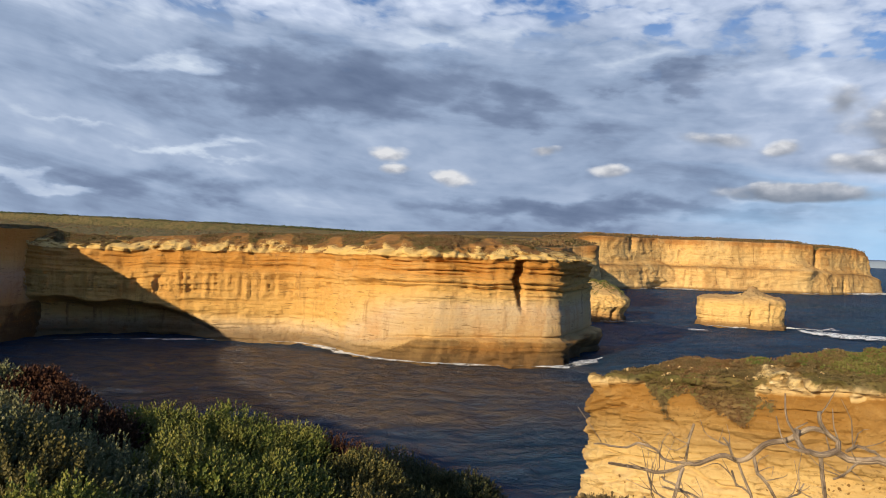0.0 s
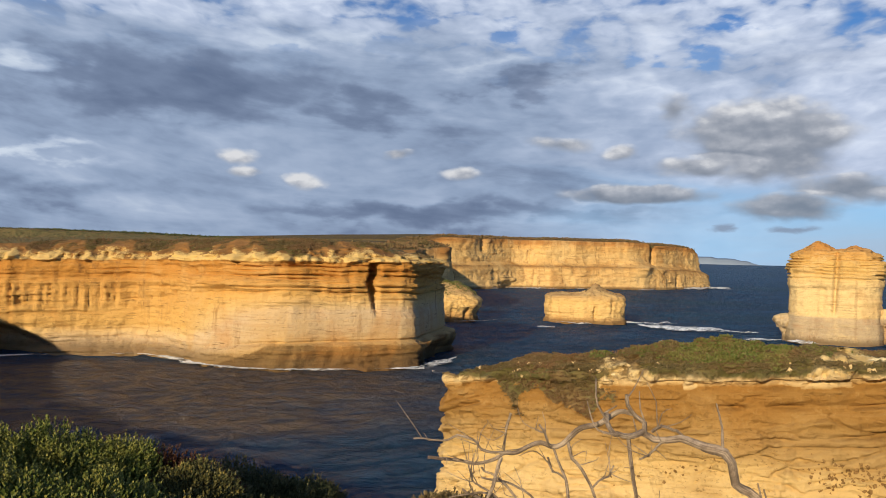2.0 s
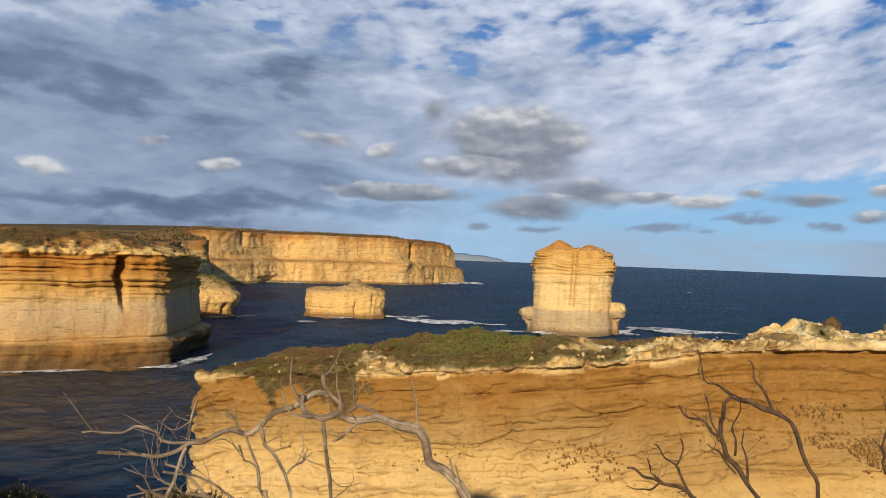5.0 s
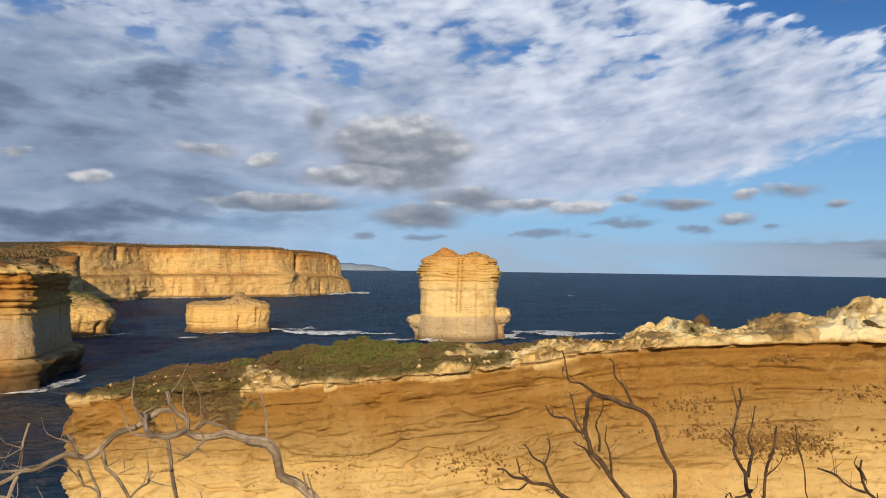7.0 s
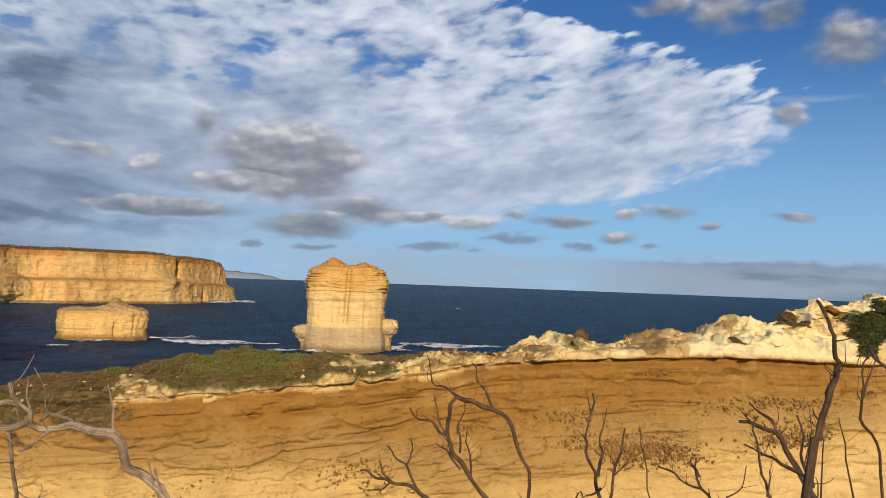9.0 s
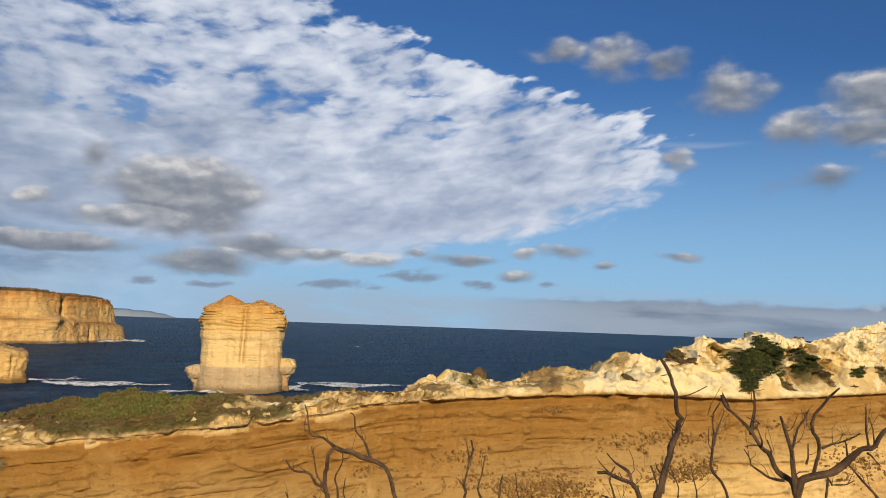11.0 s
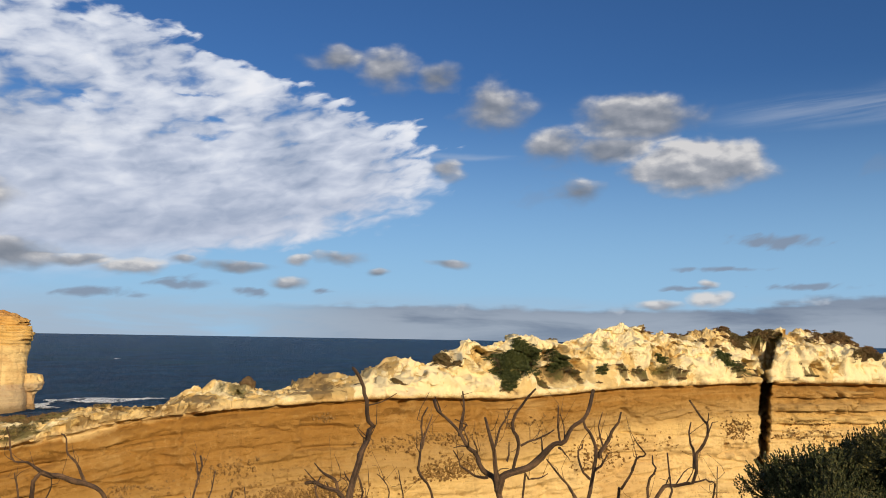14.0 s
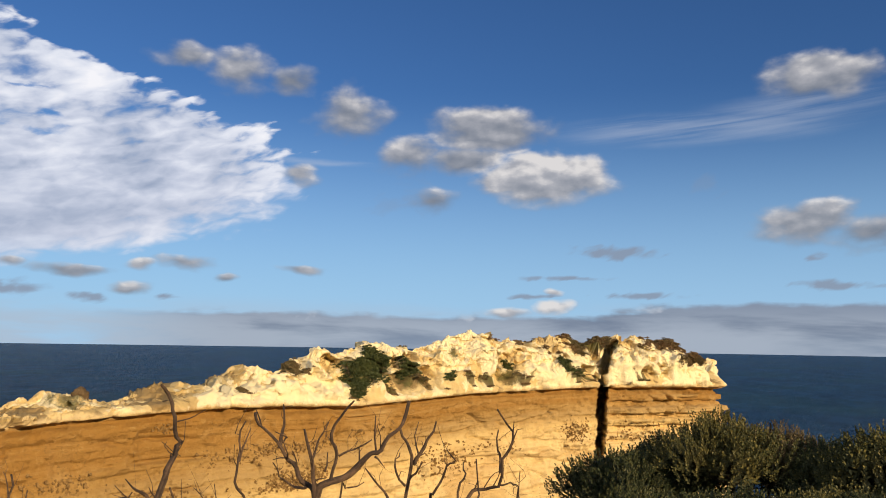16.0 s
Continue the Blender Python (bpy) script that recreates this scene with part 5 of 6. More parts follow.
def foam_patches(name, stretches, seed, label):
    """Ribbons of white water (points, half width, density): crowned in the middle, uneven in width, torn at the sides."""
    co_all, thick_all, faces, total = [], [], [], 0
    for points, half, dense in stretches:
        pts, at = smooth_path(points, 0.8)
        tan = np.gradient(pts[:, :2], axis=0)
        tan /= np.linalg.norm(tan, axis=1)[:, None]
        across = np.linspace(-1, 1, 13)
        wide = 1.35 * half * np.clip(0.75 + 0.8 * fbm(at * 0.06, 0 * at, half, 3, 0.55, seed), 0.2, 1.7)
        ends = np.clip(np.minimum(at, at[-1] - at) / (1.5 * half), 0, 1)
        wander = 0.5 * half * fbm(at * 0.05, 0 * at, 4.0, 3, 0.5, seed + 3)
        o = across[None, :] * wide[:, None] + wander[:, None]
        co = np.empty(o.shape + (3,))
        co[..., 0], co[..., 1] = pts[:, 0][:, None] - tan[:, 1][:, None] * o, pts[:, 1][:, None] + tan[:, 0][:, None] * o
        crown = (1 - across ** 2)[None, :] * np.ones_like(o)
        co[..., 2] = 0.55 + 0.10 * half * crown * (0.6 + 0.5 * fbm(co[..., 0] * 0.3, co[..., 1] * 0.3, 0.0, 3, 0.5, seed + 5))
        thick = crown * ends[:, None] * (0.55 + 0.3 * dense) + 0.5 * lattice(at * 0.09, 0 * at, 8.0, seed + 6)[:, None] - 0.12
        n = np.arange(o.size).reshape(o.shape) + total
        faces.append(np.stack([n[:-1, :-1], n[1:, :-1], n[1:, 1:], n[:-1, 1:]], -1).reshape(-1, 4))
        co_all.append(co.reshape(-1, 3))
        thick_all.append((np.minimum(thick, 0.55 + 0.06 * dense) * ends[:, None]).reshape(-1))
        total += o.size
    me = raw_mesh(name, np.vstack(co_all), np.vstack(faces), True)
    attach(me, thick=np.concatenate(thick_all))
    ob = new(name, me)
    me.materials.append(FOAM)
    tagged(ob, label, "surf", kind="stuff")


def along(points, half, dense):
    return [(points, half, dense)]


foam_patches("surf", along([(-103, 214), (-88, 223), (-60, 231)], 1.4, 1.5) + along([(-50, 231), (-36, 229), (-26, 216), (-19, 209), (-5, 201.5), (12, 202), (24, 203.5), (33, 207.5), (40, 219), (46, 228)], 2.3, 1.7)
             + along([(64, 338), (76, 344), (92, 352)], 3.5, 1.5), 5, "white surf washing the headland's foot")
foam_patches("breaking_wave", along([(108, 352), (122, 346), (136, 342), (152, 341), (172, 350)], 6.0, 2.0) + along([(140, 336), (152, 326), (164, 314), (178, 304), (192, 301)], 7.0, 2.2)
             + along([(120, 271), (133, 265)], 6.5, 1.6) + along([(150, 259), (160, 252)], 5.0, 1.3) + along([(92, 322), (108, 318)], 3.0, 0.4), 6, "white breaking waves round the islet")
foam_patches("surf_line", along([(172, 262), (184, 272), (196, 284)], 6.5, 2.2) + along([(160, 282), (172, 276), (184, 274)], 4.0, 1.0) + along([(206, 260), (224, 270), (240, 276), (262, 262), (280, 262)], 7.0, 2.2) + along([(232, 288), (250, 284), (266, 276)], 4.0, 1.0), 7, "white surf breaking behind the sea stack")
foam_patches("whitecap", along([(600, 644), (607, 639), (614, 636)], 5.0, 2.0), 9, "small white cap on the open sea")
foam_patches("far_surf", along([(150, 668), (190, 690), (226, 686), (262, 690)], 6.0, 0.5) + along([(300, 694), (336, 710)], 6.0, 0.4) + along([(352, 718), (384, 738), (408, 754), (440, 766)], 12.0, 1.3) + along([(430, 850), (470, 880)], 8.0, 0.4), 8, "thin white surf along the distant cliff")


# ---- scrub on the rocks ----
def scatter_tufts(name, places, sizes, mat, label, seed, leaves=16, category="scrub"):
    """Low heath: every tuft is a dome of small upright leaves."""
    rng = np.random.default_rng(seed)
    n = len(places)
    p = np.repeat(places, leaves, axis=0)
    s = np.repeat(sizes, leaves)
    m = n * leaves
    th, r = rng.uniform(0, 2 * math.pi, m), np.sqrt(rng.uniform(0, 1, m))
    root = p + np.stack([np.cos(th) * r * s, np.sin(th) * r * s, (1 - r ** 2) * s * 0.55 * rng.uniform(0.5, 1.1, m)], 1)
    lean = np.stack([np.cos(th) * r * 0.8, np.sin(th) * r * 0.8, np.ones(m)], 1) + rng.normal(0, 0.35, (m, 3))
    lean /= np.linalg.norm(lean, axis=1)[:, None]
    side = np.cross(lean, rng.normal(0, 1, (m, 3)))
    side /= np.linalg.norm(side, axis=1)[:, None] + 1e-9
    ln, wd = (s * rng.uniform(0.35, 0.75, m))[:, None], (s * rng.uniform(0.16, 0.34, m))[:, None]
    co = np.stack([root - lean * ln * 0.3, root + side * wd + lean * ln * 0.3, root + lean * ln, root - side * wd + lean * ln * 0.3], 1).reshape(-1, 3)
    ob = new(name, raw_mesh(name, co, np.arange(m * 4).reshape(-1, 4)))
    ob.data.materials.append(mat)
    return tagged(ob, label, category, kind="stuff")


def scatter_lumps(name, places, sizes, mat, label, category, seed):
    """Angular stones, each a skewed block of its own."""
    rng = np.random.default_rng(seed)
    n = len(places)
    box = np.array([(i, j, k) for i in (-1, 1) for j in (-1, 1) for k in (-1, 1)], float)
    q = np.linalg.qr(rng.normal(0, 1, (n, 3, 3)))[0]
    v = box[None] * rng.uniform(0.45, 1.0, (n, 8, 1)) * rng.uniform(0.6, 1.2, (n, 1, 3))
    co = np.einsum("nij,nkj->nki", q, v) * sizes[:, None, None] * 0.8 + places[:, None, :]
    f = np.array([(0, 1, 3, 2), (4, 6, 7, 5), (0, 4, 5, 1), (2, 3, 7, 6), (0, 2, 6, 4), (1, 5, 7, 3)])
    ob = new(name, raw_mesh(name, co.reshape(-1, 3), (f[None] + 8 * np.arange(n)[:, None, None]).reshape(-1, 4)))
    ob.data.materials.append(mat)
    return tagged(ob, label, category, kind="stuff")


NODULE = plain_ground("iron_stained_rock", (0.22, 0.13, 0.048), (0.31, 0.19, 0.072), (0.14, 0.085, 0.036), 1.2)
DARK_ROCK = plain_ground("dark_boulder_rock", (0.10, 0.066, 0.034), (0.15, 0.10, 0.052), (0.065, 0.045, 0.025), 1.0)
RUBBLE = plain_ground("pale_rubble_rock", (0.55, 0.41, 0.20), (0.64, 0.50, 0.28), (0.40, 0.28, 0.12), 1.2)


crest_boulder(52.35, -2.95, 92.5, 0.75, 1.5, "dark brown weathered boulder on the pale crest", 441)


def pick(co, weight, count, seed):
    rng = np.random.default_rng(seed)
    w = np.clip(weight.reshape(-1), 0, None)
    i = rng.choice(w.size, size=count, p=w / w.sum())
    return co.reshape(-1, 3)[i] + rng.normal(0, 0.12, (count, 3)) * np.array([1, 1, 0.2]), rng


def dress_rocks():
    front = (np.arange(ridge_co.shape[1]) > 173)[None, :] & (np.arange(ridge_co.shape[1]) < 235)[None, :]
    a = bearing(ridge_co)
    keep = np.clip(ridge_plant - 0.45, 0, 0.35) * front * (a < 44)
    p, rng = pick(ridge_co, keep, 24000, 401)
    scatter_tufts("heath_tufts", p, rng.uniform(0.06, 0.15, len(p)) * np.where(rng.uniform(0, 1, len(p)) < 0.06, 2.2, 1.0), SCRUB_LEAF, "brown and olive heath covering the ridge's top", 402, leaves=12)
    green = np.exp(-((a - 29.5) / 3.6) ** 2) * (ridge_bed > 1.9) * front + 0.8 * np.exp(-((a - 21.2) / 0.8) ** 2) * (ridge_bed > 2.0) * front + 0.7 * np.exp(-((a - 32.8) / 0.35) ** 2) * (ridge_bed > 0.4) * front
    p, rng = pick(ridge_co, green, 1400, 403)
    scatter_tufts("green_heath", p, rng.uniform(0.14, 0.34, len(p)), BRIGHT_LEAF, "bright green low plants on the ridge's hump", 404)
    hang = np.clip(ridge_hang - 0.35, 0, 1) * (ridge_bed < 1.2)
    p, rng = pick(ridge_co, hang, 1700, 405)
    scatter_tufts("hanging_scrub", p, rng.uniform(0.10, 0.28, len(p)), SCRUB_LEAF, "dry grey-brown scrub hanging over the rock edge", 406)
    p, rng = pick(ridge_co, np.clip(ridge_mat - 0.3, 0, 0.4) * front, 12000, 407)
    scatter_tufts("scrub_mat", p, rng.uniform(0.12, 0.30, len(p)), GREEN_LEAF, "dark green mat of scrub on pale rock", 408)
    p, rng = pick(ridge_co, np.clip(ridge_litter - 0.3, 0, 0.4) * (ridge_mat < 0.4) * front, 14000, 409)
    scatter_tufts("crest_scrub", p, rng.uniform(0.09, 0.26, len(p)), SCRUB_LEAF, "dry brown scrub on the ridge's crest", 410)
    el = np.degrees(np.arctan2(ridge_co[..., 2] - 30, np.hypot(ridge_co[..., 0], ridge_co[..., 1])))
    # iron-stained lumps that stand out of the weathered face, and loose rubble on its lip
    face = (np.arange(ridge_co.shape[1]) < 170)[None, :]
    line = np.interp(a, [14, 40, 50, 57.3, 65, 80, 90], [-14.5, -13.2, -11.8, -10.8, -9.6, -7.2, -5.6])
    clump = np.clip(2.2 * lattice(ridge_co[..., 0] * 0.12, ridge_co[..., 1] * 0.12, ridge_co[..., 2] * 0.35, 430), 0, 1) ** 2
    where = (np.exp(-((el - line) / 0.75) ** 2) * np.interp(a, [12, 40, 48, 68, 76, 94], [0.15, 0.25, 1, 1, 0.2, 0.12]) + 0.5 * np.exp(-((el - line - 2.6) / 0.5) ** 2) * (a > 44) * np.clip((74 - a) / 8, 0, 1)
             + 0.7 * np.exp(-((el + 5.55 - 0.09 * (a - 60)) / 0.16) ** 2) * (np.abs(a - 60) < 3.2)) * clump * face + 0.8 * np.exp(-((a - 84.8) / 0.55) ** 2 - ((el + 5.8) / 0.6) ** 2) * face
    p, rng = pick(ridge_co, where, 3800, 431)
    scatter_lumps("rock_nodules", p, rng.uniform(0.06, 0.24, len(p)) * rng.uniform(0.6, 1.3, len(p)), NODULE, "small dark lumps weathered out of the rock face", "rock nodules", 432)
    edge = np.exp(-((ridge_bed - 0.9) / 0.6) ** 2) * np.interp(a, [11, 20, 24, 34, 37, 47, 50, 60], [1, 0.7, 0.3, 0.3, 1, 1, 0.3, 0.1]) * (np.arange(ridge_co.shape[1]) > 171)[None, :]
    p, rng = pick(ridge_co, edge, 230, 433)
    scatter_lumps("rubble", p, rng.uniform(0.12, 0.45, len(p)) ** 1.4, RUBBLE, "pale broken limestone rubble on the ridge's lip", "rubble", 434)
    # headland slope and plateau
    slope = np.clip(headland_plant - 0.40, 0, 0.4) * (headland_bed > 0.9)
    p, rng = pick(headland_co, slope, 9000, 411)
    scatter_tufts("slope_scrub", p, rng.uniform(0.15, 0.42, len(p)), SCRUB_LEAF, "low brown-green scrub on the soil slope", 412, leaves=10)
    rng = np.random.default_rng(413)
    p = plateau_co[rng.integers(0, len(plateau_co), 6000)] + rng.uniform(-1, 1, (6000, 3)) * np.array([2.5, 2.5, 0.1])
    scatter_tufts("plateau_scrub", p, rng.uniform(0.2, 0.6, len(p)), SCRUB_LEAF, "rough grass and bushes on the cliff top", 414, leaves=8)
    rim = plateau_co[(plateau_co[:, 1] > 500) & (plateau_co[:, 0] < 30)]
    p = rim[rng.integers(0, len(rim), 2600)] + rng.uniform(-1, 1, (2600, 3)) * np.array([3, 3, 0.1])
    scatter_tufts("tree_line", p, rng.uniform(0.7, 1.7, len(p)), GREEN_LEAF, "dark line of bushes far back on the plateau", 422, leaves=10)
    top = np.clip((far_bed - 0.2) / 1.0, 0, 1)
    p, rng = pick(far_co, top, 3500, 415)
    scatter_tufts("far_scrub", p, rng.uniform(0.6, 1.8, len(p)), SCRUB_LEAF, "dark scrub along the distant cliff's edge", 416, leaves=8)
    p, rng = pick(shore_co, np.clip((shore_bed + 2) / 2, 0, 1), 900, 417)
    scatter_tufts("shore_scrub", p, rng.uniform(0.3, 0.7, len(p)), BRIGHT_LEAF, "olive scrub on the back of the shore rock", 418, leaves=10)
    p, rng = pick(islet_co, np.clip((islet_bed - 0.3) / 1, 0, 1) * (fbm(islet_co[..., 0] * 0.2, islet_co[..., 1] * 0.2, 0, 2, 0.5, 420) > 0), 260, 419)
    scatter_tufts("islet_scrub", p, rng.uniform(0.2, 0.45, len(p)), SCRUB_LEAF, "thin dry scrub on the islet's top", 420, leaves=8)


dress_rocks()


# ---- shrubs close by ----
def bark_material(name, c1, c2):
    m, t, b = material(name)
    p = t.node("ShaderNodeNewGeometry").outputs["Position"]
    g = t.node("ShaderNodeAttribute", attribute_name="grain").outputs["Vector"]
    n1, n2 = t.noise(p, 11.0, 5.0, 0.65), t.noise(g, 1.6, 6.0, 0.7)
    c = t.mix(t.step(n1, 0.35, 0.65), c1, c2)
    c = t.mix(t.math("MULTIPLY", t.step(n2, 0.48, 0.64), 0.65), c, tuple(v * 0.4 for v in c1))
    c = t.mix(t.math("MULTIPLY", t.step(n2, 0.46, 0.34), 0.5), c, tuple(min(1.0, v * 1.5) for v in c2))
    t.put(b.inputs["Base Color"], c)
    b.inputs["Roughness"].default_value = 0.85
    bump = t.node("ShaderNodeBump")
    bump.inputs["Strength"].default_value, bump.inputs["Distance"].default_value = 1.0, 0.012
    t.put(bump.inputs["Height"], n2)
    t.put(b.inputs["Normal"], bump.outputs[0])
    return m


BLEACHED = bark_material("bleached_wood", (0.20, 0.148, 0.105), (0.48, 0.385, 0.29))
DARK_BARK = bark_material("dark_dead_wood", (0.045, 0.027, 0.016), (0.14, 0.082, 0.045))
TWIG = bark_material("shrub_wood", (0.08, 0.055, 0.035), (0.14, 0.10, 0.065))


def tube(points, r0, r1, sides=7, rough=0.12, seed=0):
    """A tapered, slightly knotty stem through points: vertices and quads."""
    p, at = smooth_path(points, max(0.02, r1 * 2.0))
    n = len(p)
    rng = np.random.default_rng(seed)
    tan = np.gradient(p, axis=0)
    tan /= np.linalg.norm(tan, axis=1)[:, None] + 1e-9
    ref = np.array([0.3, 0.9, 0.3])
    u = np.cross(tan, ref)
    u /= np.linalg.norm(u, axis=1)[:, None] + 1e-9
    v = np.cross(tan, u)
    th = np.linspace(0, 2 * math.pi, sides, endpoint=False)
    rad = (r0 + (r1 - r0) * at / at[-1])[:, None] * (1 + rough * lattice(at[:, None] * 9, th[None, :], 0.0, seed)) * (1 + 0.15 * lattice(at * 4, 0, 3.0, seed))[:, None]
    co = p[:, None, :] + rad[..., None] * (np.cos(th)[None, :, None] * u[:, None, :] + np.sin(th)[None, :, None] * v[:, None, :])
    idx = np.arange(n * sides).reshape(n, sides)
    f = np.stack([idx[:-1], np.roll(idx[:-1], -1, 1), np.roll(idx[1:], -1, 1), idx[1:]], -1).reshape(-1, 4)
    tip = np.stack([idx[-1, 0], idx[-1, 1], idx[-1, 2], idx[-1, 3]])[None, :]
    tip2 = np.stack([idx[-1, 3], idx[-1, 4], idx[-1, 5], idx[-1, 6]])[None, :]
    grain = np.stack([np.broadcast_to(at[:, None] * 5, (n, sides)), np.broadcast_to(np.cos(th) * 1.6 + seed, (n, sides)), np.broadcast_to(np.sin(th) * 1.6, (n, sides))], -1)
    return co.reshape(-1, 3), np.vstack([f, tip, tip2]) if sides == 7 else f, grain.reshape(-1, 3)


def stem_mesh(name, pieces):
    """One mesh from several tubes, with the wood's grain along each."""
    total, faces = 0, []
    for co, f, g in pieces:
        faces.append(f + total)
        total += len(co)
    me = raw_mesh(name, np.vstack([p[0] for p in pieces]), np.vstack(faces), True)
    me.attributes.new("grain", "FLOAT_VECTOR", "POINT").data.foreach_set("vector", np.vstack([p[2] for p in pieces]).astype(np.float32).reshape(-1))
    return me


LIMB_COUNT = [0]


def dead_tree(label):
    ob = new("dead_shrub")
    tagged(ob, label, "dead shrub", "dead shrubs on the cliff edge")
    return ob


def limb(parent, r0, r1, *points):
    """One bare limb with a few broken twigs."""
    LIMB_COUNT[0] += 1
    seed = LIMB_COUNT[0]
    rng = np.random.default_rng(seed)
    mat = BLEACHED if "bleached" in parent["label"] else DARK_BARK
    if mat is BLEACHED:
        r0, r1 = r0 * 1.12, max(r1, 0.0038)
    else:
        r0, r1 = r0 * 0.98, r1 * 0.85
    if "base" not in parent:
        parent["base"] = 1
        parent.location = points[0]
    base = np.array(parent.location)
    pts = np.array(points) - base
    # small crooks between the turning points
    fine = []
    for a, b in zip(pts, pts[1:]):
        fine += [a, (a + b) / 2 + rng.normal(0, 0.10, 3) * np.linalg.norm(b - a)]
    fine.append(pts[-1])
    fine = np.array(fine)
    pieces = [tube(fine, r0, r1, 7, 0.30, seed)]
    for _ in range(int(rng.integers(2, 6)) if len(pts) > 2 else 1):
        i = int(rng.integers(1, len(fine) - 1))
        way = fine[i + 1] - fine[i - 1] if i + 1 < len(fine) else fine[i] - fine[i - 1]
        way = way / (np.linalg.norm(way) + 1e-9) + rng.normal(0, 0.8, 3) + np.array([0, 0, 0.5])
        way /= np.linalg.norm(way)
        ln = rng.uniform(0.04, 0.15)
        tw = np.array([fine[i], fine[i] + way * ln * 0.5 + rng.normal(0, 0.018, 3), fine[i] + way * ln + rng.normal(0, 0.022, 3) + np.array([0, 0, 0.25 * ln])])
        pieces.append(tube(tw, r1 * 0.6, r1 * 0.25, 7, 0.15, seed + 500))
    me = stem_mesh("branch", pieces[:1])
    me.materials.append(mat)
    ob = new("trunk" if r0 >= 0.026 else "branch", me)
    ob.parent = parent
    for piece in pieces[1:]:
        twig = stem_mesh("twig", [piece])
        twig.materials.append(mat)
        new("twig", twig).parent = ob


LEAVES = {
    "green": leaf_material("shrub_green", (0.088, 0.116, 0.022), (0.152, 0.160, 0.034), (0.285, 0.262, 0.066), 1.2),
    "grey": leaf_material("shrub_grey_green", (0.100, 0.114, 0.050), (0.158, 0.162, 0.080), (0.265, 0.255, 0.138), 1.4),
    "dark": leaf_material("shrub_dark_green", (0.032, 0.043, 0.017), (0.056, 0.066, 0.024), (0.145, 0.130, 0.055), 1.4),
    "red": leaf_material("shrub_red_brown", (0.040, 0.018, 0.011), (0.068, 0.029, 0.016), (0.112, 0.052, 0.024), 1.4),
    "dry": leaf_material("shrub_dry_brown", (0.080, 0.060, 0.028), (0.120, 0.088, 0.040), (0.208, 0.160, 0.080), 1.4),
    "olive": leaf_material("shrub_olive", (0.066, 0.070, 0.024), (0.105, 0.094, 0.032), (0.230, 0.188, 0.052), 1.2),
}


def sprigs(n, rng, spread, height, length, leaf, per):
    """Leaf quads of n upright sprigs over a dome."""
    th, r = rng.uniform(0, 2 * math.pi, n), np.sqrt(rng.uniform(0, 1, n))
    lump = 1 + 0.22 * np.sin(3 * th + rng.uniform(0, 6)) + 0.12 * np.sin(7 * th + rng.uniform(0, 6))
    depth = 1 - 0.30 * rng.uniform(0, 1, n) ** 2
    top = np.sqrt(np.clip(1 - (r * 0.96) ** 2, 0, 1))
    bumps = 1 + 0.20 * lattice(np.cos(th) * r * 3.5, np.sin(th) * r * 3.5, spread, int(spread * 1000) % 97)
    base = np.stack([np.cos(th) * r * spread * lump, np.sin(th) * r * spread * lump, top * height * depth * bumps - height], 1)
    up = np.stack([np.cos(th) * r * 0.75, np.sin(th) * r * 0.75, 0.35 + top], 1) + rng.normal(0, 0.22, (n, 3))
    up /= np.linalg.norm(up, axis=1)[:, None]
    ln = length * rng.uniform(0.5, 1.25, n)
    k = np.tile(np.linspace(0.0, 1.0, per), (n, 1))
    at = base[:, None, :] + up[:, None, :] * (k * ln[:, None] - 0.6 * ln[:, None])[..., None]
    a = rng.uniform(0, 2 * math.pi, (n, 1)) + np.arange(per)[None, :] * 2.4
    u = np.cross(up, np.array([0.31, 0.83, 0.46]))
    u /= np.linalg.norm(u, axis=1)[:, None]
    v = np.cross(up, u)
    outw = np.cos(a)[..., None] * u[:, None, :] + np.sin(a)[..., None] * v[:, None, :]
    way = outw * (1.0 - 0.65 * k)[..., None] + up[:, None, :] * (0.55 + 0.6 * k)[..., None]
    way /= np.linalg.norm(way, axis=2)[..., None]
    side = np.cross(way, up[:, None, :] + 0.01)
    side /= np.linalg.norm(side, axis=2)[..., None] + 1e-9
    ll = (leaf * rng.uniform(0.7, 1.2, (n, per)) * (1.0 - 0.35 * k))[..., None]
    w = ll * 0.30
    q = np.stack([at, at + way * ll * 0.55 + side * w, at + way * ll, at + way * ll * 0.55 - side * w], 2)
    return q.reshape(-1, 3)


def shrub(x, y, top, spread, height, tone, label, seed, n=520, leaf=0.034, length=0.20):
    """A bushy coastal shrub: woody stems from the ground, leafy sprigs over a lumpy dome."""
    rng = np.random.default_rng(seed)
    root = new("shrub")
    root.location = (x, y, top)
    tagged(root, label, "shrub", "shrubs on the cliff edge")
    co = np.vstack([sprigs(n, rng, spread, height, length, leaf, 22), sprigs(n // 2, rng, spread * 0.80, height * 0.80, length, leaf * 1.7, 16) - np.array([0, 0, height * 0.18])])
    me = raw_mesh("foliage", co, np.arange(len(co)).reshape(-1, 4))
    link_part("foliage", me, LEAVES[tone], root)
    for i in range(6):
        th, r = rng.uniform(0, 2 * math.pi), rng.uniform(0.2, 0.75) * spread
        tip = np.array([math.cos(th) * r, math.sin(th) * r, -height * 0.30])
        foot = np.array([rng.normal(0, 0.08), rng.normal(0, 0.08), -height - 1.5])
        piece = tube(np.array([foot, foot * 0.5 + tip * 0.5 + rng.normal(0, 0.08, 3), tip]), 0.022, 0.007, 7, 0.2, seed + i)
        link_part("stem", stem_mesh("stem", [piece]), TWIG, root)
    return root


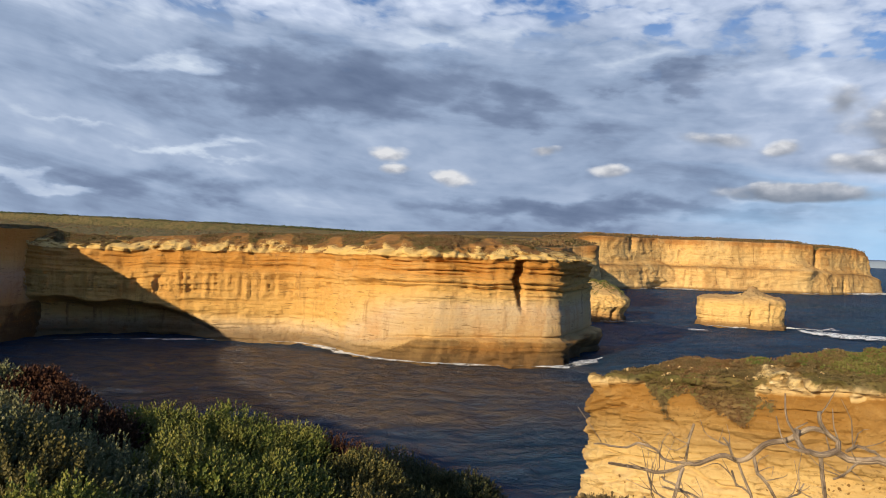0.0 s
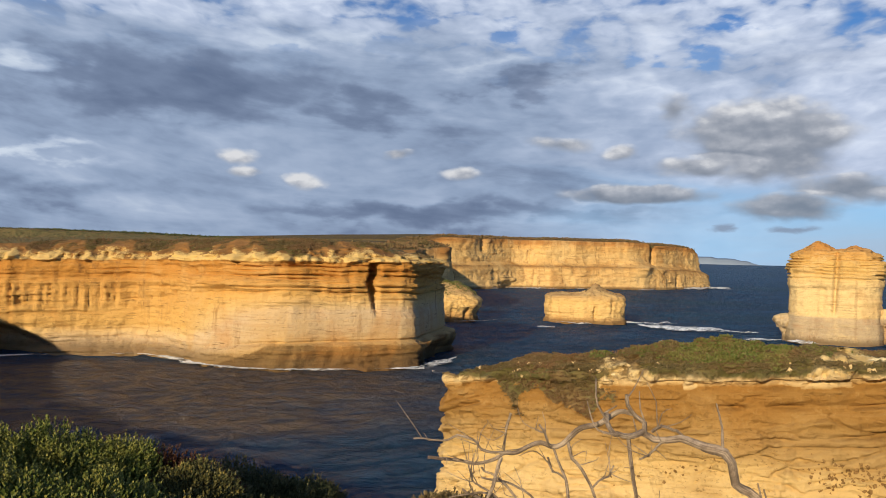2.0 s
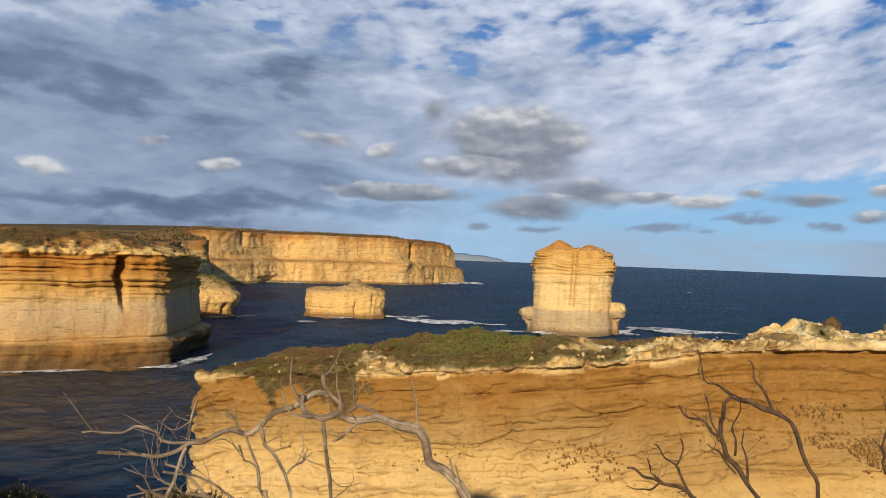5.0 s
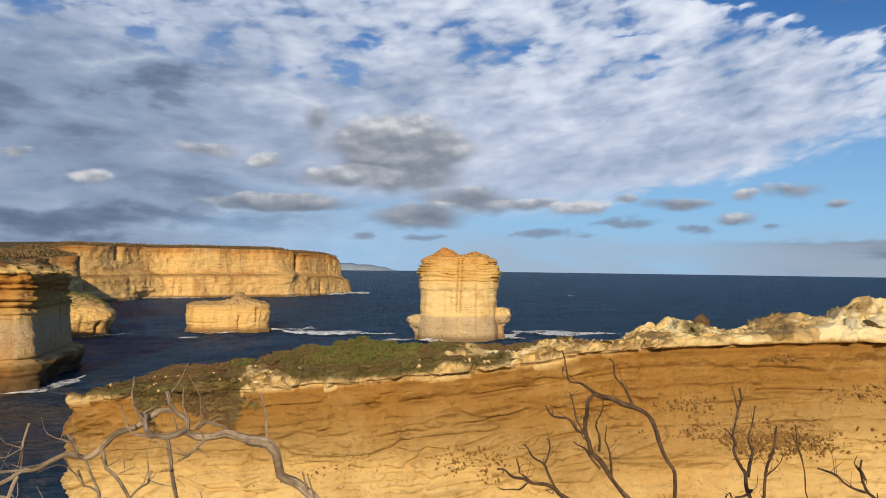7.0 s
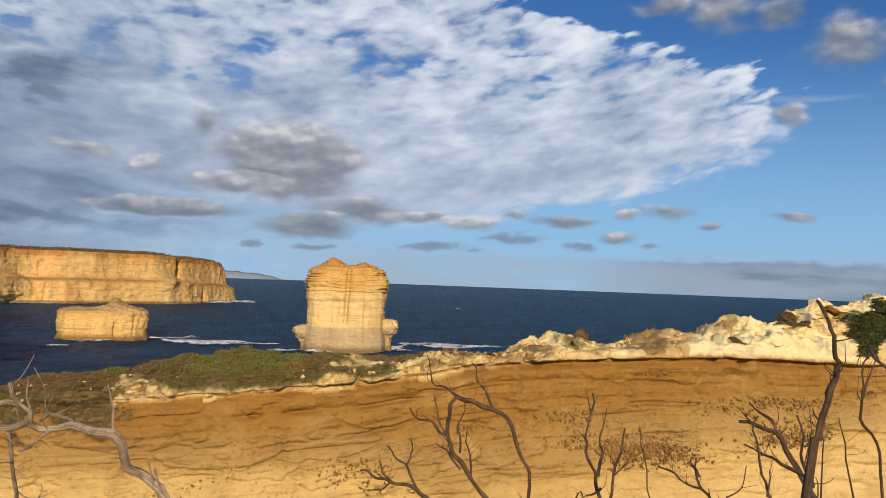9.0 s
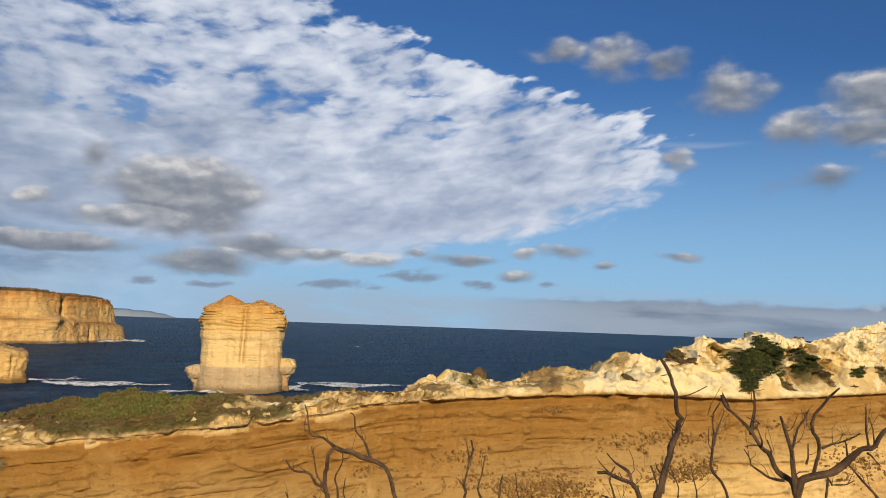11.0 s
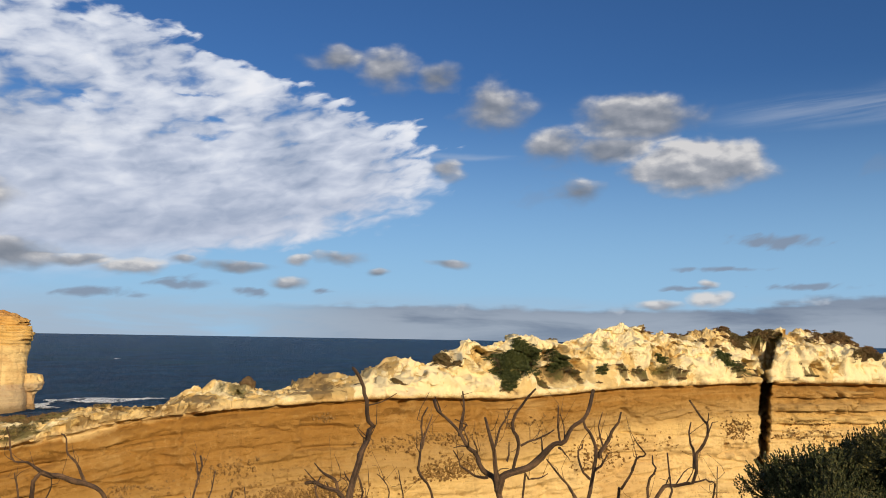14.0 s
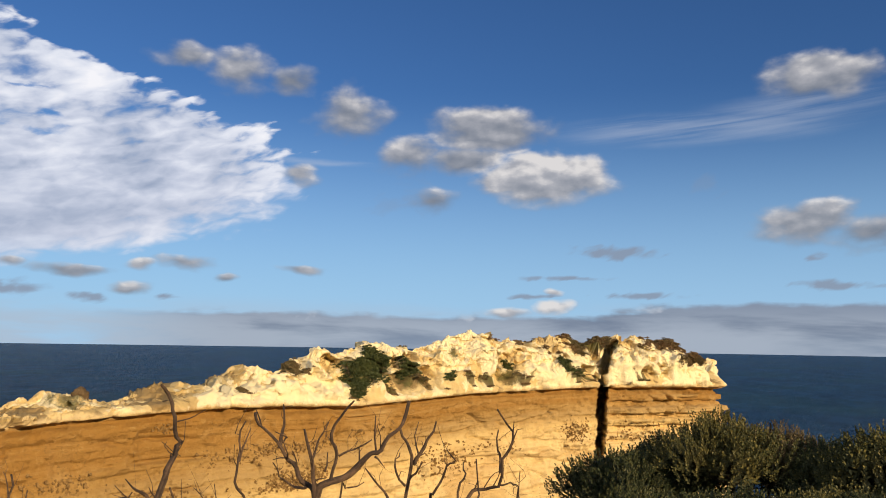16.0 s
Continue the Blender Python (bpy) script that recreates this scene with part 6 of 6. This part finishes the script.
def rise(az, el, d, eye=(0.0, 0.0, 30.0)):
    """Place at a bearing, elevation and distance from an eye."""
    return eye[0] + d * math.sin(radians(az)), eye[1] + d * math.cos(radians(az)), eye[2] + d * math.tan(radians(el))


NEAR_EAST = [(-29.6, -8.5, 9.4, 0.62, "grey", "grey-green bushy shrub with pale tips"), (-26.3, -9.2, 9.2, 0.36, "red", "dark red-brown shrub among green ones"), (-24.9, -10.4, 8.9, 0.36, "red", "reddish shrub with dry brown tips"),
             (-22.6, -11.9, 8.6, 0.42, "red", "dark reddish shrub with bare twigs"), (-27.2, -11.4, 8.0, 0.85, "grey", "grey-green shrub with upright sprigs"), (-18.2, -12.0, 9.0, 0.80, "green", "leafy green shrub in low sunlight"),
             (-13.8, -12.4, 9.0, 0.85, "green", "dense green shrub with upright sprigs"), (-10.3, -13.3, 9.0, 0.65, "green", "leafy green shrub with fresh tips"), (-7.0, -14.4, 9.0, 0.60, "red", "low reddish-brown shrub among green ones"), (-5.0, -14.9, 8.6, 0.50, "olive", "olive shrub with yellow-green tips")]
NEAR_EDGE = [(-1.6, -15.2, 10.0, 0.85, "dark", "dark grey-green shrub on the brink"), (1.9, -15.9, 9.8, 0.55, "dark", "small dark shrub on the brink"), (-22.0, -14.4, 7.2, 0.85, "grey", "pale grey-green shrub in low sun"), (-16.5, -14.2, 7.4, 0.85, "green", "dense green shrub in low sun"),
             (-11.0, -15.4, 7.6, 0.75, "green", "sunlit green shrub with dry twigs"), (-27.5, -13.0, 7.0, 0.80, "olive", "olive-brown shrub with woody stems"), (-5.6, -17.6, 7.6, 0.60, "olive", "low olive shrub on sandy ground"), (-18.0, -18.0, 6.2, 0.75, "dark", "shaded shrub near the path"), (-25.5, -16.8, 5.6, 0.70, "green", "green shrub with upright sprigs"), (-12.5, -18.6, 6.4, 0.65, "green", "low green shrub in sun"), (-30.5, -11.0, 7.4, 0.75, "grey", "grey-green shrub half in shade"), (-1.0, -17.8, 8.4, 0.60, "dark", "dark low shrub on slope"), (11.4, -17.0, 8.6, 0.36, "dry", "dry brown shrub tangled with dead twigs"), (13.2, -17.0, 8.4, 0.36, "dry", "dry brown shrub on the brink"), (15.6, -17.8, 8.2, 0.36, "dry", "low dry shrub with bare twigs"), (8.4, -18.4, 8.4, 0.34, "dark", "small dark shrub beside dry ones")]
NEAR_WEST = [(86.2, -6.6, 6.2, 0.42, "dark", "dark green shrub with stiff leaves"), (89.0, -5.7, 6.6, 0.45, "dark", "dense dark green coastal shrub"), (92.6, -3.9, 6.4, 0.50, "olive", "tall olive shrub catching the sun"), (96.2, -4.6, 6.6, 0.50, "dry", "half-dry brown shrub with seed heads"),
             (99.0, -5.4, 6.4, 0.45, "dark", "dark green shrub, half in shade"), (102.2, -4.4, 6.2, 0.50, "olive", "olive shrub with upright sprigs"), (106.0, -4.8, 6.0, 0.55, "dark", "dark bushy shrub beside the path"), (87.4, -9.2, 5.4, 0.48, "dark", "shaded dark green coastal shrub"), (92.5, -8.4, 5.4, 0.55, "dark", "shaded shrub with sunlit tips"),
             (98.0, -8.0, 5.4, 0.55, "olive", "dense olive shrub with small leaves"), (103.5, -7.6, 5.2, 0.55, "dark", "dark shrub by the path")]
for i, (az_, el_, d_, w_, tone_, word_) in enumerate(NEAR_EAST + NEAR_EDGE):
    x_, y_, z_ = rise(az_, el_, d_)
    shrub(x_, y_, z_, w_, w_ * 0.95, tone_, word_, 700 + i, n=int(420 + 760 * w_), leaf=0.044, length=0.24)
for i, (az_, el_, d_, w_, tone_, word_) in enumerate(NEAR_WEST):
    x_, y_, z_ = rise(az_ + 1.3, el_ - 0.7, d_, (0.74, -0.71, 29.99))
    shrub(x_, y_, z_, w_, w_ * 0.9, tone_, word_, 800 + i, n=1000, leaf=0.026, length=0.13)


# ---- bare dead shrubs on the brink ----
tree = dead_tree("bleached dead shrub with a long arching grey limb")
limb(tree, 0.021, 0.012, (1.95, 2.72, 27.94), (1.94, 2.76, 28.94), (1.91, 2.76, 29.04), (1.86, 2.80, 29.09), (1.79, 2.81, 29.13), (1.76, 2.80, 29.22), (1.73, 2.81, 29.26), (1.67, 2.89, 29.27), (1.60, 2.96, 29.27), (1.54, 3.01, 29.27), (1.50, 3.00, 29.29))
limb(tree, 0.012, 0.008, (1.50, 3.00, 29.29), (1.43, 2.98, 29.28), (1.38, 2.97, 29.29), (1.38, 3.03, 29.31), (1.39, 3.07, 29.35))
limb(tree, 0.010, 0.006, (1.51, 3.00, 29.29), (1.50, 3.05, 29.34), (1.46, 3.04, 29.39), (1.45, 3.03, 29.43))
limb(tree, 0.011, 0.005, (1.49, 3.05, 29.35), (1.41, 3.10, 29.33), (1.31, 3.16, 29.27), (1.22, 3.21, 29.19), (1.10, 3.20, 29.19), (1.02, 3.22, 29.17), (0.96, 3.24, 29.13), (0.86, 3.26, 29.13), (0.72, 3.25, 29.15))
limb(tree, 0.006, 0.003, (1.02, 3.22, 29.17), (0.92, 3.20, 29.19), (0.91, 3.25, 29.21), (0.84, 3.31, 29.22), (0.76, 3.32, 29.20), (0.67, 3.31, 29.21))
limb(tree, 0.006, 0.003, (1.44, 2.98, 29.27), (1.45, 2.97, 29.17), (1.47, 2.97, 29.07), (1.48, 2.98, 28.98), (1.48, 2.96, 27.98))
limb(tree, 0.006, 0.003, (1.22, 3.21, 29.19), (1.26, 3.16, 29.07), (1.28, 3.08, 28.96), (1.24, 3.14, 27.96))
limb(tree, 0.005, 0.002, (1.22, 3.21, 29.19), (1.18, 3.19, 29.25), (1.16, 3.21, 29.28))
limb(tree, 0.006, 0.003, (1.27, 3.18, 29.22), (1.31, 3.15, 29.13), (1.35, 3.11, 29.05), (1.36, 3.06, 28.96), (1.46, 3.00, 27.96))
limb(tree, 0.006, 0.003, (1.01, 3.22, 29.15), (0.98, 3.18, 29.08), (0.95, 3.18, 29.01), (0.92, 3.14, 28.95), (0.89, 3.19, 27.95))
limb(tree, 0.005, 0.002, (1.04, 3.20, 29.33), (1.02, 3.20, 29.25), (1.02, 3.22, 29.17))
limb(tree, 0.005, 0.002, (1.60, 2.96, 29.27), (1.52, 2.93, 29.24), (1.46, 2.92, 29.21))
limb(tree, 0.007, 0.002, (1.18, 3.17, 27.91), (1.24, 3.18, 28.91), (1.16, 3.23, 28.97), (1.05, 3.25, 29.04), (0.94, 3.26, 29.06))
limb(tree, 0.005, 0.002, (1.22, 3.18, 28.90), (1.12, 3.24, 28.95), (1.02, 3.31, 28.96), (0.92, 3.38, 28.96), (0.84, 3.41, 28.94))
limb(tree, 0.005, 0.002, (1.12, 3.24, 28.95), (1.05, 3.23, 29.02), (0.98, 3.24, 29.08), (0.95, 3.30, 29.09))
limb(tree, 0.005, 0.002, (1.02, 3.31, 28.96), (0.96, 3.33, 29.00), (0.93, 3.38, 29.01), (0.93, 3.41, 29.05))
limb(tree, 0.005, 0.002, (0.95, 3.16, 28.98), (0.89, 3.16, 29.02), (0.84, 3.15, 29.05))
limb(tree, 0.006, 0.002, (1.55, 3.01, 29.29), (1.57, 2.97, 29.32), (1.60, 2.94, 29.31), (1.66, 2.96, 29.27))
limb(tree, 0.004, 0.002, (1.35, 3.11, 29.05), (1.40, 3.06, 29.11), (1.40, 3.02, 29.16))
limb(tree, 0.004, 0.002, (1.26, 3.16, 29.07), (1.22, 3.21, 29.09), (1.20, 3.21, 29.15))
tree = dead_tree("dark branching dead shrub, bare of leaves")
limb(tree, 0.028, 0.015, (4.88, 3.99, 26.80), (4.95, 3.95, 28.10), (4.90, 4.02, 28.28), (4.87, 4.18, 28.41), (4.79, 4.30, 28.58), (4.76, 4.33, 28.71), (4.75, 4.30, 28.85), (4.77, 4.25, 29.00))
limb(tree, 0.015, 0.007, (4.76, 4.32, 28.71), (4.65, 4.38, 28.81), (4.54, 4.51, 28.90))
limb(tree, 0.013, 0.006, (4.77, 4.25, 29.00), (4.74, 4.36, 29.06), (4.65, 4.41, 29.15), (4.64, 4.45, 29.29))
limb(tree, 0.019, 0.009, (4.77, 4.25, 29.00), (4.84, 4.16, 28.97), (4.98, 4.08, 28.91), (5.06, 3.95, 28.77), (5.06, 3.86, 28.59), (5.03, 3.76, 28.30), (4.98, 3.70, 28.16), (4.96, 3.65, 26.86))
limb(tree, 0.011, 0.005, (4.98, 4.08, 28.91), (4.97, 4.16, 29.04), (4.93, 4.22, 29.14), (4.88, 4.22, 29.24))
limb(tree, 0.009, 0.005, (4.83, 4.26, 28.59), (4.82, 4.29, 28.77), (4.85, 4.24, 28.91), (4.84, 4.24, 28.97))
limb(tree, 0.009, 0.004, (4.87, 4.18, 28.41), (4.86, 4.20, 28.61), (4.84, 4.20, 28.78))
limb(tree, 0.009, 0.004, (4.76, 4.33, 28.71), (4.72, 4.41, 28.90), (4.75, 4.48, 28.98))
limb(tree, 0.011, 0.004, (4.82, 4.24, 28.47), (4.79, 4.36, 28.59), (4.75, 4.44, 28.63))
tree = dead_tree("low dead twigs, dark and crooked")
limb(tree, 0.020, 0.009, (4.65, 4.14, 26.84), (4.57, 4.06, 28.14), (4.51, 4.22, 28.30), (4.45, 4.30, 28.37), (4.31, 4.38, 28.41), (4.20, 4.45, 28.45), (4.14, 4.55, 28.49))
limb(tree, 0.011, 0.005, (4.45, 4.30, 28.37), (4.43, 4.39, 28.52), (4.39, 4.48, 28.57), (4.36, 4.54, 28.64))
limb(tree, 0.008, 0.004, (4.31, 4.38, 28.41), (4.26, 4.45, 28.47), (4.26, 4.49, 28.56))
limb(tree, 0.007, 0.004, (4.43, 4.39, 28.52), (4.45, 4.36, 28.61), (4.48, 4.42, 28.69))
limb(tree, 0.008, 0.003, (4.31, 4.38, 28.41), (4.22, 4.39, 28.38), (4.16, 4.49, 28.36), (4.15, 4.56, 28.36))
tree = dead_tree("thin dead shrub with upright bare stems")
limb(tree, 0.020, 0.009, (5.63, 3.59, 26.72), (5.70, 3.56, 28.02), (5.68, 3.61, 28.23), (5.72, 3.70, 28.43), (5.67, 3.76, 28.58), (5.72, 3.81, 28.69), (5.78, 3.81, 28.86), (5.77, 3.79, 29.02))
limb(tree, 0.012, 0.005, (5.72, 3.68, 28.41), (5.79, 3.69, 28.58), (5.83, 3.75, 28.69), (5.86, 3.72, 28.90))
limb(tree, 0.014, 0.006, (5.69, 3.59, 28.21), (5.80, 3.60, 28.41), (5.82, 3.55, 28.59), (5.89, 3.57, 28.77))
limb(tree, 0.008, 0.003, (5.70, 3.78, 28.64), (5.70, 3.87, 28.73))
limb(tree, 0.008, 0.003, (5.78, 3.81, 28.86), (5.81, 3.86, 28.97), (5.80, 3.89, 29.03))
limb(tree, 0.008, 0.003, (5.71, 3.64, 28.33), (5.61, 3.70, 28.28), (5.58, 3.77, 28.25), (5.55, 3.85, 26.95))
limb(tree, 0.007, 0.003, (5.80, 3.60, 28.41), (5.84, 3.56, 28.47), (5.89, 3.52, 28.56))
tree = dead_tree("small crooked dead shrub")
limb(tree, 0.017, 0.008, (5.83, 2.75, 26.97), (5.76, 2.73, 28.27), (5.74, 2.77, 28.45), (5.73, 2.84, 28.51), (5.75, 2.88, 28.69))
limb(tree, 0.011, 0.005, (5.72, 2.84, 28.50), (5.66, 2.94, 28.54), (5.62, 3.10, 28.61))
limb(tree, 0.009, 0.004, (5.74, 2.85, 28.57), (5.68, 2.89, 28.67))
limb(tree, 0.011, 0.005, (5.92, 2.79, 26.94), (5.94, 2.73, 28.24), (5.99, 2.79, 28.40), (6.02, 2.69, 28.49), (6.06, 2.68, 28.64))
limb(tree, 0.009, 0.004, (5.50, 3.15, 26.90), (5.58, 3.13, 28.20), (5.60, 3.17, 28.45), (5.62, 3.20, 28.62), (5.66, 3.27, 28.74), (5.64, 3.27, 28.86))
tree = dead_tree("single gnarled dead stem with a forked side")
limb(tree, 0.020, 0.007, (3.45, 1.20, 28.31), (3.49, 1.13, 29.31), (3.52, 1.12, 29.40), (3.54, 1.10, 29.49), (3.59, 1.10, 29.55), (3.63, 1.10, 29.60), (3.59, 1.10, 29.68), (3.62, 1.14, 29.75), (3.57, 1.16, 29.82))
limb(tree, 0.009, 0.006, (3.54, 1.10, 29.47), (3.58, 1.11, 29.53), (3.57, 1.08, 29.59))
limb(tree, 0.005, 0.002, (3.52, 1.12, 29.40), (3.48, 1.13, 29.45))
limb(tree, 0.003, 0.001, (3.59, 1.10, 29.68), (3.59, 1.11, 29.68))
tree = dead_tree("slim forked dead stem")
limb(tree, 0.011, 0.005, (4.58, 1.32, 27.77), (4.62, 1.31, 29.07), (4.63, 1.34, 29.20), (4.67, 1.41, 29.34), (4.71, 1.42, 29.44), (4.68, 1.38, 29.58))
limb(tree, 0.007, 0.003, (4.68, 1.41, 29.37), (4.72, 1.40, 29.46), (4.74, 1.38, 29.54))
limb(tree, 0.007, 0.002, (4.48, 1.47, 27.82), (4.51, 1.42, 29.12), (4.50, 1.43, 29.22), (4.53, 1.46, 29.28))
limb(tree, 0.007, 0.002, (4.65, 1.53, 27.78), (4.63, 1.57, 29.08), (4.65, 1.60, 29.19), (4.65, 1.65, 29.23))
tree = dead_tree("many-limbed dead shrub with dark weathered bark")
limb(tree, 0.024, 0.011, (5.05, 1.12, 27.66), (5.03, 1.13, 28.96), (5.06, 1.14, 29.12), (5.08, 1.24, 29.23), (5.05, 1.31, 29.34), (5.05, 1.43, 29.48), (5.05, 1.52, 29.59))
limb(tree, 0.012, 0.005, (5.05, 1.36, 29.40), (5.09, 1.36, 29.48), (5.09, 1.35, 29.57), (5.10, 1.37, 29.64))
limb(tree, 0.015, 0.006, (5.06, 1.14, 29.12), (5.04, 1.15, 29.28), (5.01, 1.15, 29.36), (5.04, 1.21, 29.51))
limb(tree, 0.009, 0.004, (5.02, 1.15, 29.35), (5.08, 1.14, 29.45), (5.10, 1.09, 29.55))
limb(tree, 0.022, 0.009, (5.06, 1.14, 29.12), (5.09, 1.07, 29.22), (5.16, 0.96, 29.28), (5.18, 0.81, 29.39), (5.22, 0.71, 29.52), (5.29, 0.68, 29.67))
limb(tree, 0.012, 0.006, (5.09, 1.07, 29.22), (5.14, 1.05, 29.35), (5.12, 1.08, 29.45), (5.13, 1.03, 29.58), (5.12, 0.95, 29.67))
limb(tree, 0.008, 0.004, (5.14, 1.04, 29.36), (5.22, 0.98, 29.39), (5.29, 0.90, 29.44))
limb(tree, 0.009, 0.004, (5.07, 1.20, 29.19), (5.08, 1.28, 29.19), (5.09, 1.38, 29.24), (5.05, 1.40, 29.32))
limb(tree, 0.008, 0.003, (5.08, 1.23, 29.22), (5.08, 1.26, 29.31), (5.08, 1.29, 29.38))
limb(tree, 0.006, 0.003, (5.16, 0.92, 29.29), (5.20, 0.94, 29.38), (5.25, 0.95, 29.41))
limb(tree, 0.006, 0.003, (5.18, 0.83, 29.37), (5.20, 0.85, 29.49), (5.23, 0.86, 29.58))
limb(tree, 0.006, 0.003, (5.09, 1.10, 29.28), (5.12, 1.10, 29.38))
limb(tree, 0.007, 0.003, (5.09, 1.03, 27.87), (5.11, 1.01, 29.17), (5.12, 0.94, 29.20), (5.18, 0.90, 29.22))
limb(tree, 0.006, 0.002, (5.18, 0.84, 29.36), (5.20, 0.81, 29.33), (5.19, 0.78, 29.30))
limb(tree, 0.006, 0.002, (5.06, 1.29, 29.32), (5.03, 1.32, 29.35), (5.01, 1.38, 29.34))
tree = dead_tree("twisted dead shrub beside a larger one")
limb(tree, 0.020, 0.009, (5.38, 0.65, 27.61), (5.40, 0.75, 28.91), (5.47, 0.75, 29.07), (5.49, 0.73, 29.20), (5.50, 0.71, 29.30), (5.53, 0.77, 29.42), (5.51, 0.80, 29.49))
limb(tree, 0.012, 0.005, (5.50, 0.71, 29.28), (5.54, 0.66, 29.37), (5.58, 0.62, 29.46), (5.60, 0.60, 29.53))
limb(tree, 0.010, 0.004, (5.44, 0.79, 29.01), (5.48, 0.88, 29.12), (5.47, 1.00, 29.25))
limb(tree, 0.009, 0.004, (5.48, 0.75, 29.16), (5.44, 0.80, 29.26), (5.49, 0.82, 29.31), (5.55, 0.81, 29.34))
limb(tree, 0.007, 0.003, (5.52, 0.68, 29.33), (5.53, 0.72, 29.43), (5.53, 0.69, 29.53))
limb(tree, 0.007, 0.004, (5.49, 0.73, 29.20), (5.49, 0.68, 29.24), (5.48, 0.65, 29.30))
tree = dead_tree("dead shrub with a bent upright limb")
limb(tree, 0.016, 0.007, (5.45, 0.46, 27.71), (5.39, 0.42, 29.01), (5.47, 0.36, 29.13), (5.52, 0.29, 29.16), (5.51, 0.19, 29.19), (5.50, 0.18, 29.33), (5.51, 0.12, 29.43), (5.56, 0.15, 29.52), (5.52, 0.21, 29.62))
limb(tree, 0.009, 0.004, (5.51, 0.19, 29.26), (5.56, 0.21, 29.37), (5.56, 0.21, 29.50))
limb(tree, 0.009, 0.004, (5.25, 0.47, 27.79), (5.29, 0.55, 29.09), (5.30, 0.48, 29.24), (5.29, 0.40, 29.34), (5.24, 0.44, 29.41))
limb(tree, 0.009, 0.004, (5.39, 0.44, 29.01), (5.47, 0.43, 29.15), (5.47, 0.38, 29.24), (5.52, 0.41, 29.31))
limb(tree, 0.009, 0.004, (5.46, 0.39, 27.72), (5.37, 0.31, 29.02), (5.43, 0.30, 29.18), (5.46, 0.32, 29.34))
limb(tree, 0.006, 0.003, (5.51, 0.19, 29.19), (5.53, 0.12, 29.21), (5.54, 0.09, 29.15), (5.58, 0.10, 27.85))
limb(tree, 0.006, 0.003, (5.39, -0.02, 27.81), (5.39, 0.07, 29.11), (5.38, 0.06, 29.23), (5.43, 0.06, 29.29))
tree = dead_tree("dark forked dead shrub with stubby twigs")
limb(tree, 0.019, 0.008, (4.12, 1.37, 27.92), (4.14, 1.39, 28.92), (4.19, 1.43, 28.99), (4.16, 1.48, 29.09), (4.14, 1.54, 29.21), (4.14, 1.61, 29.24), (4.14, 1.69, 29.26), (4.10, 1.72, 29.26))
limb(tree, 0.009, 0.004, (4.14, 1.54, 29.21), (4.17, 1.59, 29.26), (4.11, 1.62, 29.31), (4.13, 1.69, 29.35))
limb(tree, 0.012, 0.006, (4.19, 1.43, 29.02), (4.16, 1.43, 29.06), (4.19, 1.48, 29.14), (4.24, 1.49, 29.24), (4.21, 1.51, 29.31))
limb(tree, 0.009, 0.004, (4.17, 1.47, 29.07), (4.14, 1.54, 29.10), (4.13, 1.62, 29.13), (4.07, 1.68, 29.17))
limb(tree, 0.009, 0.004, (3.90, 1.55, 27.93), (3.92, 1.48, 28.93), (3.98, 1.52, 29.00), (4.00, 1.57, 29.08), (4.05, 1.61, 29.20), (4.10, 1.63, 29.30))
limb(tree, 0.006, 0.002, (3.97, 1.52, 28.99), (3.99, 1.52, 29.05), (3.96, 1.51, 29.11))
